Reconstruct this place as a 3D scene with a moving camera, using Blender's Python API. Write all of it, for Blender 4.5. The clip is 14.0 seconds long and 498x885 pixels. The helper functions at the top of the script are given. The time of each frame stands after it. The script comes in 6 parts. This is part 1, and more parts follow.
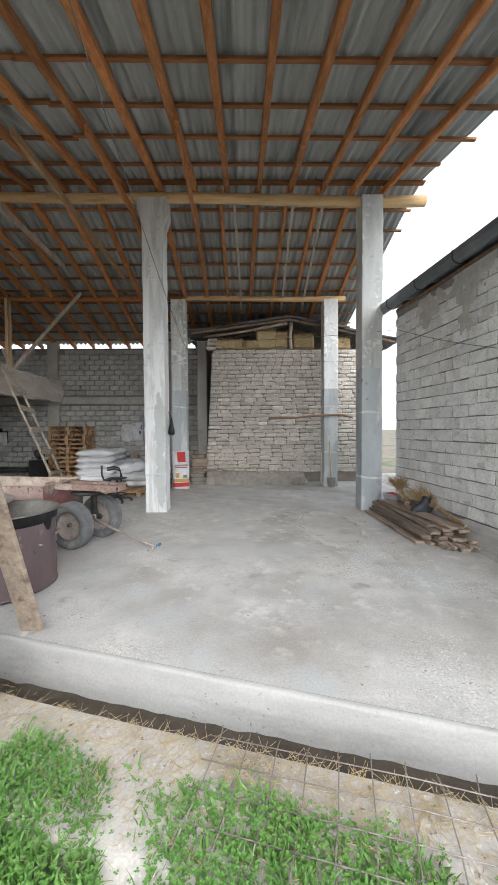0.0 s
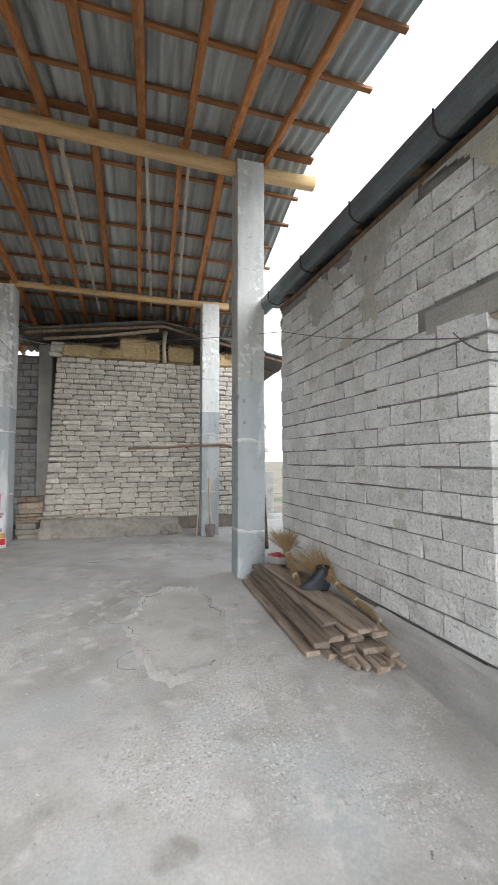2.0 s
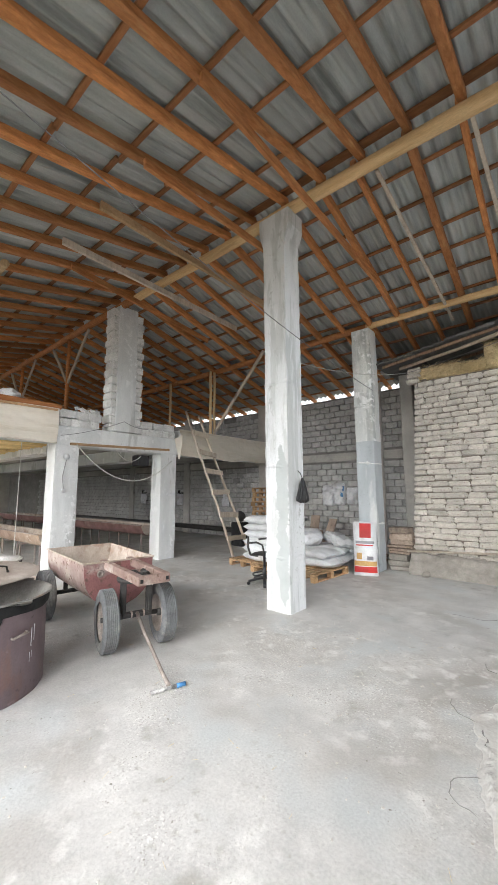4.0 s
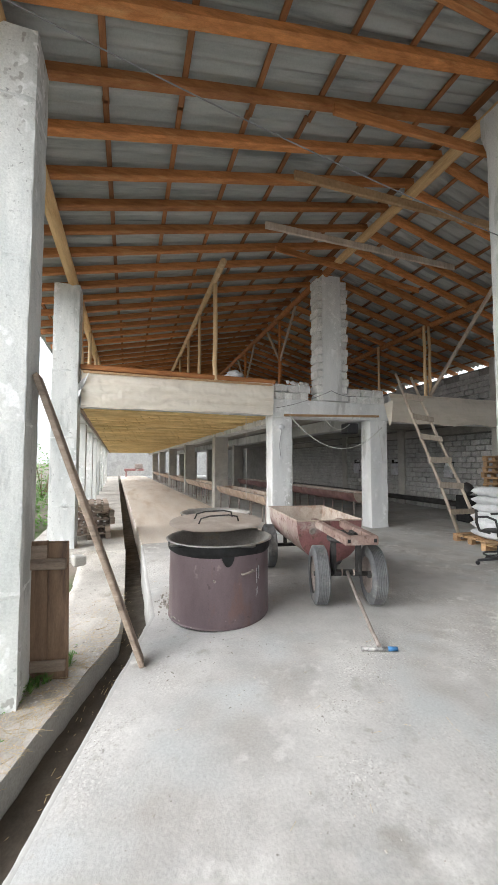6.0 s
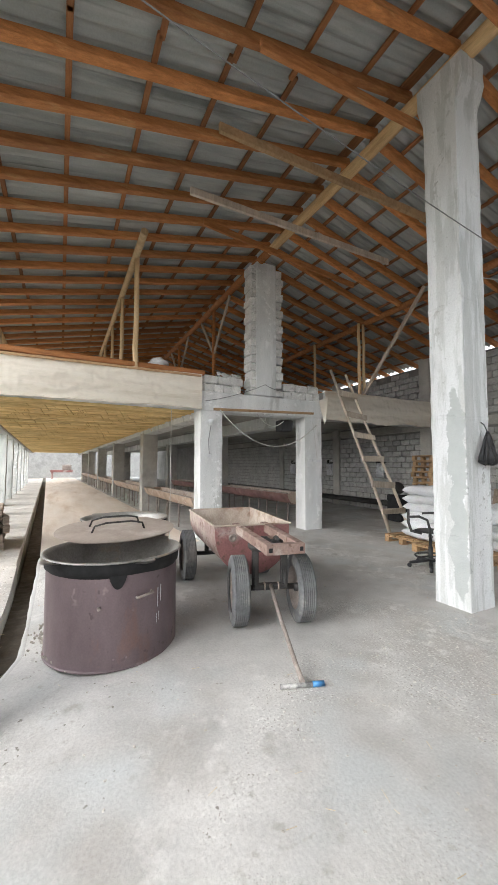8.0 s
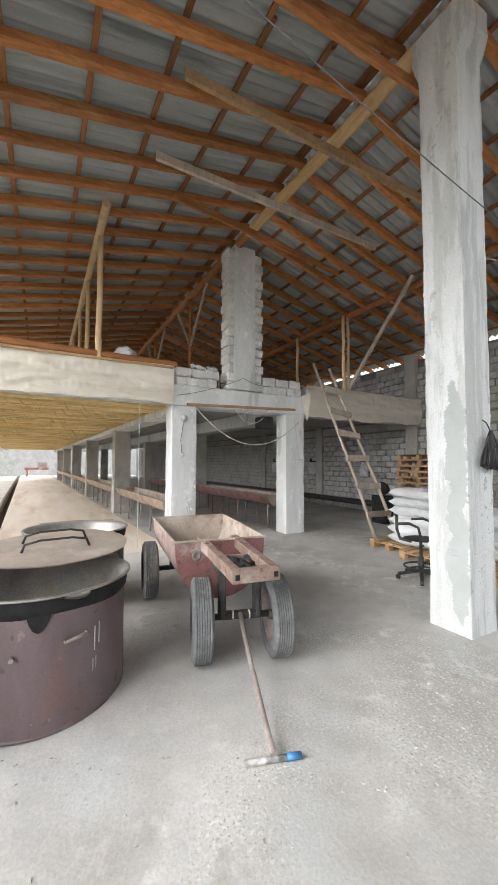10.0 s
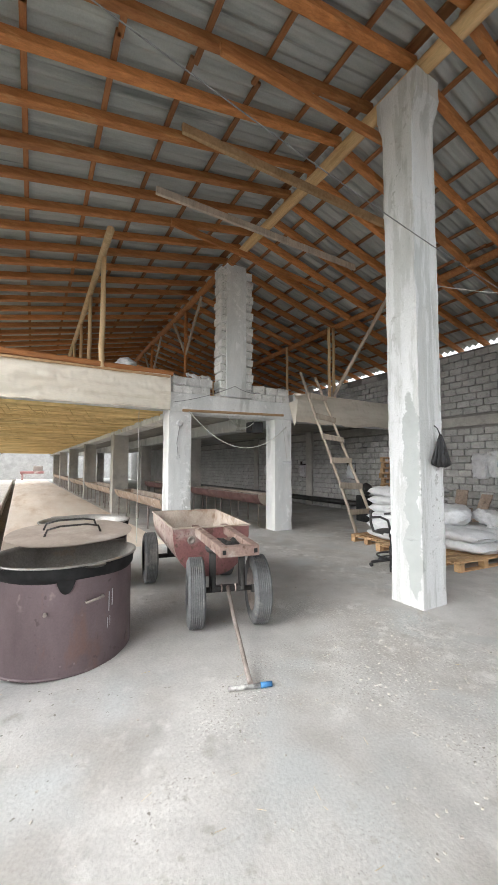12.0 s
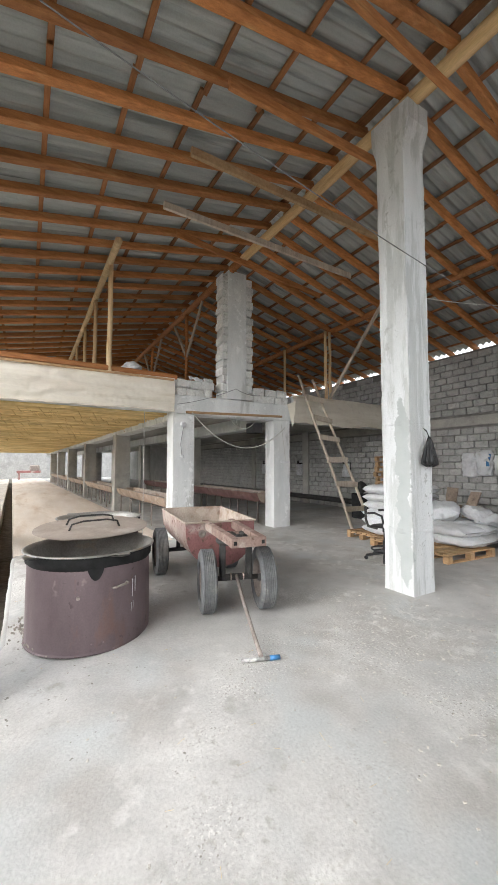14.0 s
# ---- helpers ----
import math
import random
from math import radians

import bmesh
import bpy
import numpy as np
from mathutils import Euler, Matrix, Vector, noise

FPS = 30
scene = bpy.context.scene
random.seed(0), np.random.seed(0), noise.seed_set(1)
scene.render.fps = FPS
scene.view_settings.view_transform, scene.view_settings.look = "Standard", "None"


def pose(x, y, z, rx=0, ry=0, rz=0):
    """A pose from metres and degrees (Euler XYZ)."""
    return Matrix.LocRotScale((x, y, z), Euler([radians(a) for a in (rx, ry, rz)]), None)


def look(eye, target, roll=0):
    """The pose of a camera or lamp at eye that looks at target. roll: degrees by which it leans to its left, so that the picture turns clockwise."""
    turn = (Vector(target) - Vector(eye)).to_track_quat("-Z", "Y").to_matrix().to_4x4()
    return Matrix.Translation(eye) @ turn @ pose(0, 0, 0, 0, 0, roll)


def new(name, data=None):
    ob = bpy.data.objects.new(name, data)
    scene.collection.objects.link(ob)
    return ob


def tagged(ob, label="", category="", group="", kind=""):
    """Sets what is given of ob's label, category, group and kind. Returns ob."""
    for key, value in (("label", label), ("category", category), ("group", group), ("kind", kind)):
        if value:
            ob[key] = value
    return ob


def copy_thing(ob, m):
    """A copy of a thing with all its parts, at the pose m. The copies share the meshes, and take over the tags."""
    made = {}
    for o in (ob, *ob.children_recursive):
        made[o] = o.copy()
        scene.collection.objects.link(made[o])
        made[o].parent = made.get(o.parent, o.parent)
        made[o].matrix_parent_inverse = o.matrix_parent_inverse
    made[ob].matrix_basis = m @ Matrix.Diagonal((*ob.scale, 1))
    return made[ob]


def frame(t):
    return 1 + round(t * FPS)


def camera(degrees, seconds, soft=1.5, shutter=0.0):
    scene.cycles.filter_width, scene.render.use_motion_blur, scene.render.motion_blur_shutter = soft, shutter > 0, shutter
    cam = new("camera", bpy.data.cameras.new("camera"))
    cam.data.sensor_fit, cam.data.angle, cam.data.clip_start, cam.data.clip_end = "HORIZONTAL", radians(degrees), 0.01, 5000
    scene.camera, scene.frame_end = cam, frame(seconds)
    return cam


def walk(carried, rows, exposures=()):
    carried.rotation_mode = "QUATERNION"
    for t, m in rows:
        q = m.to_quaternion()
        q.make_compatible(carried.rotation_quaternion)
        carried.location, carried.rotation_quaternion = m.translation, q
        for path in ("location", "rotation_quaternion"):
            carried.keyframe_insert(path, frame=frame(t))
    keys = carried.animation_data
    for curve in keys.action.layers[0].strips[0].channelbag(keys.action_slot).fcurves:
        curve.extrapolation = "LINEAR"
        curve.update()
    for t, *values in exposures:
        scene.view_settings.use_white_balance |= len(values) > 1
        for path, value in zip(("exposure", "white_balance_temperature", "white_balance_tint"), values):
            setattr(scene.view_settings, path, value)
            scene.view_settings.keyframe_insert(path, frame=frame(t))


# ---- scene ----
cam = camera(67.1, 14.0)
PATH = [
    (0, (1.491, -7.224, 1.57), (1.521, -5.226, 1.505), -0.4),
    (0.5, (1.778, -6.768, 1.528), (2.148, -4.804, 1.471), -0.2),
    (1, (2.083, -6.301, 1.509), (2.56, -4.359, 1.488), -0.2),
    (1.5, (2.465, -5.684, 1.462), (3.003, -3.758, 1.495), -0.2),
    (2, (2.552, -5.106, 1.607), (3.077, -3.179, 1.708), -0.1),
    (2.5, (2.541, -4.752, 1.779), (2.889, -2.79, 1.95), -0.2),
    (3, (2.625, -4.584, 1.842), (2.333, -2.617, 2.05), -0.6),
    (3.5, (2.93, -4.359, 1.708), (1.931, -2.646, 1.968), -0.3),
    (4, (3.009, -4.378, 1.66), (1.723, -2.867, 1.914), -0.3),
    (4.2, (3.034, -4.351, 1.635), (1.636, -2.941, 1.876), -0.4),
    (6.3, (2.99, -4.237, 1.539), (1.08, -3.653, 1.645), -0.0),
    (6.5, (2.959, -4.223, 1.522), (1.05, -3.636, 1.629), -0.1),
    (7, (2.868, -4.087, 1.457), (0.979, -3.44, 1.573), 0.0),
    (7.5, (2.71, -3.858, 1.487), (0.875, -3.072, 1.606), 0.1),
    (8, (2.452, -3.727, 1.483), (0.667, -2.833, 1.603), 0.1),
    (8.5, (2.167, -3.578, 1.508), (0.405, -2.64, 1.63), 0.0),
    (9, (2.011, -3.343, 1.529), (0.253, -2.396, 1.638), -0.0),
    (9.2, (1.958, -3.258, 1.547), (0.203, -2.306, 1.65), -0.0),
    (11.3, (2.319, -3.499, 1.53), (0.585, -2.51, 1.647), 0.1),
    (11.5, (2.412, -3.486, 1.511), (0.676, -2.501, 1.633), 0.0),
    (12, (2.554, -3.555, 1.492), (0.823, -2.562, 1.618), 0.1),
    (12.5, (2.587, -3.726, 1.513), (0.86, -2.725, 1.635), 0.2),
    (13, (2.618, -3.866, 1.495), (0.896, -2.857, 1.617), 0.2),
    (13.5, (2.714, -3.863, 1.509), (0.993, -2.85, 1.631), 0.1),
    (14, (2.802, -3.835, 1.502), (1.083, -2.819, 1.622), -0.0),
]
walk(cam, [(t, look(eye, target, roll)) for t, eye, target, roll in PATH],
     [(0, 0.92, 6150, 10), (0.5, 0.98, 6150, 10), (1, 0.84, 6150, 10), (2, 1.02, 6150, 10), (3, 1.38, 6150, 10), (3.5, 1.52, 6150, 10), (4, 1.6, 6200, 10), (6.5, 1.15, 6200, 10), (9, 1.44, 6250, 10), (11.5, 1.46, 6250, 10), (14, 1.4, 6250, 10)])

# ---- light ----
world = bpy.data.worlds.new("overcast_sky")
scene.world = world
world.use_nodes = True
wn, wl = world.node_tree.nodes, world.node_tree.links
sky = wn.new("ShaderNodeTexSky")
sky.sky_type = "NISHITA"
sky.sun_disc = False
sky.sun_elevation = radians(32)
sky.sun_rotation = radians(165)
sky.dust_density = 4.0
sky.air_density = 1.4
hsv = wn.new("ShaderNodeHueSaturation")
hsv.inputs["Saturation"].default_value = 0.22
wl.new(sky.outputs[0], hsv.inputs["Color"])
cloud = wn.new("ShaderNodeMix")
cloud.data_type = "RGBA"
cloud.inputs[0].default_value = 0.55
cloud.inputs[7].default_value = (5.4, 5.5, 5.55, 1)
wl.new(hsv.outputs[0], cloud.inputs[6])
wl.new(cloud.outputs[2], wn["Background"].inputs[0])
wn["Background"].inputs[1].default_value = 0.2
sun_data = bpy.data.lights.new("sun", "SUN")
sun_data.energy = 0.95
sun_data.angle = radians(60)
sun_data.color = (1.0, 0.96, 0.9)
sun = new("sun", sun_data)
sun.matrix_world = look((3.6, -13.6, 9), (0, 0, 0))

# ---- materials ----


def material(name, c1, c2, scale=4.0, fine=60.0, rough=0.85, bump=0.25, stretch=(1, 1, 1), rnd=0.0, metal=0.0,
             stain=None, stain_scale=0.7, stain_at=0.55, stain_soft=0.14, depth=0.01, spread=0.22, grain=0.17, specks=(), even=False):
    """Two-tone surface with broad variation, fine grain, relief and optional stains."""
    m = bpy.data.materials.new(name)
    m.use_nodes = True
    n, l = m.node_tree.nodes, m.node_tree.links
    b = n["Principled BSDF"]
    b.inputs["Roughness"].default_value = rough
    b.inputs["Metallic"].default_value = metal
    geo = n.new("ShaderNodeNewGeometry")
    mp = n.new("ShaderNodeMapping")
    mp.inputs["Scale"].default_value = stretch
    info = n.new("ShaderNodeObjectInfo")
    off = n.new("ShaderNodeVectorMath")
    off.operation = "MULTIPLY_ADD"
    comb = n.new("ShaderNodeCombineXYZ")
    for i in range(3):
        l.new(info.outputs["Random"], comb.inputs[i])
    off.inputs[1].default_value = (7, 5, 3) if rnd else (0, 0, 0)
    l.new(comb.outputs[0], off.inputs[0])
    l.new(geo.outputs["Position"], off.inputs[2])
    l.new(off.outputs[0], mp.inputs["Vector"])

    def tex(s, detail, free=False):
        t = n.new("ShaderNodeTexNoise")
        t.inputs["Scale"].default_value = s
        t.inputs["Detail"].default_value = detail
        t.inputs["Roughness"].default_value = 0.62
        l.new(off.outputs[0] if free else mp.outputs[0], t.inputs["Vector"])
        return t

    def spanned(src, lo, hi, a=0.0, z=1.0):
        r = n.new("ShaderNodeMapRange")
        r.inputs[1].default_value, r.inputs[2].default_value = lo, hi
        r.inputs[3].default_value, r.inputs[4].default_value = a, z
        l.new(src, r.inputs[0])
        return r.outputs[0]

    def mixed(f, a, z, blend="MIX"):
        x = n.new("ShaderNodeMix")
        x.data_type = "RGBA"
        x.blend_type = blend
        for sock, val in ((x.inputs[0], f), (x.inputs[6], a), (x.inputs[7], z)):
            if isinstance(val, (int, float)):
                sock.default_value = val
            elif isinstance(val, tuple):
                sock.default_value = (*val, 1)
            else:
                l.new(val, sock)
        return x.outputs[2]

    t1, t2, t3 = tex(scale, 5), tex(fine, 4, even), tex(scale * 0.21, 3)
    col = mixed(spanned(t1.outputs[0], 0.5 - spread, 0.5 + spread), c1, c2)
    if stain:
        t4 = tex(stain_scale, 6)
        col = mixed(spanned(t4.outputs[0], stain_at, stain_at + stain_soft), col, stain)
    # worn specks and pits, in patches
    for tone, sc, lo, hi, mask in specks:
        f = spanned(tex(sc, 2, even).outputs[0], lo, hi)
        if mask:
            k = n.new("ShaderNodeMath")
            k.operation = "MULTIPLY"
            l.new(f, k.inputs[0])
            l.new(spanned(tex(mask, 4).outputs[0], 0.48, 0.6), k.inputs[1])
            f = k.outputs[0]
        col = mixed(f, col, tone)
    # broad lighter and darker zones, then fine grain
    for src, k in ((t3.outputs[0], 0.16), (t2.outputs[0], grain)):
        v = n.new("ShaderNodeHueSaturation")
        l.new(col, v.inputs["Color"])
        l.new(spanned(src, 0.3, 0.7, 1 - k, 1 + k), v.inputs["Value"])
        col = v.outputs[0]
    if rnd:
        v = n.new("ShaderNodeHueSaturation")
        l.new(col, v.inputs["Color"])
        l.new(spanned(info.outputs["Random"], 0, 1, 1 - rnd, 1 + rnd), v.inputs["Value"])
        col = v.outputs[0]
    l.new(col, b.inputs["Base Color"])
    l.new(spanned(t1.outputs[0], 0.3, 0.7, max(0.05, rough - 0.12), min(1, rough + 0.1)), b.inputs["Roughness"])
    hgt = n.new("ShaderNodeMath")
    hgt.operation = "MULTIPLY_ADD"
    hgt.inputs[1].default_value = 0.35
    l.new(t2.outputs[0], hgt.inputs[0])
    l.new(t1.outputs[0], hgt.inputs[2])
    bp = n.new("ShaderNodeBump")
    bp.inputs["Strength"].default_value = bump
    bp.inputs["Distance"].default_value = depth
    l.new(hgt.outputs[0], bp.inputs["Height"])
    l.new(bp.outputs[0], b.inputs["Normal"])
    return m


M_FLOOR = material("floor_concrete", (0.545, 0.535, 0.515), (0.43, 0.425, 0.41), 2.0, 60, 0.72, 0.5, stain=(0.36, 0.34, 0.31), stain_scale=0.6, stain_at=0.47, stain_soft=0.2, depth=0.01, grain=0.11, spread=0.14, specks=(((0.47, 0.485, 0.48), 1.1, 0.52, 0.68, 0), ((0.605, 0.595, 0.572), 5.5, 0.53, 0.68, 0.7), ((0.39, 0.378, 0.35), 13, 0.6, 0.68, 0.9), ((0.66, 0.65, 0.62), 52, 0.55, 0.66, 0.42), ((0.28, 0.265, 0.24), 70, 0.57, 0.66, 0.42), ((0.21, 0.195, 0.17), 24, 0.68, 0.72, 1.7), ((0.34, 0.325, 0.295), 4, 0.6, 0.72, 0.8)))
M_HALL = material("hall_floor", (0.78, 0.715, 0.645), (0.66, 0.565, 0.475), 1.2, 30, 0.6, 0.25, stretch=(0.3, 1.8, 1), stain=(0.52, 0.395, 0.29), stain_scale=0.9, stain_at=0.54, stain_soft=0.2, grain=0.08)
M_CONC = material("column_concrete", (0.74, 0.75, 0.73), (0.58, 0.605, 0.595), 2.6, 60, 0.85, 0.6, stretch=(1.4, 1.4, 0.35), rnd=0.04, stain=(0.47, 0.49, 0.48), stain_scale=1.4, stain_at=0.55, stain_soft=0.06, depth=0.014, spread=0.15, specks=(((0.40, 0.41, 0.40), 26, 0.64, 0.7, 2.0), ((0.86, 0.87, 0.87), 7, 0.54, 0.6, 1.6), ((0.44, 0.44, 0.42), 9, 0.62, 0.66, 0.8)), even=True, grain=0.1)
M_CONCB = material("blue_grey_concrete", (0.53, 0.57, 0.59), (0.41, 0.45, 0.47), 3.0, 70, 0.85, 0.45, stretch=(1, 1, 0.3), stain=(0.66, 0.68, 0.68), stain_scale=1.5, stain_at=0.55, stain_soft=0.06, specks=(((0.28, 0.29, 0.29), 24, 0.63, 0.69, 2.0), ((0.3, 0.32, 0.32), 5, 0.6, 0.65, 0.9)), even=True, grain=0.1)
M_PALE = material("pale_column", (0.74, 0.75, 0.745), (0.60, 0.615, 0.615), 2.6, 60, 0.85, 0.5, stretch=(1.4, 1.4, 0.35), stain=(0.5, 0.51, 0.5), stain_scale=1.4, stain_at=0.56, stain_soft=0.06, specks=(((0.40, 0.41, 0.40), 26, 0.65, 0.7, 2.0), ((0.8, 0.81, 0.81), 8, 0.56, 0.62, 1.5)), even=True, grain=0.1)
M_TALL = material("whitewashed_concrete", (0.62, 0.635, 0.625), (0.52, 0.54, 0.535), 2.6, 60, 0.85, 0.7, stretch=(2.6, 2.6, 0.35), stain=(0.70, 0.715, 0.72), stain_scale=2.0, stain_at=0.46, stain_soft=0.05, depth=0.016, spread=0.15, specks=(((0.36, 0.37, 0.36), 24, 0.65, 0.7, 1.6), ((0.47, 0.48, 0.47), 9, 0.6, 0.64, 1.2)), even=True, grain=0.1)
M_CONCD = material("beam_concrete", (0.45, 0.435, 0.40), (0.34, 0.33, 0.305), 3.0, 60, 0.88, 0.4, rnd=0.05, stain=(0.27, 0.265, 0.25), stain_scale=1.2)
M_BLOCK = material("light_block", (0.80, 0.80, 0.785), (0.66, 0.66, 0.645), 8, 46, 0.92, 1.0, rnd=0.06, stain=(0.55, 0.545, 0.51), stain_scale=3.0, stain_at=0.6, stain_soft=0.06, depth=0.035, grain=0.15, specks=(((0.46, 0.455, 0.44), 34, 0.62, 0.7, 0),))
M_BLOCKG = material("grey_block", (0.47, 0.47, 0.455), (0.33, 0.33, 0.32), 9, 80, 0.93, 0.8, rnd=0.16, depth=0.012, specks=(((0.2, 0.2, 0.2), 40, 0.62, 0.68, 0),))
M_MORTAR = material("mortar", (0.56, 0.545, 0.505), (0.42, 0.41, 0.38), 8, 70, 0.95, 0.9, stain=(0.54, 0.51, 0.42), stain_scale=1.6, depth=0.02)
# darker than the smeared mortar, for the shade inside recessed joints
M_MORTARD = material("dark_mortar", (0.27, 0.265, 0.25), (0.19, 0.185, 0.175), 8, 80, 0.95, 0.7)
M_MUD = material("mud_brick", (0.62, 0.585, 0.53), (0.47, 0.44, 0.39), 10, 60, 0.95, 1.0, rnd=0.15, depth=0.02, specks=(((0.33, 0.29, 0.24), 30, 0.6, 0.67, 0),))
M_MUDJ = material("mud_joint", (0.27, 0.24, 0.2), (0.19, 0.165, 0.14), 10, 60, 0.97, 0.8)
M_RUBBLE = material("rubble", (0.36, 0.33, 0.295), (0.24, 0.225, 0.2), 9, 60, 0.95, 0.9, rnd=0.15)
M_RAFTER = material("sawn_rafter", (0.57, 0.24, 0.078), (0.33, 0.125, 0.04), 4, 50, 0.7, 0.3, stretch=(6, 1, 6), rnd=0.3, stain=(0.56, 0.30, 0.12), stain_scale=1.3, stain_at=0.58)
M_BATTEN = material("batten_wood", (0.33, 0.145, 0.055), (0.21, 0.085, 0.03), 4, 50, 0.72, 0.3, stretch=(1, 6, 6), rnd=0.3)
M_LOG = material("peeled_log", (0.68, 0.48, 0.25), (0.52, 0.33, 0.15), 3, 40, 0.65, 0.3, stretch=(0.5, 5, 5), rnd=0.1, stain=(0.36, 0.2, 0.08), stain_scale=1.5, stain_at=0.6)
M_POLE = material("pole_wood", (0.76, 0.57, 0.34), (0.58, 0.41, 0.225), 3, 40, 0.7, 0.3, stretch=(5, 5, 0.5), rnd=0.15)
M_PLANK = material("weathered_plank", (0.37, 0.30, 0.24), (0.23, 0.175, 0.135), 5, 60, 0.85, 0.6, stretch=(5, 0.6, 5), rnd=0.3, stain=(0.14, 0.105, 0.085), stain_scale=2.0)
M_OLDWOOD = material("grey_wood", (0.58, 0.51, 0.42), (0.42, 0.355, 0.285), 5, 60, 0.85, 0.45, stretch=(4, 4, 0.7), rnd=0.15)
M_PANEL = material("brown_panel_wood", (0.29, 0.19, 0.125), (0.19, 0.12, 0.075), 4, 50, 0.75, 0.4, stretch=(5, 5, 0.5), rnd=0.15, stain=(0.11, 0.07, 0.05), stain_scale=2.4)
M_PALLET = material("pallet_wood", (0.53, 0.355, 0.195), (0.38, 0.235, 0.12), 5, 50, 0.8, 0.4, stretch=(1, 4, 4), rnd=0.2)
M_SHEET = material("fibre_cement_sheet", (0.49, 0.51, 0.495), (0.33, 0.35, 0.34), 2.6, 60, 0.8, 0.25, stretch=(4.5, 0.3, 1), stain=(0.20, 0.215, 0.21), stain_scale=0.9, stain_at=0.55, grain=0.07, even=True)
M_SLATE = material("old_slate", (0.15, 0.145, 0.14), (0.09, 0.088, 0.088), 5, 60, 0.85, 0.5, stain=(0.2, 0.19, 0.16), stain_scale=2)
M_GUTTER = material("grey_gutter", (0.20, 0.225, 0.245), (0.14, 0.16, 0.175), 5, 60, 0.4, 0.1, metal=0.3)
M_POT = material("oven_steel", (0.19, 0.143, 0.152), (0.125, 0.09, 0.098), 3.0, 70, 0.5, 0.25, stretch=(1, 1, 0.4), stain=(0.21, 0.105, 0.07), stain_scale=1.7, stain_at=0.56, metal=0.15, grain=0.08, even=True, specks=(((0.30, 0.235, 0.235), 11, 0.66, 0.74, 1.6), ((0.08, 0.055, 0.055), 15, 0.64, 0.7, 1.2)))
M_CAULDRON = material("cast_cauldron", (0.40, 0.39, 0.37), (0.25, 0.24, 0.225), 5, 60, 0.42, 0.2, metal=0.5, stain=(0.42, 0.33, 0.24), stain_scale=3)
# black for real soot and for the painted dark of small openings
M_SOOTSHADE = material("black_soot_and_shade", (0.012, 0.012, 0.013), (0.006, 0.006, 0.0065), 8, 80, 0.9, 0.2)
M_LID = material("lid_steel", (0.52, 0.46, 0.41), (0.39, 0.325, 0.28), 4, 60, 0.5, 0.2, metal=0.3, stain=(0.58, 0.53, 0.49), stain_scale=3, grain=0.08)
M_TRAYRED = material("faded_red_paint", (0.30, 0.135, 0.13), (0.20, 0.09, 0.088), 4, 60, 0.6, 0.3, stain=(0.40, 0.34, 0.31), stain_scale=2.6, stain_at=0.53, specks=(((0.16, 0.09, 0.07), 20, 0.6, 0.66, 0),))
M_TRAYIN = material("rusty_tray", (0.52, 0.46, 0.40), (0.35, 0.28, 0.225), 4, 60, 0.8, 0.3, stain=(0.24, 0.15, 0.10), stain_scale=3.2, stain_at=0.55)
M_TUB = material("tub_side", (0.40, 0.315, 0.28), (0.27, 0.17, 0.155), 3.5, 60, 0.65, 0.3, stain=(0.50, 0.445, 0.39), stain_scale=2.2, stain_at=0.5, specks=(((0.17, 0.10, 0.08), 16, 0.6, 0.66, 0),))
M_FRAME = material("rusty_frame", (0.31, 0.225, 0.19), (0.19, 0.12, 0.10), 6, 70, 0.7, 0.3, stain=(0.47, 0.41, 0.36), stain_scale=4, stain_at=0.56, specks=(((0.14, 0.085, 0.06), 18, 0.58, 0.66, 0),))
M_TROUGH = material("trough_steel", (0.40, 0.31, 0.24), (0.24, 0.165, 0.12), 4, 60, 0.75, 0.3, stain=(0.17, 0.11, 0.08), stain_scale=2.6, stain_at=0.55, specks=(((0.52, 0.46, 0.39), 9, 0.58, 0.66, 1.5),))
M_TROUGHR = material("dark_red_trough", (0.21, 0.11, 0.10), (0.12, 0.065, 0.058), 4, 60, 0.7, 0.3, stain=(0.25, 0.19, 0.16), stain_scale=2.2, stain_at=0.57)
M_RUST = material("rusty_iron", (0.35, 0.31, 0.285), (0.20, 0.165, 0.145), 9, 80, 0.75, 0.4, metal=0.2)
M_IRON = material("dark_iron", (0.07, 0.067, 0.065), (0.04, 0.039, 0.038), 9, 80, 0.6, 0.3, metal=0.4)
M_TYRE = material("tyre_rubber", (0.16, 0.165, 0.17), (0.085, 0.088, 0.092), 8, 70, 0.88, 0.3, stain=(0.27, 0.265, 0.255), stain_scale=4, stain_at=0.52)
M_WHITE = material("white_woven_plastic", (0.66, 0.67, 0.68), (0.54, 0.55, 0.57), 5, 90, 0.55, 0.25, rnd=0.08, stain=(0.46, 0.44, 0.41), stain_scale=2.5, stain_at=0.58)
M_RED = material("red_print", (0.55, 0.035, 0.03), (0.42, 0.025, 0.025), 5, 70, 0.5, 0.1)
M_GOLD = material("ochre_print", (0.55, 0.36, 0.12), (0.42, 0.24, 0.08), 20, 70, 0.55, 0.1)
M_GREYPRINT = material("grey_print", (0.25, 0.25, 0.27), (0.2, 0.2, 0.22), 12, 70, 0.55, 0.1)
M_BLUE = material("blue_grip", (0.05, 0.20, 0.42), (0.04, 0.15, 0.34), 8, 70, 0.5, 0.1)
M_GRIP = material("worn_white_grip", (0.55, 0.55, 0.53), (0.1, 0.09, 0.09), 22, 60, 0.55, 0.2)
M_BLACKBAG = material("black_film", (0.018, 0.018, 0.02), (0.01, 0.01, 0.011), 9, 60, 0.32, 0.2)
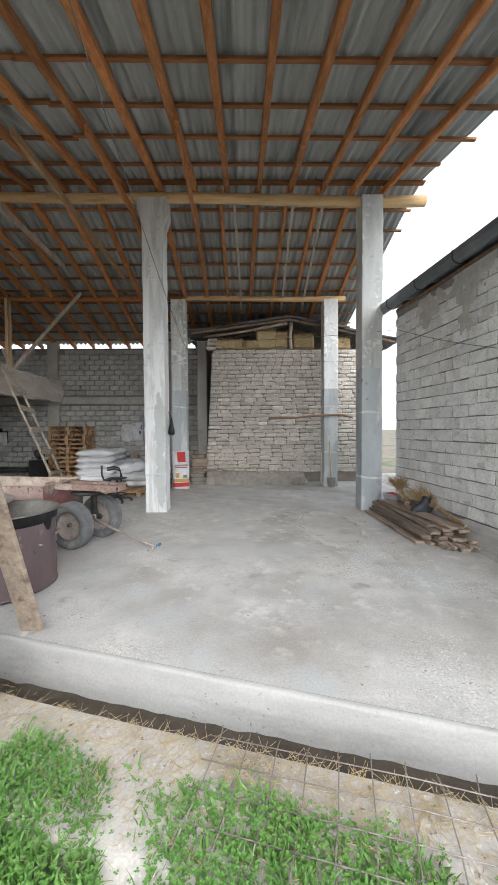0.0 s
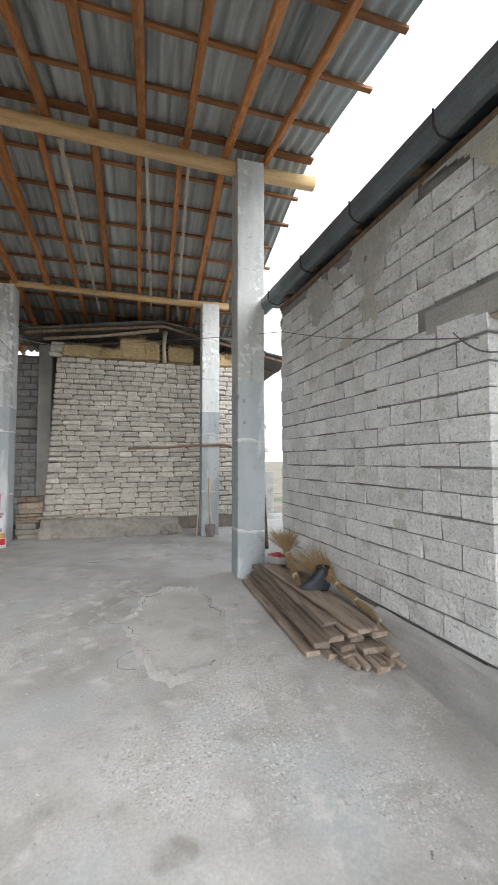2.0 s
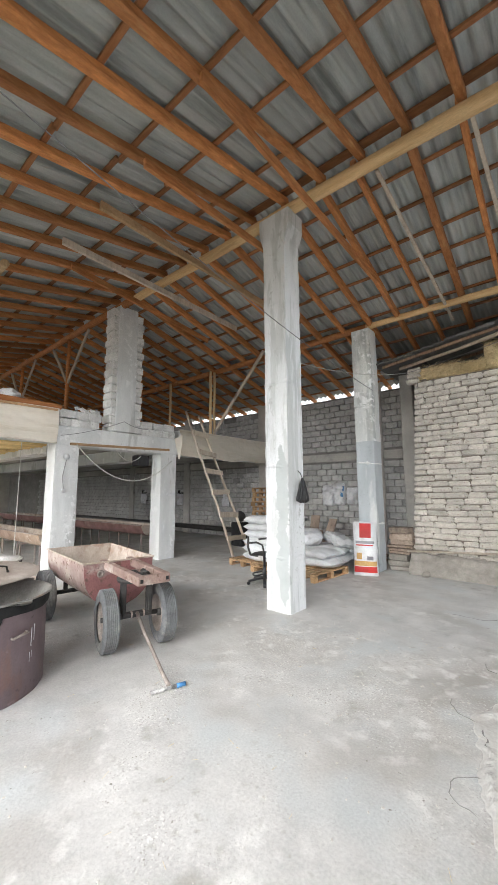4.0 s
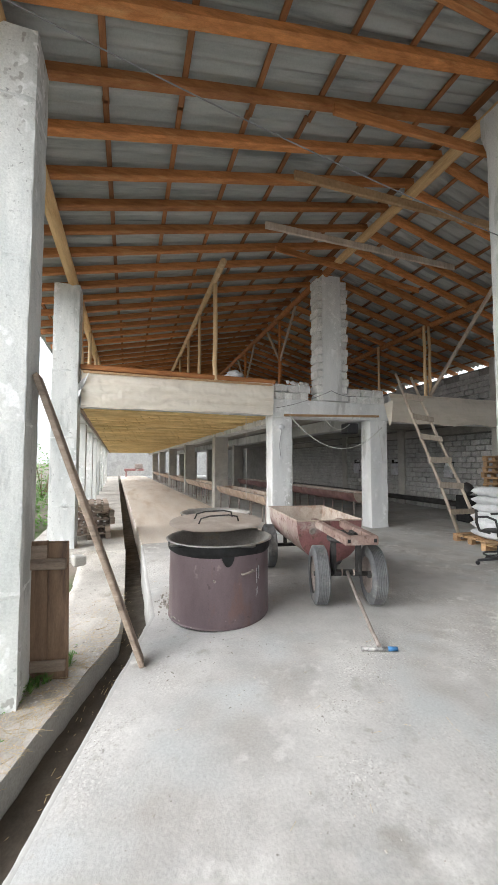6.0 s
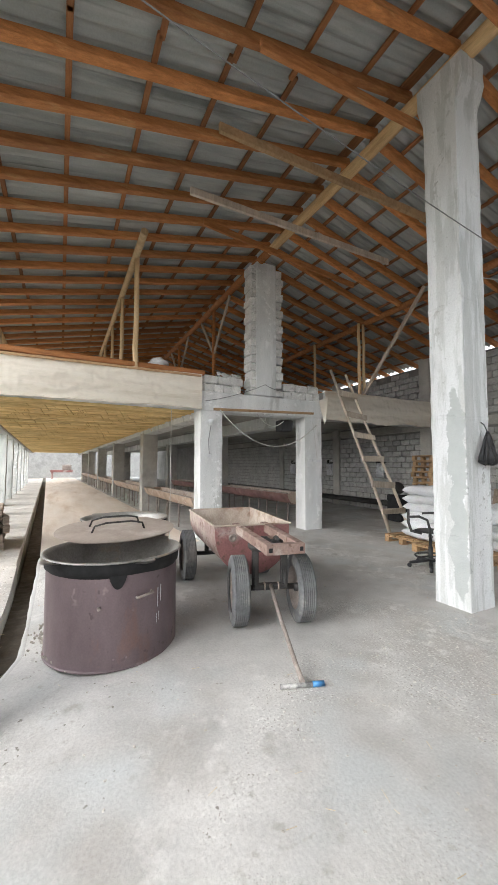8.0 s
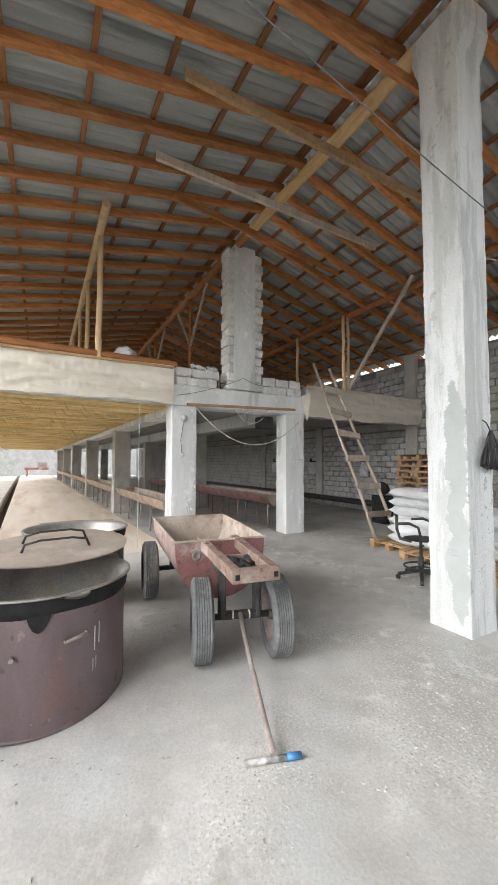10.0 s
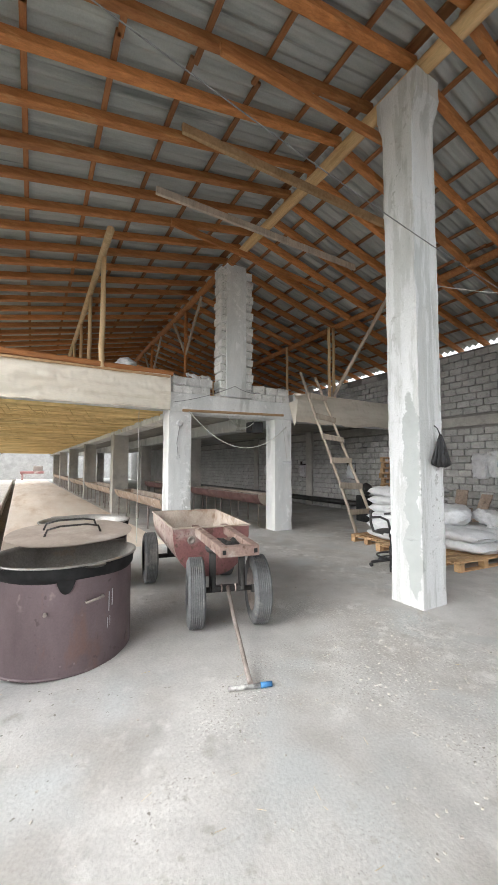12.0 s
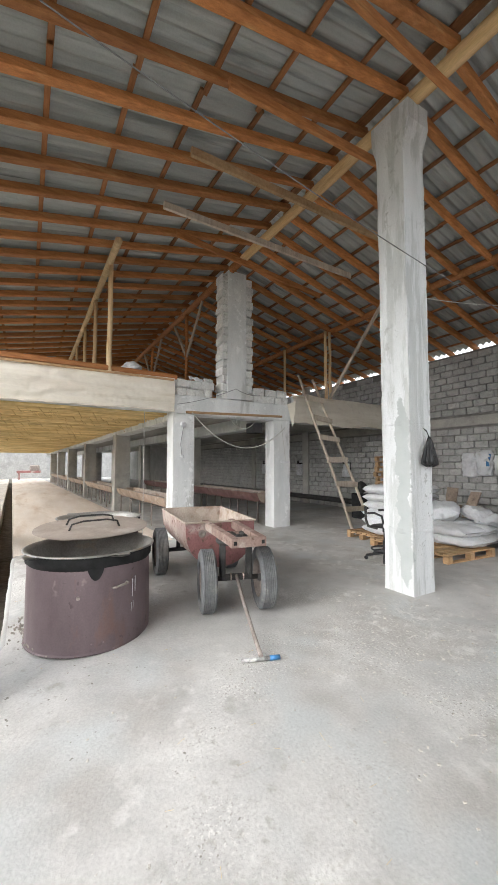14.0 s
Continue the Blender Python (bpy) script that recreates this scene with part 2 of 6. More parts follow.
M_BLACK = material("black_plastic", (0.03, 0.03, 0.032), (0.018, 0.018, 0.02), 8, 60, 0.55, 0.2)
M_BOOT = material("navy_rubber", (0.035, 0.042, 0.055), (0.022, 0.026, 0.035), 8, 60, 0.5, 0.2)
M_TARP = material("dusty_film", (0.92, 0.87, 0.77), (0.80, 0.73, 0.62), 1.6, 50, 0.26, 0.4, stretch=(1, 0.35, 3), stain=(0.66, 0.58, 0.45), stain_scale=1.1, depth=0.015, grain=0.04)
M_STRAW = material("straw", (0.68, 0.55, 0.33), (0.47, 0.36, 0.19), 30, 90, 0.8, 0.5, rnd=0.1)
# mat toned darker than the poles for the shade between them
M_REEDMAT = material("reed_mat", (0.52, 0.36, 0.15), (0.34, 0.22, 0.08), 9, 60, 0.75, 0.5, stretch=(4, 0.5, 4))
M_TWIG = material("dry_twig", (0.50, 0.36, 0.19), (0.32, 0.21, 0.10), 30, 90, 0.8, 0.5)
# tone contrast from pole to pole also stands for the shadows between
M_REED = material("reed", (0.95, 0.74, 0.36), (0.58, 0.39, 0.155), 6, 60, 0.7, 0.5, stretch=(1.3, 0.12, 0.3), spread=0.14, stain=(0.36, 0.23, 0.10), stain_scale=5, stain_at=0.62, stain_soft=0.05)
M_GRASS = material("grass", (0.17, 0.34, 0.075), (0.08, 0.20, 0.035), 6, 60, 0.6, 0.2)
M_EARTH = material("yard_earth", (0.25, 0.215, 0.175), (0.17, 0.145, 0.115), 3, 50, 0.95, 0.7, stain=(0.09, 0.12, 0.045), stain_scale=0.4, stain_at=0.5)
M_PATCH = material("patched_concrete", (0.58, 0.57, 0.54), (0.48, 0.47, 0.45), 3, 40, 0.85, 0.6, stain=(0.38, 0.355, 0.32), stain_scale=1.6, stain_at=0.54, depth=0.015, grain=0.1)
# same concrete as the slab top, toned darker to offset the frontal light
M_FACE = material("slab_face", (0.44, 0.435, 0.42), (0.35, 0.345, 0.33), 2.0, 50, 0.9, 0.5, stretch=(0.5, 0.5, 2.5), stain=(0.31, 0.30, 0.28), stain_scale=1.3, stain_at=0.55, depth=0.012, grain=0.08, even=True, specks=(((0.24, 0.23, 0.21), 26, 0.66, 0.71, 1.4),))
M_LEDGE = material("ledge_concrete", (0.57, 0.54, 0.495), (0.43, 0.405, 0.365), 3, 50, 0.92, 0.7, stain=(0.32, 0.29, 0.245), stain_scale=1.3, stain_at=0.54, specks=(((0.68, 0.67, 0.64), 30, 0.6, 0.68, 1.5), ((0.18, 0.16, 0.13), 22, 0.66, 0.72, 0)))
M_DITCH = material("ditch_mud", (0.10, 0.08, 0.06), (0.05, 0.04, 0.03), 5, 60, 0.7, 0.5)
M_BLUEWALL = material("pale_blue_plaster", (0.72, 0.76, 0.82), (0.62, 0.67, 0.74), 2, 60, 0.75, 0.2, stain=(0.60, 0.61, 0.62), stain_scale=1.4, grain=0.04)
M_CABLE = material("grey_cable", (0.22, 0.22, 0.225), (0.15, 0.15, 0.155), 20, 60, 0.6, 0.05)
M_PALECABLE = material("pale_cable", (0.6, 0.6, 0.57), (0.5, 0.5, 0.47), 20, 60, 0.6, 0.05)
M_LEAF = material("leaves", (0.20, 0.40, 0.08), (0.10, 0.25, 0.04), 4, 40, 0.55, 0.2)

# ---- mesh tools ----


def peeled(m, tone, p0, rp, z0, rz):
    """Lays one ragged bare patch, round the corner and up the shaft, into a wash."""
    n, l = m.node_tree.nodes, m.node_tree.links
    b = n["Principled BSDF"]
    old = b.inputs["Base Color"].links[0].from_socket

    def calc(op, a, z):
        k = n.new("ShaderNodeMath")
        k.operation = op
        for sock, val in zip(k.inputs, (a, z)):
            if isinstance(val, (int, float)):
                sock.default_value = val
            else:
                l.new(val, sock)
        return k.outputs[0]

    geo = n.new("ShaderNodeNewGeometry")
    sep = n.new("ShaderNodeSeparateXYZ")
    l.new(geo.outputs["Position"], sep.inputs[0])
    ns = n.new("ShaderNodeTexNoise")
    ns.inputs["Scale"].default_value = 3.2
    ns.inputs["Detail"].default_value = 6
    ns.inputs["Roughness"].default_value = 0.65
    l.new(geo.outputs["Position"], ns.inputs["Vector"])
    wob = calc("MULTIPLY", calc("SUBTRACT", ns.outputs[0], 0.5), 0.42)
    p = calc("ADD", calc("ADD", sep.outputs[0], sep.outputs[1]), wob)
    pp = calc("POWER", calc("ABSOLUTE", calc("DIVIDE", calc("SUBTRACT", p, p0), rp), 0), 2)
    zz = calc("POWER", calc("ABSOLUTE", calc("DIVIDE", calc("SUBTRACT", sep.outputs[2], z0), rz), 0), 4)
    d = calc("ADD", pp, zz)
    r = n.new("ShaderNodeMapRange")
    r.inputs[1].default_value, r.inputs[2].default_value = 1.04, 0.92
    l.new(d, r.inputs[0])
    x = n.new("ShaderNodeMix")
    x.data_type = "RGBA"
    l.new(r.outputs[0], x.inputs[0])
    l.new(old, x.inputs[6])
    tn = n.new("ShaderNodeMix")
    tn.data_type = "RGBA"
    l.new(ns.outputs[0], tn.inputs[0])
    tn.inputs[6].default_value = (*[c * 0.8 for c in tone], 1)
    tn.inputs[7].default_value = (*[c * 1.2 for c in tone], 1)
    l.new(tn.outputs[2], x.inputs[7])
    l.new(x.outputs[2], b.inputs["Base Color"])


peeled(M_TALL, (0.43, 0.455, 0.45), -0.10, 0.10, 1.2, 1.12)

# plastic film lets part of what lies behind it show
fn_, fl_ = M_TARP.node_tree.nodes, M_TARP.node_tree.links
clear = fn_.new("ShaderNodeBsdfTransparent")
clear.inputs[0].default_value = (0.95, 0.92, 0.86, 1)
blend = fn_.new("ShaderNodeMixShader")
blend.inputs[0].default_value = 0.2
fl_.new(fn_["Principled BSDF"].outputs[0], blend.inputs[1])
fl_.new(clear.outputs[0], blend.inputs[2])
fl_.new(blend.outputs[0], fn_["Material Output"].inputs[0])


class Geo:
    """Collects vertices and faces of one mesh."""

    def __init__(self):
        self.v, self.f, self.s = [], [], []

    def add(self, verts, faces, smooth=False):
        k = len(self.v)
        self.v += [tuple(p) for p in verts]
        self.f += [tuple(i + k for i in q) for q in faces]
        self.s += [smooth] * len(faces)
        return self

    def box(self, c, size, rot=None, bev=0.006, jit=0.0):
        """A chamfered block, centred at c, turned by the degrees rot."""
        h = [x / 2 for x in size]
        b = min(bev, min(h) * 0.6)
        vs, idx = [], {}
        for sx in (-1, 1):
            for sy in (-1, 1):
                for sz in (-1, 1):
                    j = [random.uniform(-jit, jit) for _ in range(3)]
                    for ax in range(3):
                        p = [sx * (h[0] - b), sy * (h[1] - b), sz * (h[2] - b)]
                        p[ax] = (sx, sy, sz)[ax] * h[ax]
                        idx[sx, sy, sz, ax] = len(vs)
                        vs.append([p[i] + j[i] for i in range(3)])
        fs = []
        for ax in range(3):
            o1, o2 = [a for a in range(3) if a != ax]
            for sg in (-1, 1):
                ring = []
                for a, q in ((-1, -1), (1, -1), (1, 1), (-1, 1)):
                    k = [0, 0, 0]
                    k[ax], k[o1], k[o2] = sg, a, q
                    ring.append(idx[(*k, ax)])
                flip = (sg < 0) ^ (ax == 1)
                fs.append(ring[::-1] if flip else ring)
            for a in (-1, 1):
                for q in (-1, 1):
                    e = []
                    for sg, order in ((-1, (o1, o2)), (1, (o2, o1))):
                        k = [0, 0, 0]
                        k[ax], k[o1], k[o2] = sg, a, q
                        e += [idx[(*k, order[0])], idx[(*k, order[1])]]
                    fs.append(e)
        for sx in (-1, 1):
            for sy in (-1, 1):
                for sz in (-1, 1):
                    fs.append([idx[sx, sy, sz, a] for a in range(3)])
        m = Matrix.Translation(c)
        if rot is not None:
            m = m @ (rot.to_4x4() if isinstance(rot, Matrix) else Euler([radians(a) for a in rot]).to_matrix().to_4x4())
        return self.add([m @ Vector(p) for p in vs], fs)

    def beam(self, a, b, w, h, bev=0.006, jit=0.0, up=(0, 0, 1)):
        """A sawn bar from a to b, w wide and h high."""
        a, b = Vector(a), Vector(b)
        d = (b - a).normalized()
        side = Vector(up).cross(d)
        if side.length < 1e-4:
            side = Vector((1, 0, 0)).cross(d)
        side.normalize()
        top = d.cross(side)
        return self.box((a + b) / 2, ((b - a).length, w, h), Matrix((d, side, top)).transposed(), bev, jit)

    def tube(self, pts, r, n=8, caps=True, wob=0.0):
        """A round bar along points; r is one radius or one for each point."""
        pts = [Vector(p) for p in pts]
        rs = r if isinstance(r, (list, tuple)) else [r] * len(pts)
        vs, fs = [], []
        ref = Vector((0, 0, 1))
        d0 = (pts[-1] - pts[0]).normalized()
        if abs(d0.z) > 0.9:
            ref = Vector((1, 0, 0))
        for i, p in enumerate(pts):
            d = (pts[min(i + 1, len(pts) - 1)] - pts[max(i - 1, 0)]).normalized()
            u = ref.cross(d)
            if u.length < 1e-4:
                u = Vector((0, 1, 0)).cross(d)
            u.normalize()
            w = d.cross(u)
            for k in range(n):
                a = 2 * math.pi * k / n
                q = rs[i] * (1 + random.uniform(-wob, wob))
                vs.append(p + u * (math.cos(a) * q) + w * (math.sin(a) * q))
        for i in range(len(pts) - 1):
            for k in range(n):
                k2 = (k + 1) % n
                fs.append((i * n + k, i * n + k2, (i + 1) * n + k2, (i + 1) * n + k))
        self.add(vs, fs, True)
        if caps:
            m = len(pts) - 1
            self.f += [tuple(len(self.v) - len(vs) + k for k in range(n))[::-1], tuple(len(self.v) - n + k for k in range(n))]
            self.s += [False, False]
        return self

    def lathe(self, profile, n=32, c=(0, 0, 0), m=None, arc=1.0):
        """Turns (radius, height) pairs about the upright axis."""
        vs, fs = [], []
        for r, z in profile:
            for k in range(n):
                a = 2 * math.pi * arc * k / n
                p = Vector((math.cos(a) * r, math.sin(a) * r, z))
                vs.append((m @ p if m else p) + Vector(c))
        for i in range(len(profile) - 1):
            for k in range(n):
                k2 = (k + 1) % n
                fs.append((i * n + k, i * n + k2, (i + 1) * n + k2, (i + 1) * n + k))
        return self.add(vs, fs, True)

    def sheet(self, fn, nu, nv, smooth=True):
        """A surface fn(u, v), u and v from 0 to 1."""
        vs = [fn(i / nu, j / nv) for j in range(nv + 1) for i in range(nu + 1)]
        fs = [(j * (nu + 1) + i, j * (nu + 1) + i + 1, (j + 1) * (nu + 1) + i + 1, (j + 1) * (nu + 1) + i) for j in range(nv) for i in range(nu)]
        return self.add(vs, fs, smooth)

    def prism(self, outline, z0, z1):
        """An upright prism on a counter-clockwise outline."""
        n = len(outline)
        vs = [(x, y, z0) for x, y in outline] + [(x, y, z1) for x, y in outline]
        fs = [tuple(range(n))[::-1], tuple(range(n, 2 * n))] + [(i, (i + 1) % n, n + (i + 1) % n, n + i) for i in range(n)]
        return self.add(vs, fs)

    def mesh(self, name, mat):
        me = bpy.data.meshes.new(name)
        me.from_pydata(self.v, [], self.f)
        me.polygons.foreach_set("use_smooth", self.s)
        me.materials.append(mat)
        me.update()
        return me


def part(name, geo, mat, parent=None, label=""):
    """Links a Geo as one mesh object, under a parent if given."""
    ob = new(name, geo.mesh(name, mat) if isinstance(geo, Geo) else geo)
    if parent is not None:
        ob.parent = parent
    if label:
        ob["label"] = label
    return ob


def thing(name, label, category, group="", at=None, kind=""):
    """An empty at a thing's base that holds its parts."""
    ob = tagged(new(name), label, category, group, kind)
    ob.empty_display_size = 0.1
    if at is not None:
        ob.matrix_basis = at
    return ob


def structure(name, geo, mat, label, category):
    return tagged(part(name, geo, mat), label, category, kind="structure")


def piece(name, me, parent, m):
    ob = bpy.data.objects.new(name, me)
    scene.collection.objects.link(ob)
    ob.parent = parent
    ob.matrix_basis = m
    return ob


def rough_block(name, mat, size, bev, jit, cuts=2):
    """One weathered block with uneven faces."""
    g = Geo().box((0, 0, 0), size, None, bev, jit)
    return g.mesh(name, mat)

# ---- setting: ground, slab, ditch ----


# the long hall stands a little askew to the open barn
HALL = Matrix.Translation((-4.6, -1.2, 0)) @ Matrix.Rotation(radians(1.6), 4, "Z") @ Matrix.Translation((4.6, 1.2, 0))


def along_hall(ob):
    ob.matrix_basis = HALL @ ob.matrix_basis
    return ob


def slab_edge(x):
    """The slab's front edge: along the hall and the barn, then slanting out to the yard."""
    if x < -4.6:
        return -3.98 + 0.028 * (x + 4.6)
    return -3.98 if x < -1.2 else -3.98 - (x + 1.2) * 0.296


def ledge_edge(x):
    return slab_edge(x) - 0.29 - 0.12 * max(0.0, min(1.0, (x + 2) / 2))


GZ = -0.27


def floor_z(x, y):
    """The slab falls slightly towards its front edge."""
    return -0.05 * max(0.0, -2.5 - y) * max(0.0, min(1.0, (x + 4.4) / 2))


xs = [-1500, -60, -20, -8, -4.4, -3.2, -1.2, 0, 1, 2, 3, 4, 5, 7, 12, 60, 1500]
g = Geo()
rows = []
for x in xs:
    xx = max(-60, min(12, x))
    e, d = slab_edge(xx), ledge_edge(xx)
    front = GZ if xx > -3.6 else GZ + 0.12
    rows.append([(x, -1500, GZ), (x, -60, GZ), (x, -9, GZ), (x, -6.3, GZ - 0.01), (x, d - 0.55, front), (x, d - 0.02, front - 0.02), (x, d, -0.62), (x, e + 0.1, -0.64),
                 (x, 6.4, -0.64), (x, 6.5, -0.1), (x, 60, -0.1), (x, 1500, -0.1)])
n = len(rows[0])
g.add([p for r in rows for p in r], [(i * n + j, (i + 1) * n + j, (i + 1) * n + j + 1, i * n + j + 1) for i in range(len(rows) - 1) for j in range(n - 1)])
structure("ground", g, M_EARTH, "bare earth yard with straw and grass outside the barn", "ground")

g = Geo()


def slab_top(u, v):
    x = -4.6 + 16.6 * u
    e = slab_edge(min(x, 4.7)) + 0.03
    y = e + (-2.4 - e) * min(1, v * 2) if v < 0.5 else -2.4 + 8.5 * (v - 0.5) * 2
    return (x, y, floor_z(x, y))


g.sheet(slab_top, 83, 24)
structure("floor", g, M_FLOOR, "worn pale grey concrete barn floor slab", "floor")
g = Geo().prism([(-46, -5.14), (-4.6, -3.98), (-4.6, -1.25), (-46, -2.41)], -0.6, 0.004)
structure("floor_hall", g, M_HALL, "tan stained concrete floor of the long hall", "floor")
g = Geo().prism([(-46, -2.41), (-4.6, -1.25), (-4.6, 6.1), (-46, 6.1)], -0.6, 0.0)
structure("floor_rear", g, M_FLOOR, "grey concrete floor behind the feed troughs", "floor")
# worn rounded lip along the slab's front edge
g = Geo()


def lip(u, v):
    x = -4.5 + u * 9.2
    y = slab_edge(x)
    a = v * math.pi / 2
    wob = 0.016 * noise.noise((x * 2.5, v * 2, 1)) + 0.006 * noise.noise((x * 11, v * 9, 1))
    top = floor_z(x, y)
    if v < 0.3:
        a = v / 0.3 * math.pi / 2
        return (x, y + 0.03 - math.sin(a) * (0.045 + wob), top - (1 - math.cos(a)) * (0.022 + 0.5 * abs(wob)))
    return (x, y - 0.015 - wob - 0.03 * (v - 0.3), top - 0.022 - 0.5 * abs(wob) - (v - 0.3) / 0.7 * 0.5)


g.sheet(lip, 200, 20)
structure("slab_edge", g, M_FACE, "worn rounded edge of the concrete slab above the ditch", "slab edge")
# bed of the ditch, damp mud with the ditch's shadow in its near-black tone
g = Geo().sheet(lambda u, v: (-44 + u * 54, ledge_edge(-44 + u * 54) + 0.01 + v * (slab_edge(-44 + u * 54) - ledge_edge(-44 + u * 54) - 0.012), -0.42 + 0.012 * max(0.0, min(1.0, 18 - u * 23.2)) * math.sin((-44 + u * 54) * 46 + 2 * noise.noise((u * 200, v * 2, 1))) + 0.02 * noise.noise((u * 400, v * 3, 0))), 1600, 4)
structure("ditch", g, M_DITCH, "damp drainage ditch between slab and ledge, its shadow in the dark mud tone", "ditch")
# paved walk beside the hall and the rough ledge nearer the yard
g = Geo().prism([(-44, -7.1), (-4.25, -6.0), (-4.3, -5.2), (-4.2, -4.28), (-44, -5.39)], -0.55, -0.01)
structure("pavement", g, M_LEDGE, "pale concrete walk along the front columns", "pavement")
g = Geo().sheet(lambda u, v: (-4.3 + u * 13, ledge_edge(-4.3 + u * 13) - v * 0.75, GZ + 0.035 + (0.02 if v < 0.99 else -0.05) + 0.018 * noise.noise((u * 40, v * 4, 2)) + 0.2 * max(0, 1 - u * 12)), 120, 10)
structure("ledge", g, M_LEDGE, "rough cracked concrete ledge with straw along the ditch", "ledge")
g = Geo().sheet(lambda u, v: (-4.3 + u * 13, ledge_edge(-4.3 + u * 13) + 0.003, GZ + 0.055 - v * 0.3 + 0.2 * max(0, 1 - u * 12)), 120, 2)
structure("ledge_face", g, M_CONCD, "grey concrete face of the ledge in the ditch", "ledge")

# ---- setting: barn columns and beams ----


def column(name, x0, x1, y0, y1, z0, z1, label, cap=None, mat=None, stage=None):
    """A cast column with board seams, chipped edges and, if asked, a flared head."""
    th = thing(name, label, "column", "barn columns", pose((x0 + x1) / 2, (y0 + y1) / 2, z0), "structure")
    g = Geo()
    hx, hy, H = (x1 - x0) / 2, (y1 - y0) / 2, z1 - z0
    n = max(8, int(H / 0.12))
    sides = 20

    def shell(u, v):
        k = (u * 4) % 4
        s = int(k) % 4
        q = (k - int(k)) * 2 - 1
        b = 0.93
        qq = max(-1, min(1, q / b)) if abs(q) > 0 else 0
        c = [(1, qq), (-qq, 1), (-1, -qq), (qq, -1)][s]
        z = v * H
        seed = x0 * 7 + y0 * 3
        step = math.floor(z / 1.25 + seed)
        o = 0.006 * noise.noise((step * 3.1, s, seed)) + 0.006 * noise.noise((c[0] * 2 + seed, c[1] * 2, z * 3))
        edge = max(0, abs(q) - 0.86) * 0.25 * abs(noise.noise((s, z * 5, seed + 4))) * 0.6
        flare = 1.0
        if cap and z > H - cap:
            flare = 1 + 0.42 * min(1, (z - (H - cap)) / (cap * 0.5))
        return (c[0] * (hx * (flare if cap else 1) + o - edge), c[1] * (hy + o - edge), z)

    if stage:
        k = stage / H
        g.sheet(lambda u, v: shell(u, k + (1 - k) * v), sides * 4, n, False)
        low = Geo().sheet(lambda u, v: shell(u, k * v), sides * 4, n, False)
        part("lower_stage", low, M_CONCB, th, "blue-grey lower casting stage")
    else:
        g.sheet(shell, sides * 4, n, False)
    g.box((0, 0, H - 0.004), (hx * 2 * (1.32 if cap else 0.98), hy * 1.96, 0.012), None, 0.002)
    part("shaft", g, mat or M_CONC, th)
    z = 0.62 + (x0 * 1.7) % 0.4 if H > 3 else H
    while z < H - 0.5:
        # a crumbly raised band where one casting meets the next
        def band(u, v, z=z):
            x, y, _ = shell(u, z / H)
            k = noise.noise((x * 9, y * 9, z * 3))
            out = 0.010 * math.sin(v * math.pi) * (0.6 + 1.5 * max(0, k)) - 0.004
            d = math.hypot(x, y)
            return (x * (1 + out / d), y * (1 + out / d), z + 0.035 * noise.noise((x * 3, y * 3, z)) + (v - 0.5) * 0.05 * (1 + k))
        part("casting_seam", Geo().sheet(band, 96, 4, False), mat or M_CONC, th, "crumbly casting seam")
        z += 1.25
    return th


column("column", -0.4, 0.0, 0.0, 0.4, 0, 5.97, "tall pale concrete column with flared head and peeling whitewash", 0.5, M_TALL)
column("column", 3.78, 4.18, 0.0, 0.4, 0, 6.02, "tall pale concrete column beside the block house", None, None, 2.75)
column("column", -0.5, -0.1, 3.35, 3.75, 0, 5.22, "grey concrete column near the mud-brick store", None, None, 2.7)
column("column", 3.72, 4.1, 3.1, 3.5, 0, 5.14, "grey concrete column in front of the mud-brick wall", None, None, 2.7)
column("column", -0.55, -0.14, -5.42, -4.98, GZ, 4.95, "rough concrete front column above the ditch ledge", None)
column("column", -5.14, -4.75, 1.33, 1.81, 0, 2.6, "short pale concrete column under the loft", None, M_PALE)
column("column", -5.14, -4.75, -1.22, -0.74, 0, 2.6, "short pale concrete column with a meter box under the loft", None, M_PALE)
column("column", -5.05, -4.6, -5.62, -5.17, -0.05, 4.93, "tall concrete front column beside the loft", None)
for i in range(9):
    x = -7.9 - 3.0 * i
    along_hall(column("column", x - 0.4, x, -5.65, -5.25, -0.05, 2.62, "grey concrete front column of the long hall", None))
for i in range(5):
    x = -9.9 - 6.0 * i
    along_hall(column("column", x - 0.4, x, -1.22, -0.74, 0, 2.5, "grey-brown concrete column of the long hall", None, M_CONCD))
    along_hall(column("column", x - 0.4, x, 1.33, 1.81, 0, 2.5, "dark grey concrete column deep in the hall", None, M_CONCD))


def log(name, a, b, r, label, mat=None, bend=0.03, n=14):
    """A peeled log with a slight bend and knots."""
    a, b = Vector(a), Vector(b)
    s = a.x * 3 + a.y * 5 + a.z
    pts, rs = [], []
    for i in range(n + 1):
        u = i / n
        p = a.lerp(b, u) + Vector((0, noise.noise((u * 3, s, 0)) * bend, noise.noise((u * 3, s, 7)) * bend))
        pts.append(p)
        rs.append(r * (1.08 - 0.16 * u) * (1 + 0.06 * noise.noise((u * 9, s, 3))))
    g = Geo().tube(pts, rs, 12, True, 0.02)
    return tagged(part(name, g, mat or M_LOG), label, "timber", "roof timbers", "structure")


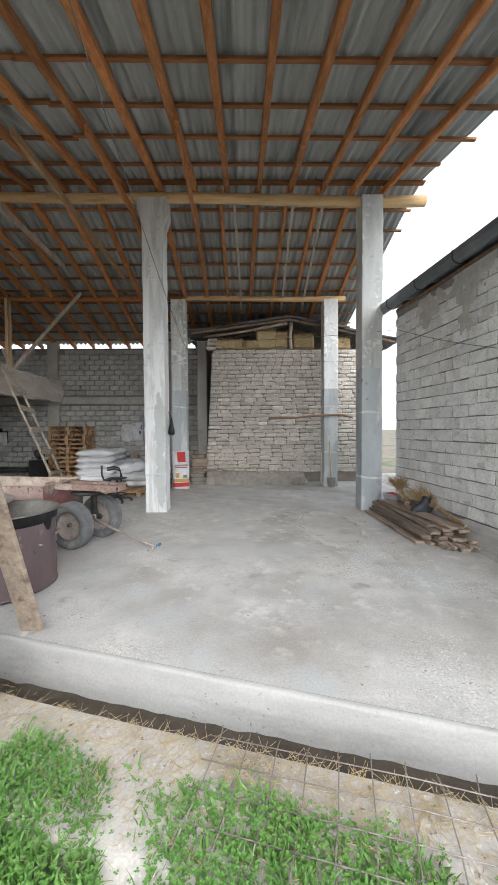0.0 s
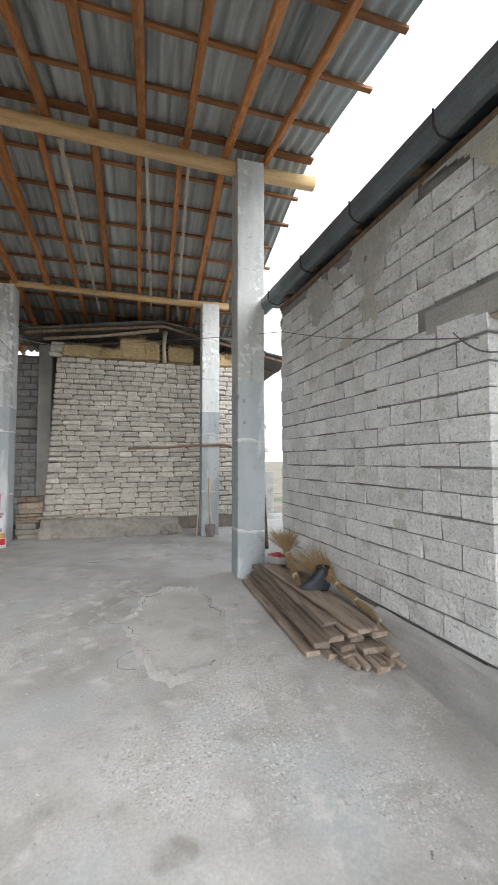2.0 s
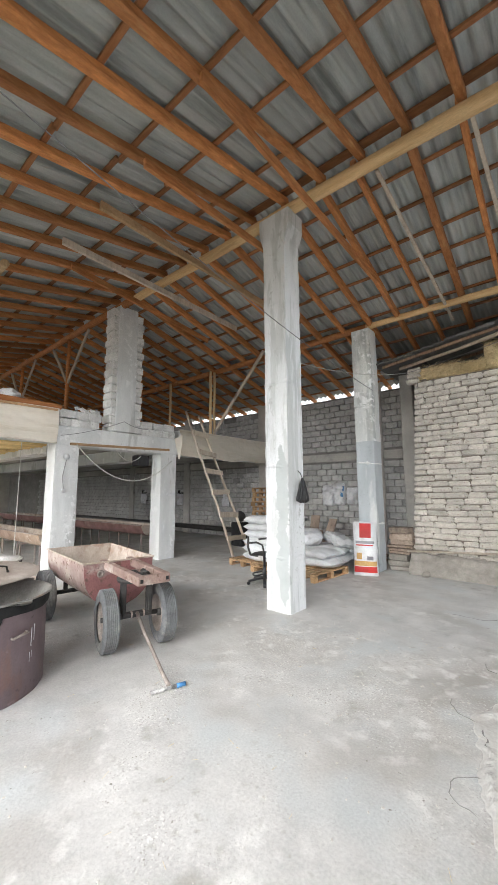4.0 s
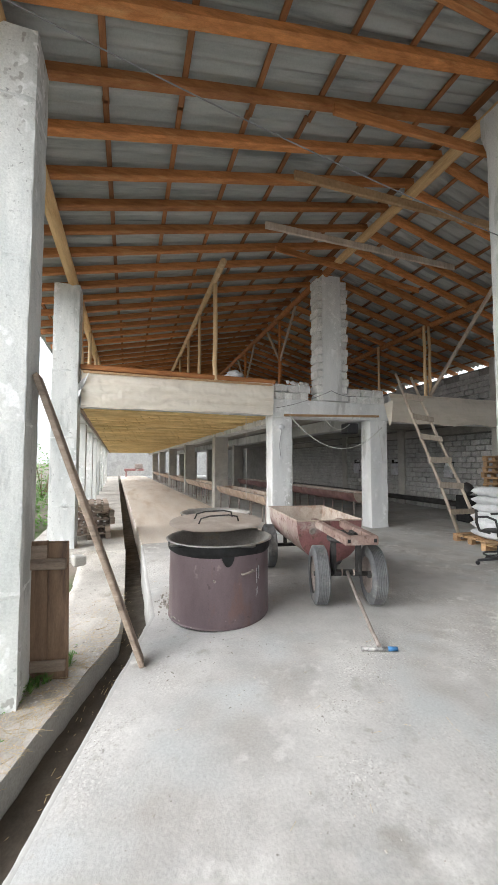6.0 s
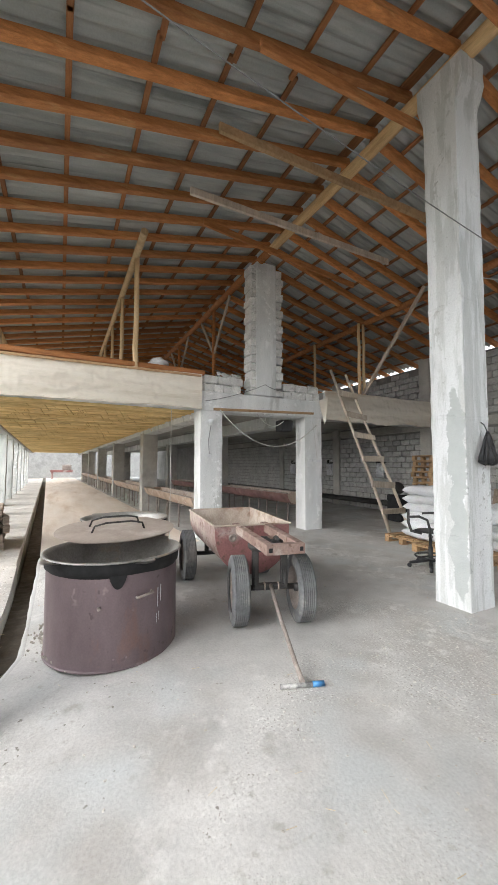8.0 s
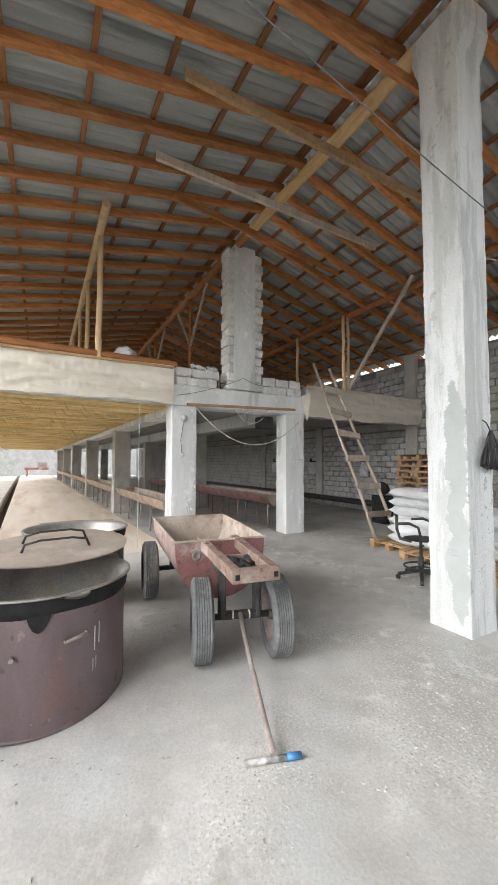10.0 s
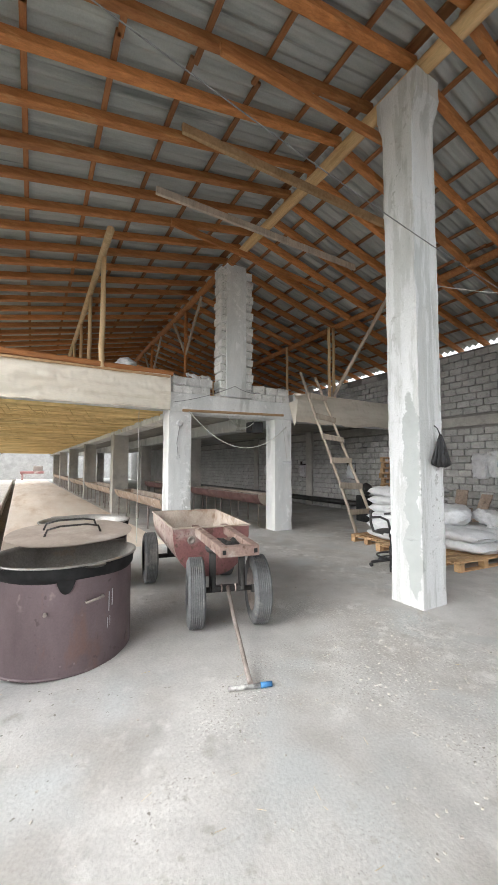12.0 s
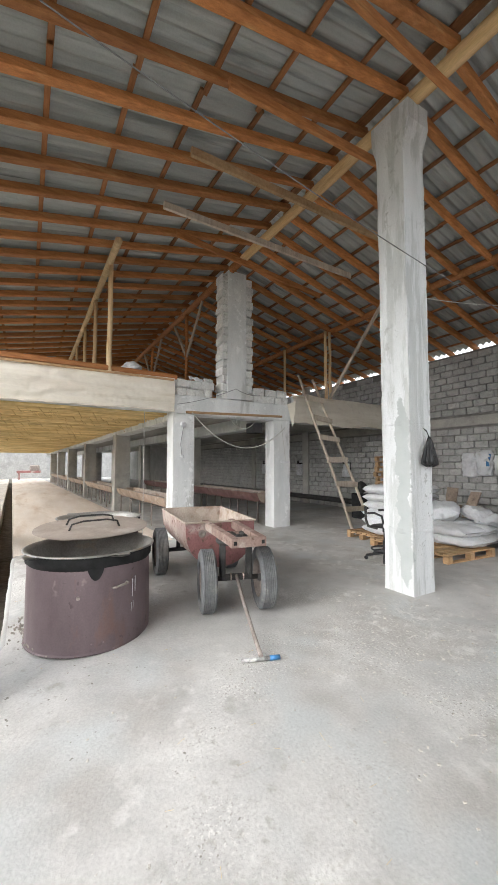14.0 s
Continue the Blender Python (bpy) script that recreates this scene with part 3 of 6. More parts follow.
log("ridge_beam", (5.05, 0.16, 5.99), (-4.3, 0.16, 6.05), 0.095, "thick peeled log carrying the rafters at the ridge", None, 0.05, 26)
log("ridge_beam", (-4.2, 0.16, 6.07), (-40, 0.16, 6.07), 0.08, "rust-brown ridge timber over the loft", M_RAFTER)
log("rear_beam", (4.35, 3.3, 5.2), (-0.4, 3.5, 5.3), 0.07, "slim peeled log on the rear columns")
log("rear_beam", (-0.2, 3.5, 5.3), (-40, 3.3, 5.2), 0.075, "brown rear purlin log", M_RAFTER)
log("front_beam", (4.9, -5.3, 5.0), (-40, -5.35, 5.02), 0.09, "peeled log on the front columns", None, 0.04, 30)
log("loft_purlin", (-3.9, -2.55, 5.48), (-40, -2.55, 5.48), 0.06, "tan purlin log on loft posts", M_POLE)

# ---- setting: roof ----
FS, RS = 0.205, 0.262
FY, RY = -6.3, 6.4
RIDGE = 0.16


def roof_z(y):
    """Height of the rafters' lower half, over either slope."""
    return 6.153 - (FS * (RIDGE - y) if y < RIDGE else RS * (y - RIDGE))


roof = thing("roof_frame", "orange sawn timber rafters and battens under the barn roof", "roof frame", kind="structure")


def rafter_mesh(run, slope, w, h):
    """A long sawn pole, slightly bowed, with waney edges."""
    L = run * math.hypot(1, slope)
    g = Geo()
    n = 14
    seed = random.uniform(0, 90)
    ring = [(-0.5, -0.36), (-0.36, -0.5), (0.36, -0.5), (0.5, -0.36), (0.5, 0.4), (0.4, 0.5), (-0.4, 0.5), (-0.5, 0.4)]
    vs = []
    for a in range(n + 1):
        y = (a / n - 0.5) * L
        bx = 0.012 * noise.noise((y * 0.5, seed, 0))
        k = 1 + 0.07 * noise.noise((y * 1.4, seed, 5)) + 0.08 * (0.5 - a / n)
        vs += [(bx + p * w * k, y, q * h * k) for p, q in ring]
    m = len(ring)
    fs = [(a * m + b, a * m + (b + 1) % m, (a + 1) * m + (b + 1) % m, (a + 1) * m + b) for a in range(n) for b in range(m)]
    fs += [tuple(range(m))[::-1], tuple(range(n * m, n * m + m))]
    return g.add(vs, fs).mesh("rafter", M_RAFTER)


FRUN, RRUN = RIDGE - FY + 0.1, RY - RIDGE
fr = [rafter_mesh(FRUN, FS, 0.084 + 0.008 * k, 0.12) for k in range(5)]
rr = [rafter_mesh(RRUN, RS, 0.072 + 0.008 * k, 0.13) for k in range(5)]
for i in range(68):
    x = 4.29 - 0.618 * i + random.uniform(-0.012, 0.012)
    if x < -37:
        break
    y = RIDGE - FRUN / 2
    piece("rafter", random.choice(fr), roof, pose(x, y, roof_z(y) + 0.045, math.degrees(math.atan(FS)), random.uniform(-3, 3), random.uniform(-0.35, 0.35)))
    y = RIDGE + RRUN / 2
    piece("rafter", random.choice(rr), roof, pose(x - 0.075 + random.uniform(-0.02, 0.02), y, roof_z(y) + 0.045, -math.degrees(math.atan(RS)), random.uniform(-3, 3), random.uniform(-0.35, 0.35)))
for side, first, gap, span in ((-1, -0.66, 0.77, -FY), (1, 0.72, 0.53, RY)):
    y = abs(first)
    while y < span:
        yy = y * side
        for x0 in range(-37, 5, 6):
            g = Geo()
            x1 = min(x0 + 6.05, 5.0 + random.uniform(-0.12, 0.1))
            zc = roof_z(yy) + 0.134
            g.beam((x0, yy + random.uniform(-0.03, 0.03), zc), (x1, yy + random.uniform(-0.03, 0.03), zc), 0.06, 0.04, 0.004)
            part("batten", g, M_BATTEN, roof)
        y += gap + random.uniform(-0.03, 0.03)

# corrugated sheets, overlapping down each slope
g = Geo()
PITCH, AMP = 0.155, 0.031
for side, laps in ((-1, (RIDGE - 0.02, -1.45, -2.95, -4.45, -5.95, FY - 0.1)), (1, (RIDGE + 0.02, 1.44, 2.95, 4.46, 5.97, RY - 0.09))):
    for r, (ya, yb) in enumerate(zip(laps, laps[1:])):
        x = 4.95
        while x > -38:
            w = PITCH * 7
            sub = 6 if x > -9 else 4
            nn = 7 * sub
            dz = random.uniform(-0.003, 0.005)
            dy = random.uniform(-0.015, 0.015) if r else random.uniform(-0.004, 0.004)
            vs = []
            for j, yq in enumerate((ya + dy, yb + 0.17 * side + dy)):
                for i in range(nn + 1):
                    xx = x - w * i / nn * 1.04
                    lift = 0.182 + dz + (0.012 if j else 0.0) + 0.010 * (1 - i / nn)
                    vs.append((xx, yq, roof_z(yq) + lift + AMP * math.sin(2 * math.pi * (4.95 - xx) / PITCH)))
            g.add(vs, [(i, i + 1, nn + 2 + i, nn + 1 + i) for i in range(nn)], True)
            x -= w
structure("roof", g, M_SHEET, "corrugated grey fibre-cement roof sheets with bright gaps", "roof")
g = Geo()
for i in range(600):
    x = 5 - i * 0.075
    if x < -38:
        break
    k = RIDGE - 0.006 + 0.014 * noise.noise((x * 0.7, 0, 4)) + 0.008 * noise.noise((x * 5, 2, 4))
    g.add([(x, k, 6.398), (x - 0.075, k, 6.398), (x - 0.075, 0.5, 6.335), (x, 0.5, 6.335)], [(0, 1, 2, 3)])
structure("ridge_cap", g, M_SHEET, "grey ridge cap of the barn roof", "roof")

for x0 in range(-37, 5, 6):
    part("ridge_board", Geo().beam((x0, 0.045, 6.262), (min(x0 + 6.0, 4.98), 0.045, 6.262), 0.13, 0.03, 0.004, 0.004), M_BATTEN, roof, "dark board along the ridge")

# ---- setting: loft ----
g = Geo()
g.box((-4.95, 0.33, 2.79), (0.46, 3.1, 0.4), None, 0.02, 0.006)
structure("loft_beam", g, M_PALE, "pale cast concrete beam between the short columns", "beam")
g = Geo()
g.box((-4.98, -3.2, 2.95), (0.42, 3.95, 0.62), None, 0.02, 0.006)
g.box((-4.98, 3.85, 2.92), (0.42, 3.9, 0.66), None, 0.02, 0.006)
structure("loft_beam", g, M_CONC, "deep concrete edge beam of the loft", "beam")
g = Geo()
g.box((-22.6, 2.35, 2.9), (34.8, 7.1, 0.16), None, 0.01)
along_hall(structure("loft_floor", g, M_CONCD, "concrete loft floor over the hall", "loft floor"))
g = Geo()
for y in (-0.98, 1.57):
    g.box((-22.5, y, 2.64), (34.5, 0.42, 0.34), None, 0.015)
g.box((-22.5, -5.42, 2.78), (34.8, 0.4, 0.36), None, 0.015)
along_hall(structure("hall_beam", g, M_PALE, "long pale concrete beam over the hall columns", "beam"))
g = Geo().box((-22.5, -5.14, 2.72), (34.5, 0.1, 0.2), None, 0.01)
along_hall(structure("hall_plate", g, M_PANEL, "dark brown timber wall plate of the reed ceiling", "timber"))
g = Geo()
for i in range(150):
    x = -5.2 - i * 0.21
    if x < -38:
        break
    g.tube([(x, -5.1, 2.625 + random.uniform(-0.012, 0.012)), (x + random.uniform(-0.04, 0.04), -3.6, 2.62), (x + random.uniform(-0.03, 0.03), -1.2, 2.625 + random.uniform(-0.012, 0.012))], random.uniform(0.03, 0.045), 7, False)
mat_geo = Geo()
for i in range(420):
    x = -5.15 - i * 0.048
    mat_geo.tube([(x, -5.1, 2.69 + random.uniform(-0.008, 0.008)), (x + random.uniform(-0.02, 0.02), -3.6, 2.69 + random.uniform(-0.01, 0.01)), (x, -1.2, 2.69)], 0.027, 5, False)
mat_geo.box((-32, -3.15, 2.71), (14, 3.9, 0.02), None, 0.002)
along_hall(structure("ceiling_mat", mat_geo, M_REEDMAT, "golden reed mat laid over the ceiling poles, darkened for the shade between them", "ceiling"))
for i in range(450):
    x, y = random.uniform(-16, -5.2), random.uniform(-5.0, -1.3)
    if noise.noise((x * 0.8, y * 0.8, 3)) < -0.05:
        continue
    a = random.uniform(-0.6, 0.6)
    g.tube([(x, y, 2.66), (x + math.sin(a) * 0.12, y + math.cos(a) * 0.12, 2.6 - random.uniform(0.0, 0.16))], 0.006, 4, False)
along_hall(tagged(part("ceiling_hall", g, M_REED), "golden pole and reed ceiling under the loft", "ceiling", kind="structure"))
g = Geo().box((-22.6, -3.27, 2.9), (34.8, 4.1, 0.16), None, 0.01)
along_hall(structure("loft_floor", g, M_OLDWOOD, "boarded loft floor above the reed ceiling", "loft floor"))

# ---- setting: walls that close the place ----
# wall body in dark mortar, which carries the shade between the blocks
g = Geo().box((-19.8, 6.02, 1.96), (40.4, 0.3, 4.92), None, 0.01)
structure("wall_north", g, M_MORTARD, "long rear wall of rough grey blocks, deep shade in its dark mortar tone", "wall")
g = Geo()
for x in (-1.2, -5.2, -9.2, -13.2):
    g.box((x + 0.2, 5.82, 2.3), (0.36, 0.14, 4.6), None, 0.01)
g.box((-10.2, 5.84, 2.62), (20.5, 0.09, 0.24), None, 0.01)
structure("wall_band", g, M_CONCD, "grey concrete pilasters and tie band on the rear wall", "wall")
# return wall takes the darker concrete for the shadow it stands in
g = Geo().box((0.2, 5.3, 2.2), (0.3, 1.2, 4.4), None, 0.015)
structure("wall_return", g, M_CONCD, "concrete return wall beside the mud store, its shadow put into a darker grey", "wall")
g = Geo().box((-46, -1, 1.62), (0.25, 24, 3.25), None, 0.01)
structure("wall_west", g, M_BLOCKG, "distant pale block wall closing the yard", "wall")
g = Geo().box((5.2, 6.2, 0.55), (2.4, 0.2, 1.5), None, 0.01)
structure("yard_wall", g, M_BLOCKG, "low grey block yard wall behind the house", "wall")

# ---- the block house beside the barn ----
HM = Matrix(((0.0797, 0.9968, 0, 4.38), (-0.9968, 0.0797, 0, -0.16), (0, 0, 1, 0), (0, 0, 0, 1)))
COURSE = 0.173
wall_house = thing("wall_house", "house wall of rough pale grey lightweight blocks with smeared mortar", "wall", at=HM, kind="structure")
for c, d in (((1.55, 0.166, 2.02), (3.08, 0.316, 3.5)), ((5.0, 0.166, 3.2), (3.98, 0.316, 1.14)), ((6.2, 0.166, 1.5), (1.6, 0.31, 2.3))):
    part("mortar_bed", Geo().box(c, d, None, 0.004), M_MORTARD, wall_house, "recessed dark mortar joints")
g = Geo()


def plinth(u, v):
    x = u * 7
    prof = [(-0.03, 0.345), (-0.07, 0.32), (-0.09, 0.26), (-0.10, 0.13), (-0.11, -0.14)][min(4, int(v * 4 + 0.01))]
    k = noise.noise((x * 3, v * 3, 5)) * 0.025
    return (x, prof[0] + k + (0.05 if x < 2 else 0), prof[1] * (0.9 if x < 2 else 1.0) + k * 0.4)


g.sheet(plinth, 90, 4, False)
g.box((4.2, 0.17, 0.16), (2.4, 0.5, 0.36), None, 0.02, 0.01)
part("plinth", g, M_FACE, wall_house, "rough cast concrete plinth")
g = Geo().box((4.25, 0.155, 2.64), (3.3, 0.33, 0.2), None, 0.012, 0.006)
part("lintel", g, M_CONCD, wall_house, "smooth grey concrete lintel")
g = Geo()
for i in range(4):
    g.box((4.15, 0.05 + i * 0.085, 2.527), (2.15, 0.078, 0.02), None, 0.004, 0.003)
g.box((3.3, 0.16, 2.505), (0.06, 0.36, 0.03), (0, 0, 25), 0.004)
part("soffit_board", g, M_OLDWOOD, wall_house, "raw boards under the lintel")
g = Geo().box((0.0, 0.17, 3.76), (0.1, 0.3, 0.08), None, 0.01)
g.box((3.5, 0.06, 3.78), (7.0, 0.16, 0.06), None, 0.012, 0.008)
part("wall_plate", g, M_PANEL, wall_house, "dark timber plate on the wall head")

g = Geo().box((4.2, 0.38, 1.4), (2.3, 0.06, 2.4), None, 0.004)
d = tagged(part("door_1", g, M_BLUEWALL), "pale blue plastered recess in the block wall", "doorway", kind="structure")
d.matrix_basis = HM
# the house's other walls, closing it
g = Geo()
g.box((0.16, 3.2, 1.93), (0.3, 5.6, 3.86), None, 0.01)
g.box((6.85, 3.2, 1.93), (0.3, 5.6, 3.86), None, 0.01)
g.box((3.5, 6.1, 1.93), (7.0, 0.3, 3.86), None, 0.01)
d = structure("wall_house_rear", g, M_BLOCKG, "grey block side walls of the house", "wall")
d.matrix_basis = HM
house_roof = thing("house_roof", "dark grey sheet roof of the block house with a metal gutter", "roof", at=HM, kind="structure")
g = Geo()
g.add([(-0.35, -0.2, 3.93), (7.4, -0.2, 3.93), (7.4, 3.2, 4.33), (-0.35, 3.2, 4.33), (-0.35, 6.5, 3.93), (7.4, 6.5, 3.93)], [(0, 1, 2, 3), (3, 2, 5, 4)])
g.add([(-0.35, -0.2, 3.9), (7.4, -0.2, 3.9), (7.4, 3.2, 4.3), (-0.35, 3.2, 4.3), (-0.35, 6.5, 3.9), (7.4, 6.5, 3.9)], [(3, 2, 1, 0), (4, 5, 2, 3)])
part("sheet", g, M_GUTTER, house_roof)
g = Geo()
prof = [(-0.02, 0.0), (-0.02, -0.07), (-0.05, -0.115), (-0.1, -0.125), (-0.145, -0.10), (-0.165, -0.05), (-0.165, 0.02), (-0.178, 0.022), (-0.178, -0.055), (-0.155, -0.115), (-0.1, -0.14), (-0.045, -0.13), (-0.008, -0.075), (-0.008, 0.0)]
vs = []
for x in (-0.32, 7.4):
    vs += [(x, -0.06 + a, 3.93 + b) for a, b in prof]
m = len(prof)
g.add(vs, [(i, (i + 1) % m, m + (i + 1) % m, m + i) for i in range(m)] + [tuple(range(m)), tuple(range(2 * m - 1, m - 1, -1))])
part("gutter", g, M_GUTTER, house_roof, "dark grey metal eaves gutter")
for x in (0.1, 1.05, 2.0, 2.95, 3.9, 4.85):
    g = Geo().tube([(x, 0.02, 3.86), (x, -0.1, 3.78), (x, -0.2, 3.79), (x, -0.245, 3.84), (x, -0.245, 3.96)], 0.008, 6)
    part("gutter_hook", g, M_IRON, house_roof)
for x in np.arange(0.2, 7, 0.8):
    g = Geo().beam((x, -0.12, 3.85), (x, 0.9, 3.97), 0.09, 0.06)
    part("rafter_end", g, M_PANEL, house_roof)

# mortar smeared over the upper courses
g = Geo()
for a in range(150):
    for b in range(44):
        u, z = 0.02 + a * 0.045, 2.72 + b * 0.023
        k = noise.noise((u * 1.3, z * 2.0, 4)) + 0.45 * noise.noise((u * 6, z * 7, 1)) + (z - 3.25) * 0.75
        if k > 0.22:
            y = -0.027 + 0.006 * noise.noise((u * 9, z * 9, 2))
            g.add([(u, y, z), (u, y, z + 0.0235), (u + 0.0455, y, z + 0.0235), (u + 0.0455, y, z)], [(0, 3, 2, 1)])
part("mortar_smear", g, M_MORTAR, wall_house, "sandy mortar smeared over blocks")

# ---- the mud-brick store ----
MY = 4.08
wall_mud = thing("wall_mud", "hand-laid mud-brick wall with open dark joints", "wall", kind="structure")
g = Geo()
g.box((2.95, MY + 0.28, 2.0), (4.66, 0.5, 4.0), None, 0.01)
g.box((0.72, MY + 1.0, 2.1), (0.2, 1.9, 4.2), None, 0.01)
part("joint_bed", g, M_MUDJ, wall_mud)
# added wall hides the sky behind; its dark colour stands for interior shade
part("rear_wall", Geo().box((2.95, 5.95, 2.32), (5.3, 0.2, 4.64), None, 0.01), M_MUDJ, wall_mud, "added wall closing the store, interior shade in its dark colour")
mud_roof = thing("mud_roof", "low gable of weathered dark slate on crooked poles", "roof", kind="structure")
for side in (-1, 1):
    g = Geo()
    a, b = ((2.9, 4.84), (0.0, 4.42)) if side < 0 else ((2.9, 4.84), (6.0, 4.16))
    for r in range(4):
        u0, u1 = r / 4, (r + 1) / 4 + 0.05
        x0, x1 = a[0] + (b[0] - a[0]) * u0, a[0] + (b[0] - a[0]) * u1
        z0, z1 = a[1] + (b[1] - a[1]) * u0, a[1] + (b[1] - a[1]) * u1
        for k in range(5):
            y = 3.72 + k * 0.62
            g.beam((x0, y + 0.3, z0 + 0.02 + 0.006 * k), (x1, y + 0.3 + random.uniform(-0.03, 0.03), z1 + 0.05 + 0.006 * k), 0.66, 0.04, 0.006, 0.014)
    part("slate", g, M_SLATE, mud_roof)
    for k in range(3):
        g = Geo().beam((a[0], 3.82 + k * 1.1, a[1] - 0.05), (b[0], 3.82 + k * 1.1, b[1] - 0.03), 0.05, 0.06)
        part("roof_pole", g, M_PANEL, mud_roof)
g = Geo().tube([(0.35, 3.88, 4.3), (1.5, 3.86, 4.45), (2.8, 3.86, 4.7)], [0.04, 0.035, 0.045], 8)
part("roof_pole", g, M_PLANK, mud_roof, "grey crooked pole under the gable")
g = Geo().tube([(2.95, 4.2, 4.0), (2.93, 4.2, 4.4), (2.96, 4.2, 4.8)], [0.055, 0.045, 0.06], 10, True, 0.05)
part("roof_post", g, M_OLDWOOD, mud_roof, "short forked post")


def hay_bale(x, y, z, sx, sy, sz, rz):
    """A square bale with loose straw ends."""
    th = thing("hay_bale", "golden square hay bale stored under the mud roof", "hay bale", "hay bales", pose(x, y, z, 0, 0, rz))
    g = Geo().sheet(lambda u, v: _bale(u, v, sx, sy, sz), 40, 14)
    part("bale", g, M_STRAW, th)
    g = Geo()
    for i in range(600):
        p = [random.uniform(-sx, sx) / 2, -sy / 2, random.uniform(0, sz)]
        if random.random() < 0.35:
            p = [random.uniform(-sx, sx) / 2, random.uniform(-sy, sy) / 2, sz]
        q = [p[0] + random.uniform(-0.07, 0.07), p[1] - random.uniform(0.0, 0.06), p[2] + random.uniform(-0.05, 0.05)]
        g.tube([p, q], 0.0035, 3, False)
    tagged(part("loose_straw", g, M_STRAW, th), kind="stuff")


def _bale(u, v, sx, sy, sz):
    a = u * 2 * math.pi
    c, s = math.cos(a), math.sin(a)
    k = 1 / max(abs(c), abs(s))
    k = k * 0.85 + 0.15
    w = 1 + 0.05 * noise.noise((c * 3 + sx, s * 3, v * 4))
    t = min(1, v * 8, (1 - v) * 8) ** 0.4 if 0 < v < 1 else 0
    return (c * k * sx / 2 * w * t, s * k * sy / 2 * w * t, v * sz * w)


for x, w, h, rz in ((1.05, 0.85, 0.32, 4), (1.72, 0.5, 0.26, -8), (2.2, 0.6, 0.62, 3), (2.62, 0.35, 0.5, 10), (3.35, 0.62, 0.45, -3), (4.35, 0.8, 0.36, 2)):
    hay_bale(x, MY + 0.26, 4.0, w, 0.4, h, rz)

g = Geo()


def heap(u, v):
    x = 0.42 + u * 2.85
    y = 4.1 - v * 0.55
    h = 0.37 * (1 - max(0, v - 0.62) / 0.38) ** 0.6 if v < 1 else 0
    k = noise.noise((x * 2.2, v * 4, 0)) * 0.07 + noise.noise((x * 7, v * 9, 2)) * 0.03
    return (x, y - k * 0.7, max(0.0, h + k * (1 if v < 0.99 else 0)) * (1 - 0.2 * u))


g.sheet(heap, 90, 26)
tagged(part("rubble_bench", g, M_RUBBLE), "low crumbling earth bench along the mud wall", "earth bench", kind="structure")
for x, y, s in ((3.1, 3.56, 0.17), (2.95, 3.5, 0.1), (3.25, 3.62, 0.12), (2.2, 3.46, 0.07), (0.75, 3.5, 0.08)):
    g = Geo()
    bm = bmesh.new()
    bmesh.ops.create_icosphere(bm, subdivisions=3, radius=s)
    for v in bm.verts:
        v.co *= 1 + 0.35 * noise.noise(v.co * (3 / s * 0.35) + Vector((x, y, 0)))
        v.co.z *= 0.8
    me = bpy.data.meshes.new("stone")
    bm.to_mesh(me)
    bm.free()
    me.materials.append(M_RUBBLE)
    ob = tagged(part("stone", me, None), "rough lump of dried earth at the bench foot", "stone", "lumps by the bench")
    ob.location = (x, y, s * 0.55)
g = Geo().tube([(0.35, 3.7, 0.42), (1.2, 3.72, 0.47), (1.9, 3.8, 0.5)], 0.022, 8)
tagged(part("branch", g, M_OLDWOOD), "thin grey branch lying on the earth bench", "branch")


def plank_stack():
    """Short boards and stones piled beside the mud wall."""
    th = thing("wood_stack", "stack of short grey boards and stones against the mud wall", "wood stack", at=pose(0.17, 3.95, 0))
    z = 0
    for i in range(9):
        h = random.choice((0.06, 0.09, 0.12))
        g = Geo().box((random.uniform(-0.04, 0.04), random.uniform(-0.05, 0.05), z + h / 2), (random.uniform(0.38, 0.5), random.uniform(0.3, 0.5), h - 0.008), (0, 0, random.uniform(-12, 12)), 0.01, 0.01)
        part("board" if i > 2 else "stone", g, M_PLANK if i > 2 else M_RUBBLE, th)
        z += h
    return th


plank_stack()
g = Geo().tube([(2.18, 3.06, 1.88), (2.9, 3.06, 1.9), (3.5, 3.07, 1.96), (4.2, 3.075, 1.98), (4.5, 3.06, 1.9)], [0.025, 0.027, 0.03, 0.03, 0.028], 8)
tagged(part("rail_pole", g, M_PANEL), "bent dark pole fixed across the rear column", "pole")
shovel = thing("shovel", "old shovel with a rusty blade leaning on the rear column", "shovel", at=pose(3.88, 2.98, 0))
part("handle", Geo().tube([(0.0, -0.03, 0.22), (-0.01, 0.02, 0.7), (-0.02, 0.08, 1.25)], 0.018, 8), M_POLE, shovel, "worn wooden handle")
part("blade", Geo().sheet(lambda u, v: ((u - 0.5) * 0.23 * (1 - 0.35 * v ** 3), -0.035 - 0.03 * v - 0.03 * (1 - (2 * u - 1) ** 2), 0.27 - 0.265 * v), 10, 8).sheet(lambda u, v: ((0.5 - u) * 0.23 * (1 - 0.35 * v ** 3), -0.031 - 0.03 * v - 0.03 * (1 - (2 * u - 1) ** 2), 0.27 - 0.265 * v), 10, 8), M_RUST, shovel, "rusty steel blade")
g = Geo().tube([(3.6, 3.02, 0.02), (3.63, 3.03, 0.5), (3.62, 3.04, 0.95)], 0.016, 8)
tagged(part("tool_handle", g, M_OLDWOOD), "wooden tool handle leaning on the rear column", "tool handle")
g = Geo().tube([(4.72, 1.6, 0.0), (4.62, 1.58, 1.5), (4.5, 1.55, 3.2)], 0.035, 8)
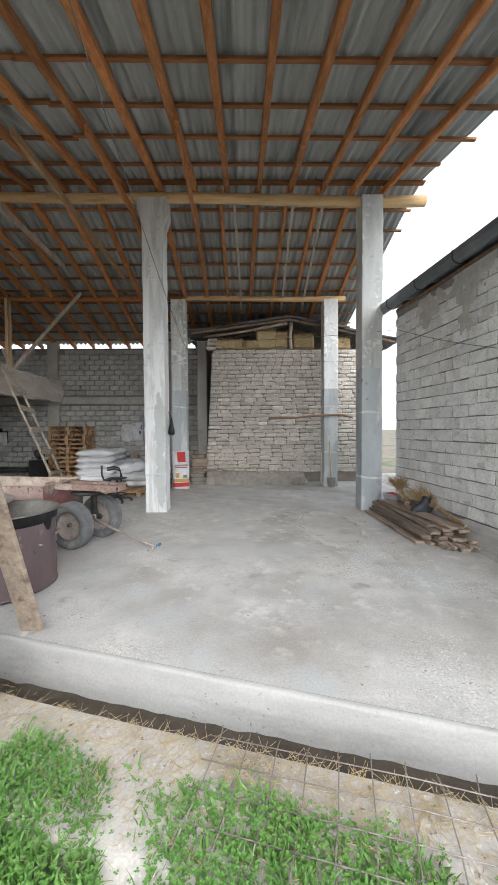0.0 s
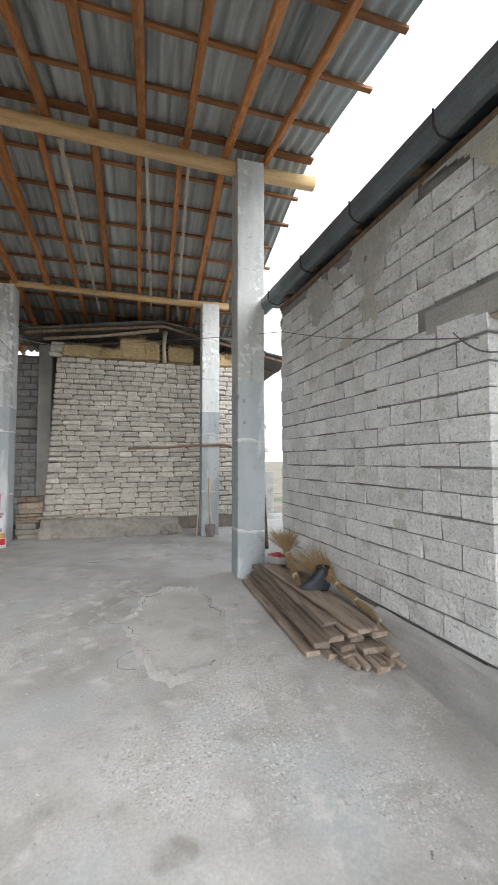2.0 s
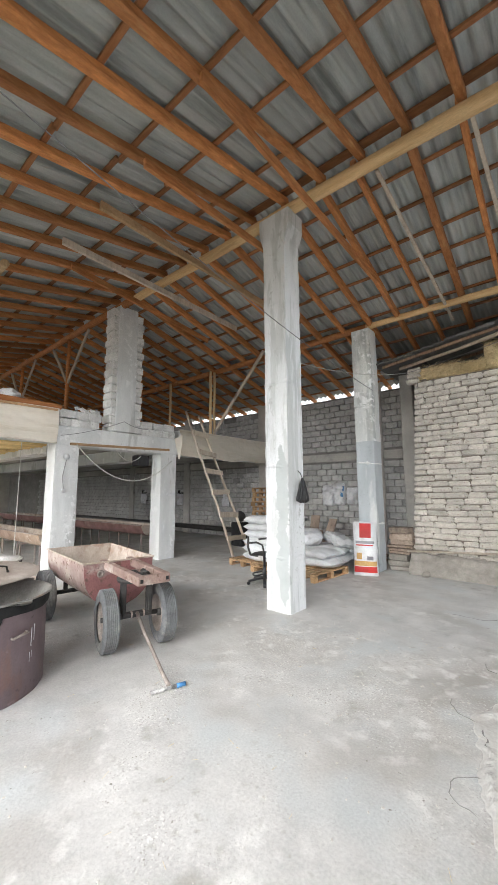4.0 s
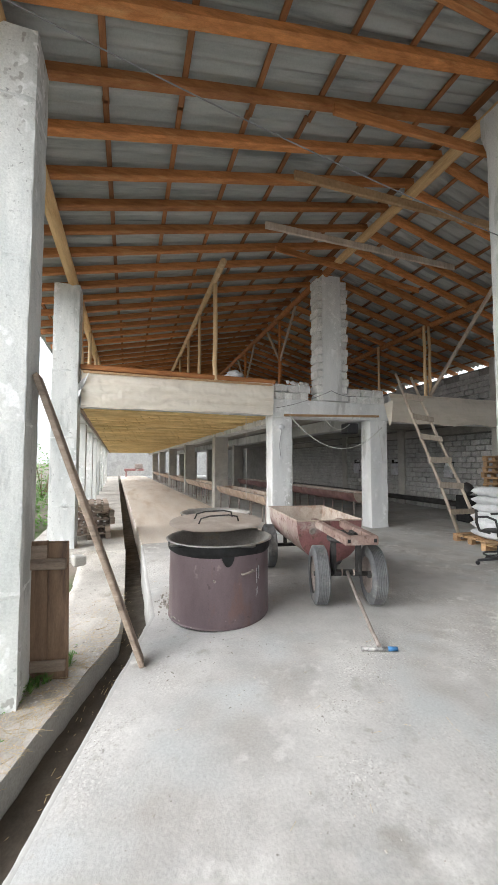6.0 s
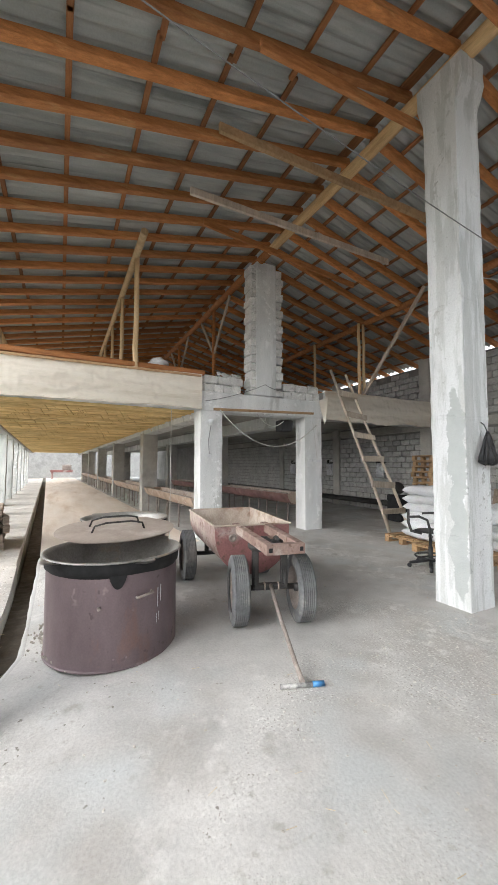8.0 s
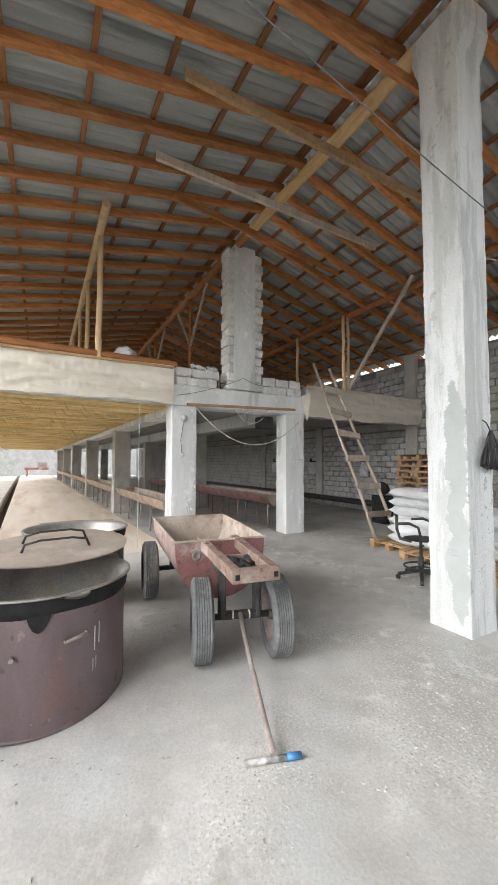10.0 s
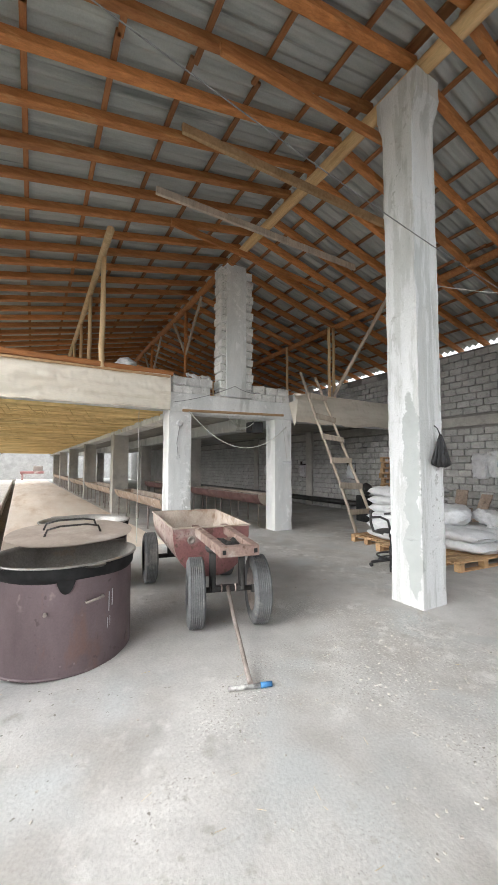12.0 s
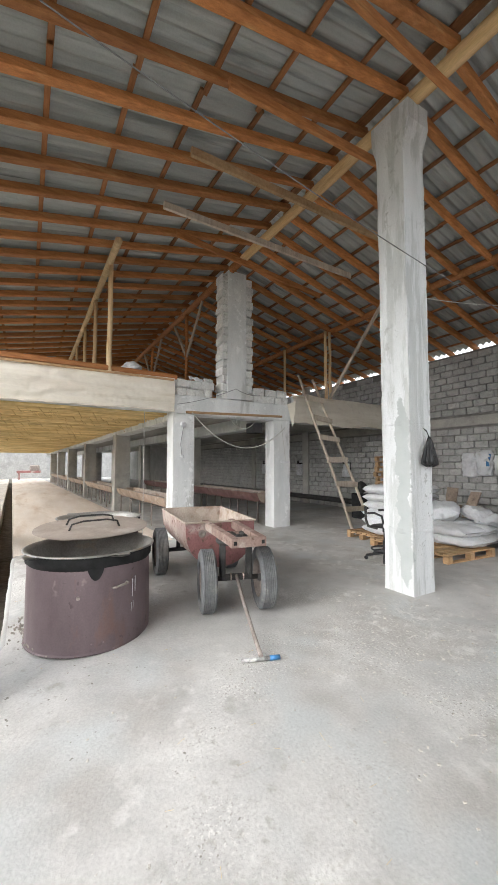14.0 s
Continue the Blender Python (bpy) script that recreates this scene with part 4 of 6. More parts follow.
tagged(part("leaning_pole", g, M_PANEL), "dark pole leaning in the gap beside the house", "pole")

# ---- the loft front: block pier, parapets, films, posts ----
FX = -4.72
pier = thing("pier", "rough block pier with a cast concrete core on the loft edge", "pier", kind="structure")
g = Geo().box((FX - 0.2, 0.30, 4.52), (0.4, 0.5, 3.02), None, 0.012, 0.008)
part("core", g, M_PALE, pier, "rough cast concrete core")
blk = [Geo().box((0, 0, 0), (0.36, 0.3, 0.176), None, 0.02, 0.012).mesh("block", M_BLOCK) for _ in range(4)]
for i in range(16):
    z = 3.1 + 0.183 * i
    o = 0.05 if i % 2 else 0.0
    piece("block", random.choice(blk), pier, pose(FX - 0.2 + random.uniform(-0.008, 0.008), 0.08 - o * 0.5, z, 0, 0, random.uniform(-2, 2)) @ Matrix.Diagonal((1, 1.0 - o, 1, 1)))
    piece("block", random.choice(blk), pier, pose(FX - 0.2 + random.uniform(-0.008, 0.008), 0.64 - o, z, 0, 0, random.uniform(-2, 2)) @ Matrix.Diagonal((1, 0.72 + o * 2, 1, 1)))
parapet = thing("parapet", "low course of pale blocks beside the pier on the loft edge", "parapet", kind="structure")
for z, ys in ((3.07, (-1.05, -0.83, -0.62, -0.42)), (3.25, (-1.0, -0.68, -0.42)), (3.07, (0.86, 1.05, 1.24, 1.46, 1.65)), (3.25, (0.9, 1.24, 1.58))):
    for y in ys:
        piece("block", random.choice(blk), parapet, pose(FX - 0.2, y, z, 0, 0, random.uniform(-2, 2)) @ Matrix.Diagonal((1, 0.7 if z < 3.1 else 1.05, 1, 1)))
for i in range(9):
    piece("block", random.choice(blk), parapet, pose(FX - 0.2 + random.uniform(-0.1, 0.1), -0.35 - i * 0.055, 3.37 + random.uniform(0, 0.06), random.uniform(0, 90), random.uniform(0, 90), random.uniform(0, 90)) @ Matrix.Scale(random.uniform(0.16, 0.34), 4))
g = Geo().box((FX + 0.01, 0.3, 2.66), (0.05, 2.5, 0.05), (1.5, 0, 0), 0.006)
tagged(part("lath", g, M_PALLET), "orange timber lath nailed along the loft beam", "lath", kind="structure")
g = Geo().box((FX - 0.04, -3.15, 3.385), (0.1, 4.0, 0.1), (-0.6, 0, 0), 0.01, 0.006)
structure("loft_joist", g, M_RAFTER, "orange timber edge board of the loft", "timber")


def film(u, v, y0, y1, zt, zb, seed):
    y = y0 + (y1 - y0) * u
    z = zt + (zb - zt) * v + (0.05 * noise.noise((y * 1.2, seed, 0)) + 0.02 * noise.noise((y * 5, seed, 2))) * v
    fold = 0.035 * noise.noise((y * 1.1, z * 6, seed)) + 0.022 * noise.noise((y * 4, z * 11, seed + 3)) + 0.01 * noise.noise((y * 14, z * 9, seed))
    return (FX + 0.035 + fold + 0.03 * math.sin(v * math.pi), y, z)


g = Geo().sheet(lambda u, v: film(u, v, -5.12, -1.22, 3.31, 2.63, 1.0), 160, 24)
drape = thing("plastic_film", "dusty beige plastic film draped over the loft beam", "plastic film")
part("sheet", g, M_TARP, drape)
part("hem", Geo().tube([film(k / 60, 1.0, -5.12, -1.22, 3.31, 2.63, 1.0) for k in range(61)], [0.012 + 0.008 * abs(noise.noise((k * 0.4, 1, 0))) for k in range(61)], 7), M_TARP, drape, "rolled lower hem")
part("fixing_lath", Geo().beam((FX + 0.075, -5.1, 3.29), (FX + 0.075, -1.25, 3.27), 0.02, 0.045, 0.004, 0.004), M_PALLET, drape, "nailed timber lath")
g = Geo().sheet(lambda u, v: film(u, v, 1.86, 5.78, 3.27, 2.56, 6.0), 160, 24)
drape = thing("plastic_film", "dusty grey-beige film draped over the rear loft beam", "plastic film")
part("sheet", g, M_TARP, drape)
part("hem", Geo().tube([film(k / 60, 1.0, 1.86, 5.78, 3.27, 2.56, 6.0) for k in range(61)], [0.012 + 0.008 * abs(noise.noise((k * 0.4, 6, 0))) for k in range(61)], 7), M_TARP, drape, "rolled lower hem")
g = Geo().sheet(lambda u, v: (FX + 0.06 + 0.05 * noise.noise((u * 3, v * 3, 9)) + 0.05 * u, -5.3 + 0.32 * u * (1 - 0.6 * v) + 0.05 * noise.noise((u * 4, v * 4, 1)), 2.86 + 0.42 * u * (1 - v) - 0.1 * v), 14, 14)
tagged(part("film_corner", g, M_WHITE), "torn white corner of plastic film by the front column", "plastic film")
g = Geo().sheet(lambda u, v: (FX + 0.05 + 0.06 * u, 1.68 + 0.22 * u * (1 - v) + 0.16 * v, 3.0 - 0.55 * v + 0.1 * u), 10, 10)
tagged(part("film_corner", g, M_TARP), "loose torn end of beige film on the loft beam", "plastic film")
g = Geo()
bm = bmesh.new()
bmesh.ops.create_icosphere(bm, subdivisions=4, radius=0.2)
for v in bm.verts:
    v.co *= 1 + 0.2 * noise.noise(v.co * 9) + 0.12 * noise.noise(v.co * 22)
    v.co.z = max(-0.1, v.co.z * 0.75)
me = bpy.data.meshes.new("rag_bundle")
bm.to_mesh(me)
bm.free()
me.materials.append(M_WHITE)
for p in me.polygons:
    p.use_smooth = True
ob = tagged(part("rag_bundle", me, None), "crumpled pale cloth bundle on the loft edge", "cloth bundle")
ob.location = (FX - 0.22, -2.05, 3.45)


def post(name, x, y, z0, z1, r, label, mat=None, lean=(0, 0)):
    s = x * 2 + y
    n = 7
    pts = [(x + lean[0] * i / n + 0.03 * noise.noise((i * 0.7, s, 0)), y + lean[1] * i / n + 0.03 * noise.noise((i * 0.7, s, 5)), z0 + (z1 - z0) * i / n) for i in range(n + 1)]
    g = Geo().tube(pts, [r * (1 - 0.2 * i / n) * (1 + 0.08 * noise.noise((i, s, 2))) for i in range(n + 1)], 10, True, 0.03)
    return tagged(part(name, g, mat or M_POLE), label, "post", "loft posts", "structure")


for i, x in enumerate((-4.75, -6.6, -8.6, -10.6, -13, -16, -19)):
    post("loft_post", x, -2.52, 2.98, 5.45, 0.055 if i == 0 else 0.05, "peeled pale pole propping the loft purlin")
for x in (-5.6, -7.4, -9.2, -11.5, -14, -17):
    post("loft_post", x, -5.25, 2.95, 5.0, 0.05, "pale pole between loft and front eave")
for x, y in ((-4.95, 3.22), (-4.95, 3.38), (-6.9, 3.25), (-9.5, 3.25), (-12.5, 3.25)):
    post("loft_post", x, y, 2.95, 5.22, 0.045, "slim pole under the rear purlin")
for x in (-7.6, -11.2, -14.8, -18.4):
    post("ridge_post", x, 0.16, 2.95, 6.02, 0.06, "brown post under the ridge over the loft", M_RAFTER)
    g = Geo().beam((x, 0.16, 4.7), (x + 1.15, 0.16, 5.98), 0.05, 0.09)
    g.beam((x, 0.16, 4.7), (x - 1.1, 0.16, 5.98), 0.05, 0.09)
    tagged(part("ridge_brace", g, M_OLDWOOD), "grey diagonal braces up to the ridge timber", "brace", kind="structure")
g = Geo().beam((-4.72, 3.14, 3.3), (-2.88, 3.16, 5.33), 0.05, 0.09, 0.006)
tagged(part("diagonal_stay", g, M_OLDWOOD), "pale diagonal stay from loft edge to rear purlin", "brace", kind="structure")


def tie(x, y0, y1, z0, z1, dx, mat, label):
    g = Geo().beam((x, y0, z0), (x + dx, y1, z1), 0.05, 0.12, 0.008, 0.004)
    return tagged(part("tie_board", g, mat), label, "timber", "tie boards", "structure")


tie(-1.5, -2.15, 2.5, 5.5, 5.47, 0.0, M_PALLET, "sawn orange-grey tie board crossing under the ridge")
tie(-2.78, -2.1, 1.95, 5.6, 5.5, 0.02, M_OLDWOOD, "weathered grey tie board crossing under the ridge")
tie(-0.56, -2.1, 0.5, 5.58, 5.62, 0.05, M_RAFTER, "orange tie board crossing under the ridge")
tie(0.66, -2.3, 2.2, 5.58, 5.56, -0.1, M_RAFTER, "orange tie board crossing under the ridge")
tie(-3.6, -1.6, 2.1, 5.75, 5.55, -0.3, M_RAFTER, "brown tie board crossing under the ridge")
for x in (1.35, 2.5, 3.1):
    g = Geo().beam((x, 0.3, 6.02), (x + 0.12, 3.9, 5.1), 0.05, 0.05)
    tagged(part("pale_lath", g, M_OLDWOOD), "thin pale lath under the rear roof slope", "lath", "pale laths", "structure")

# ---- ovens and cauldrons ----


def oven(name, x, y, rz, lid, label):
    """A steel drum oven with a cauldron set into it."""
    th = thing(name, label, "oven", "drum ovens", pose(x, y, floor_z(x, y), 0, 0, rz) @ Matrix.Diagonal((*lid, 1)))
    R, H = 0.475, 0.80
    g = Geo()
    wob = lambda a, z: 1 + 0.012 * noise.noise((math.cos(a) * 2, math.sin(a) * 2, z * 3))

    def shell(u, v):
        a = u * 2 * math.pi
        z = 0.005 + v * H
        r = R * wob(a, z) * (1 + 0.012 * (1 - v))
        da = abs(((a + math.pi) % (2 * math.pi)) - math.pi)
        if v > 0.76 and da < 0.13:
            z = min(z, H - 0.17 * math.sqrt(max(0, 1 - (da / 0.13) ** 2)))
        return (math.cos(a) * r, math.sin(a) * r, z)

    g.sheet(shell, 120, 24)
    g.sheet(lambda u, v: (math.cos(u * 2 * math.pi) * (R - 0.012), math.sin(u * 2 * math.pi) * (R - 0.012), 0.01 + v * (H - 0.1)), 60, 2)
    part("drum", g, M_POT, th, "purple-brown heat-stained steel drum")
    g = Geo().lathe([(R + 0.006, 0.0), (R + 0.014, 0.006), (R + 0.012, 0.018), (R + 0.002, 0.022)], 64)
    part("base_ring", g, M_POT, th)
    g = Geo().lathe([(0.38, 0.45), (R - 0.03, 0.62), (R + 0.004, 0.735), (R + 0.015, 0.745), (R + 0.019, 0.79), (R + 0.024, 0.836)], 72)
    g.sheet(lambda u, v: ((R + 0.011) * math.cos((u - 0.5) * 0.25), (R + 0.011) * math.sin((u - 0.5) * 0.25), H + 0.005 - v * 0.17 * math.sqrt(max(0.0, 1 - (2 * u - 1) ** 2))), 16, 4)
    part("soot_band", g, M_SOOTSHADE, th, "sooty black outer side of the cauldron")
    g = Geo().lathe([(R + 0.024, 0.836), (R + 0.038, 0.842), (R + 0.039, 0.85), (R + 0.02, 0.855), (R - 0.01, 0.82), (0.40, 0.66), (0.3, 0.52), (0.15, 0.43), (0.0, 0.41)], 72)
    part("cauldron", g, M_CAULDRON, th, "grey cast-iron cauldron bowl")
    for a in (0.35, 2.2, 3.6, 5.3):
        g = Geo().sheet(lambda u, v: (math.cos(a + (u - 0.5) * 0.34) * (R + 0.03 + v * 0.075 * math.sin(u * math.pi)), math.sin(a + (u - 0.5) * 0.34) * (R + 0.03 + v * 0.075 * math.sin(u * math.pi)), 0.846 + 0.006 * v), 12, 4)
        g.sheet(lambda u, v: (math.cos(a + (u - 0.5) * 0.34) * (R + 0.03 + v * 0.075 * math.sin(u * math.pi)), math.sin(a + (u - 0.5) * 0.34) * (R + 0.03 + v * 0.075 * math.sin(u * math.pi)), 0.834 + 0.003 * v), 12, 4)
        part("lug", g, M_CAULDRON, th)
    g = Geo().tube([(R * math.cos(0.27) + 0.005, R * math.sin(0.27), 0.55), (R * math.cos(0.27) + 0.03, R * math.sin(0.27), 0.55), (R * math.cos(0.5) + 0.03, R * math.sin(0.5) + 0.01, 0.57), (R * math.cos(0.5), R * math.sin(0.5), 0.57)], 0.011, 8)
    part("handle", g, M_RUST, th)
    g = Geo().tube([(R * math.cos(-0.25), R * math.sin(-0.25), 0.5), (R * math.cos(-0.25) + 0.035, R * math.sin(-0.25), 0.5)], 0.012, 8)
    part("knob", g, M_RUST, th)
    for a, z0, z1 in ((0.62, 0.42, 0.58), (0.68, 0.46, 0.6), (0.6, 0.2, 0.37), (0.64, 0.28, 0.38), (0.57, 0.12, 0.2)):
        g = Geo().tube([((R + 0.004) * math.cos(a), (R + 0.004) * math.sin(a), z0), ((R + 0.004) * math.cos(a), (R + 0.004) * math.sin(a), z1)], 0.0026, 4)
        part("drip", g, M_WHITE, th, "dried white drip")
    return th


oven("oven", -1.08, -3.28, -4, (1.115, 1.115, 0.935), "purple-brown steel drum oven with an open cast cauldron")
oven("oven", -2.7, -2.95, 8, (1.06, 1.06, 0.97), "dark drum oven with a pale-rimmed cauldron behind another")
lid = thing("cauldron_lid", "thin round steel lid lying askew on the cauldron", "lid", at=pose(-1.6, -3.2, 0.842, 1.2, 3.6, 0) @ Matrix.Diagonal((1.12, 1.16, 1.0, 1)))
g = Geo().sheet(lambda u, v: (math.cos(u * 2 * math.pi) * 0.49 * v, math.sin(u * 2 * math.pi) * 0.49 * v, 0.02 * (1 - v) + 0.012 * noise.noise((math.cos(u * 6.283) * v * 2, math.sin(u * 6.283) * v * 2, 3)) * v), 64, 8)
g.sheet(lambda u, v: (math.cos(u * 2 * math.pi) * 0.49 * (1 - v), math.sin(u * 2 * math.pi) * 0.49 * (1 - v), 0.02 * v - 0.008 + 0.012 * noise.noise((math.cos(u * 6.283) * (1 - v) * 2, math.sin(u * 6.283) * (1 - v) * 2, 3)) * (1 - v)), 64, 8)
part("plate", g, M_LID, lid)
for dx in (0.14, -0.12):
    g = Geo().tube([(dx, -0.21, 0.01), (dx + 0.02, -0.19, 0.075), (dx + 0.03, -0.1, 0.1), (dx + 0.03, 0.1, 0.1), (dx + 0.02, 0.19, 0.075), (dx, 0.21, 0.01)], 0.009, 8)
    part("handle", g, M_IRON, lid)
g = Geo()
for i in range(420):
    a, r = random.uniform(0, 6.28), random.gauss(0, 0.2)
    x, y = -1.25 + math.cos(a) * r * 1.2, -3.72 + math.sin(a) * r * 0.5
    if y < slab_edge(x) + 0.02:
        continue
    s = random.uniform(0.004, 0.018)
    g.box((x, y, s * 0.35), (s * 1.5, s, s * 0.8), (random.uniform(0, 90), random.uniform(0, 90), random.uniform(0, 90)), 0.001)
tagged(part("ash", g, M_RUBBLE), "grey ash and grit spilled behind the oven", "ash", kind="stuff")

# ---- the trailer ----
trailer = thing("trailer", "small rusty trailer with a faded red tub and four tyres", "trailer", at=pose(-1.8, -1.795, 0, 0, 0, -9.5))


def tub(u, v, inner):
    """A trough: curved section from rim to rim, closed at both ends by flat plates."""
    L0, L1 = -0.75, 0.75
    x = L0 + (L1 - L0) * v
    a = (u - 0.5) * math.pi
    taper = 1.0 - 0.08 * v
    w = 0.44 * taper
    y = w * math.sin(a) * (1 if inner == 0 else 0.975)
    z = 0.86 - 0.50 * (math.cos(a) ** 0.75 if math.cos(a) > 0 else 0) * (1 if inner == 0 else 0.965)
    return (x, y, z)


g = Geo()
g.sheet(lambda u, v: tub(u, v, 0), 28, 6)
part("tub", g, M_TUB, trailer, "rust-streaked sheet-steel tub sides")
for v in (0, 1):
    ring = [tub(i / 28, v, 0) for i in range(29)]
    part("end_plate", Geo().add(ring, [tuple(range(29)) if v else tuple(range(28, -1, -1))]), M_TRAYRED, trailer, "faded red end plate")
g = Geo()
g.sheet(lambda u, v: tub(u, 0.012 + v * 0.976, 1), 28, 6)
for v in (0.012, 0.988):
    ring = [tub(i / 28, v, 1) for i in range(29)]
    g.add(ring, [tuple(range(29)) if v < 0.5 else tuple(range(28, -1, -1))])
part("lining", g, M_TRAYIN, trailer, "rusty cream inside of the tub")
g = Geo()
rim = [(-0.76, -0.445, 0.865), (-0.76, 0.445, 0.865), (0.76, 0.41, 0.865), (0.76, -0.41, 0.865), (-0.76, -0.445, 0.865)]
for a, b in zip(rim, rim[1:]):
    g.beam(a, b, 0.022, 0.016, 0.003)
part("rim", g, M_TRAYIN, trailer)
g = Geo().lathe([(0.0, 0.006), (0.02, 0.006), (0.024, 0.012), (0.036, 0.012), (0.042, 0.0)], 24, (0.752, -0.22, 0.74), Matrix.Rotation(radians(90), 4, "Y"))
part("badge", g, M_RUST, trailer, "round rusted badge")
g = Geo()
for y in (-0.135, 0.135):
    g.beam((0.62, y * 1.15, 0.83), (1.62, y, 0.80), 0.07, 0.085, 0.005)
g.beam((1.6, -0.17, 0.797), (1.6, 0.17, 0.797), 0.08, 0.085, 0.005)
g.beam((1.05, -0.15, 0.79), (1.1, 0.15, 0.79), 0.04, 0.03, 0.004)
part("drawbar_frame", g, M_FRAME, trailer, "rusty box-section frame")
# black plates paint the shaded hollow of the open tube ends
for y in (-0.135, 0.135):
    part("tube_end", Geo().box((1.642, y, 0.797), (0.006, 0.03, 0.035), None, 0.001), M_SOOTSHADE, trailer)
g = Geo()
for i in range(9):
    x, y = 1.3 + random.uniform(-0.12, 0.14), random.uniform(-0.1, 0.1)
    g.box((x, y, 0.79 + random.uniform(0, 0.02)), (0.09, 0.05, 0.03), (random.uniform(0, 40), random.uniform(0, 40), random.uniform(0, 180)), 0.012, 0.006)
g.box((1.22, 0, 0.775), (0.5, 0.28, 0.012), None, 0.003)
part("scrap", g, M_IRON, trailer, "scraps of iron lying in the frame")
g = Geo().lathe([(0.0, 0.0), (0.19, 0.0), (0.2, 0.02), (0.2, 0.04), (0.0, 0.045)], 28, (1.08, 0.05, 0.69))
part("turntable", g, M_IRON, trailer)
FA = pose(1.08, 0.06, 0, 0, 0, -8.5)
g = Geo()
for y in (-0.14, 0.14):
    g.beam((0, y, 0.34), (0, y, 0.7), 0.06, 0.06, 0.004)
    g.beam((0.06, y, 0.34), (-0.02, y, 0.68), 0.03, 0.03, 0.003)
g.tube([(0, -0.36, 0.325), (0, 0.36, 0.325)], 0.026, 12)
g.box((0.03, 0, 0.345), (0.07, 0.32, 0.05), None, 0.005)
part("fork", g, M_IRON, trailer, "dark iron steering fork").matrix_basis = FA
g = Geo().tube([(0.06, 0, 0.36), (0.4, -0.005, 0.24), (0.9, 0.0, 0.08), (1.07, 0.0, 0.04)], [0.02, 0.017, 0.017, 0.019], 12)
part("drawbar", g, M_RUST, trailer, "rusty pipe drawbar").matrix_basis = FA
g = Geo().tube([(1.07, -0.15, 0.02), (1.07, 0.07, 0.02)], 0.016, 12)
part("grip", g, M_GRIP, trailer, "worn white and black crossbar grip").matrix_basis = FA
g = Geo().tube([(1.07, 0.07, 0.02), (1.07, 0.15, 0.02)], 0.018, 12)
part("grip_end", g, M_BLUE, trailer, "blue plastic grip end").matrix_basis = FA
for y in (-0.06, 0.07):
    g = Geo().lathe([(0.028, -0.006), (0.034, 0.0), (0.028, 0.006)], 16, (0.05, y, 0.35), Matrix.Rotation(radians(90), 4, "X"))
    g.tube([(0.06 + 0.03 * math.cos(k), y, 0.355 + 0.035 * math.sin(k)) for k in np.linspace(0, 6.28, 14)], 0.006, 6)
    part("shackle", g, M_TRAYIN, trailer).matrix_basis = FA
g = Geo().tube([(-0.5, -0.46, 0.32), (-0.5, 0.46, 0.32)], 0.028, 12)
g.beam((-0.5, -0.25, 0.34), (-0.5, -0.25, 0.55), 0.05, 0.05)
g.beam((-0.5, 0.25, 0.34), (-0.5, 0.25, 0.55), 0.05, 0.05)
part("rear_axle", g, M_IRON, trailer, "dark iron rear axle")


def wheel(parent, x, y, side, base=Matrix()):
    """A treaded tyre on a pressed rim."""
    R, W = 0.315, 0.155
    rot = base @ Matrix.Translation((x, y, R)) @ Matrix.Rotation(radians(-90 * side), 4, "X")
    holder = part("wheel", Geo().lathe([(0.19, -W * 0.38), (0.185, -W * 0.2), (0.11, -W * 0.12), (0.0, -W * 0.12)], 36, (0, 0, 0), None).lathe([(0.0, W * 0.16), (0.08, W * 0.16), (0.10, W * 0.1), (0.16, W * 0.12), (0.185, W * 0.3), (0.2, W * 0.42)], 36), M_RUST, parent, "rusty pressed steel rim")
    holder.matrix_basis = rot
    prof = [(0.195, -W * 0.45), (0.23, -W * 0.52), (0.28, -W * 0.5), (0.302, -W * 0.42)]
    for k in range(-3, 4):
        c = k * W * 0.115
        prof += [(0.313, c - W * 0.045), (0.315, c), (0.313, c + W * 0.045), (0.309, c + W * 0.05), (0.309, c + W * 0.062)]
    prof += [(0.302, W * 0.42), (0.28, W * 0.5), (0.23, W * 0.52), (0.195, W * 0.45)]
    part("tyre", Geo().lathe(prof, 48), M_TYRE, holder, "worn dusty ribbed rubber tyre")
    g = Geo().lathe([(0.0, W * 0.42), (0.035, W * 0.4), (0.04, W * 0.1)], 16)
    part("hub", g, M_IRON, holder)


wheel(trailer, 0, -0.30, 1, FA)
wheel(trailer, 0, 0.30, -1, FA)
wheel(trailer, -0.5, -0.5, 1)
wheel(trailer, -0.5, 0.5, -1)

# ---- things by the front column ----
g = Geo().beam((-0.28, -4.12, -0.08), (-0.33, -4.95, 2.25), 0.045, 0.17, 0.008, 0.006, up=(1, 0, 0))
tagged(part("leaning_plank", g, M_PLANK), "long grey-brown plank leaning across the ditch on the column", "plank")
panel = thing("wooden_panel", "brown plank hatch standing against the front column", "hatch", at=pose(-0.54, -4.93, GZ + 0.0, 4, 0, 84) @ Matrix.Diagonal((0.9, 1, 1.3, 1)))
for i in range(3):
    g = Geo().box((-0.17 + 0.175 * i, 0, 0.46), (0.1745, 0.03, 0.92 - 0.01 * i), None, 0.005, 0.004)
    part("board", g, M_PANEL, panel)
for z in (0.14, 0.78):
    g = Geo().box((0, -0.03, z), (0.5, 0.03, 0.07), (0, 1, 0), 0.008)
    part("crosspiece", g, M_PLANK, panel)
g = Geo().box((0.02, -0.025, 0.85), (0.14, 0.012, 0.09), None, 0.01)
part("handhold", g, M_PLANK, panel, "worn wooden handhold")
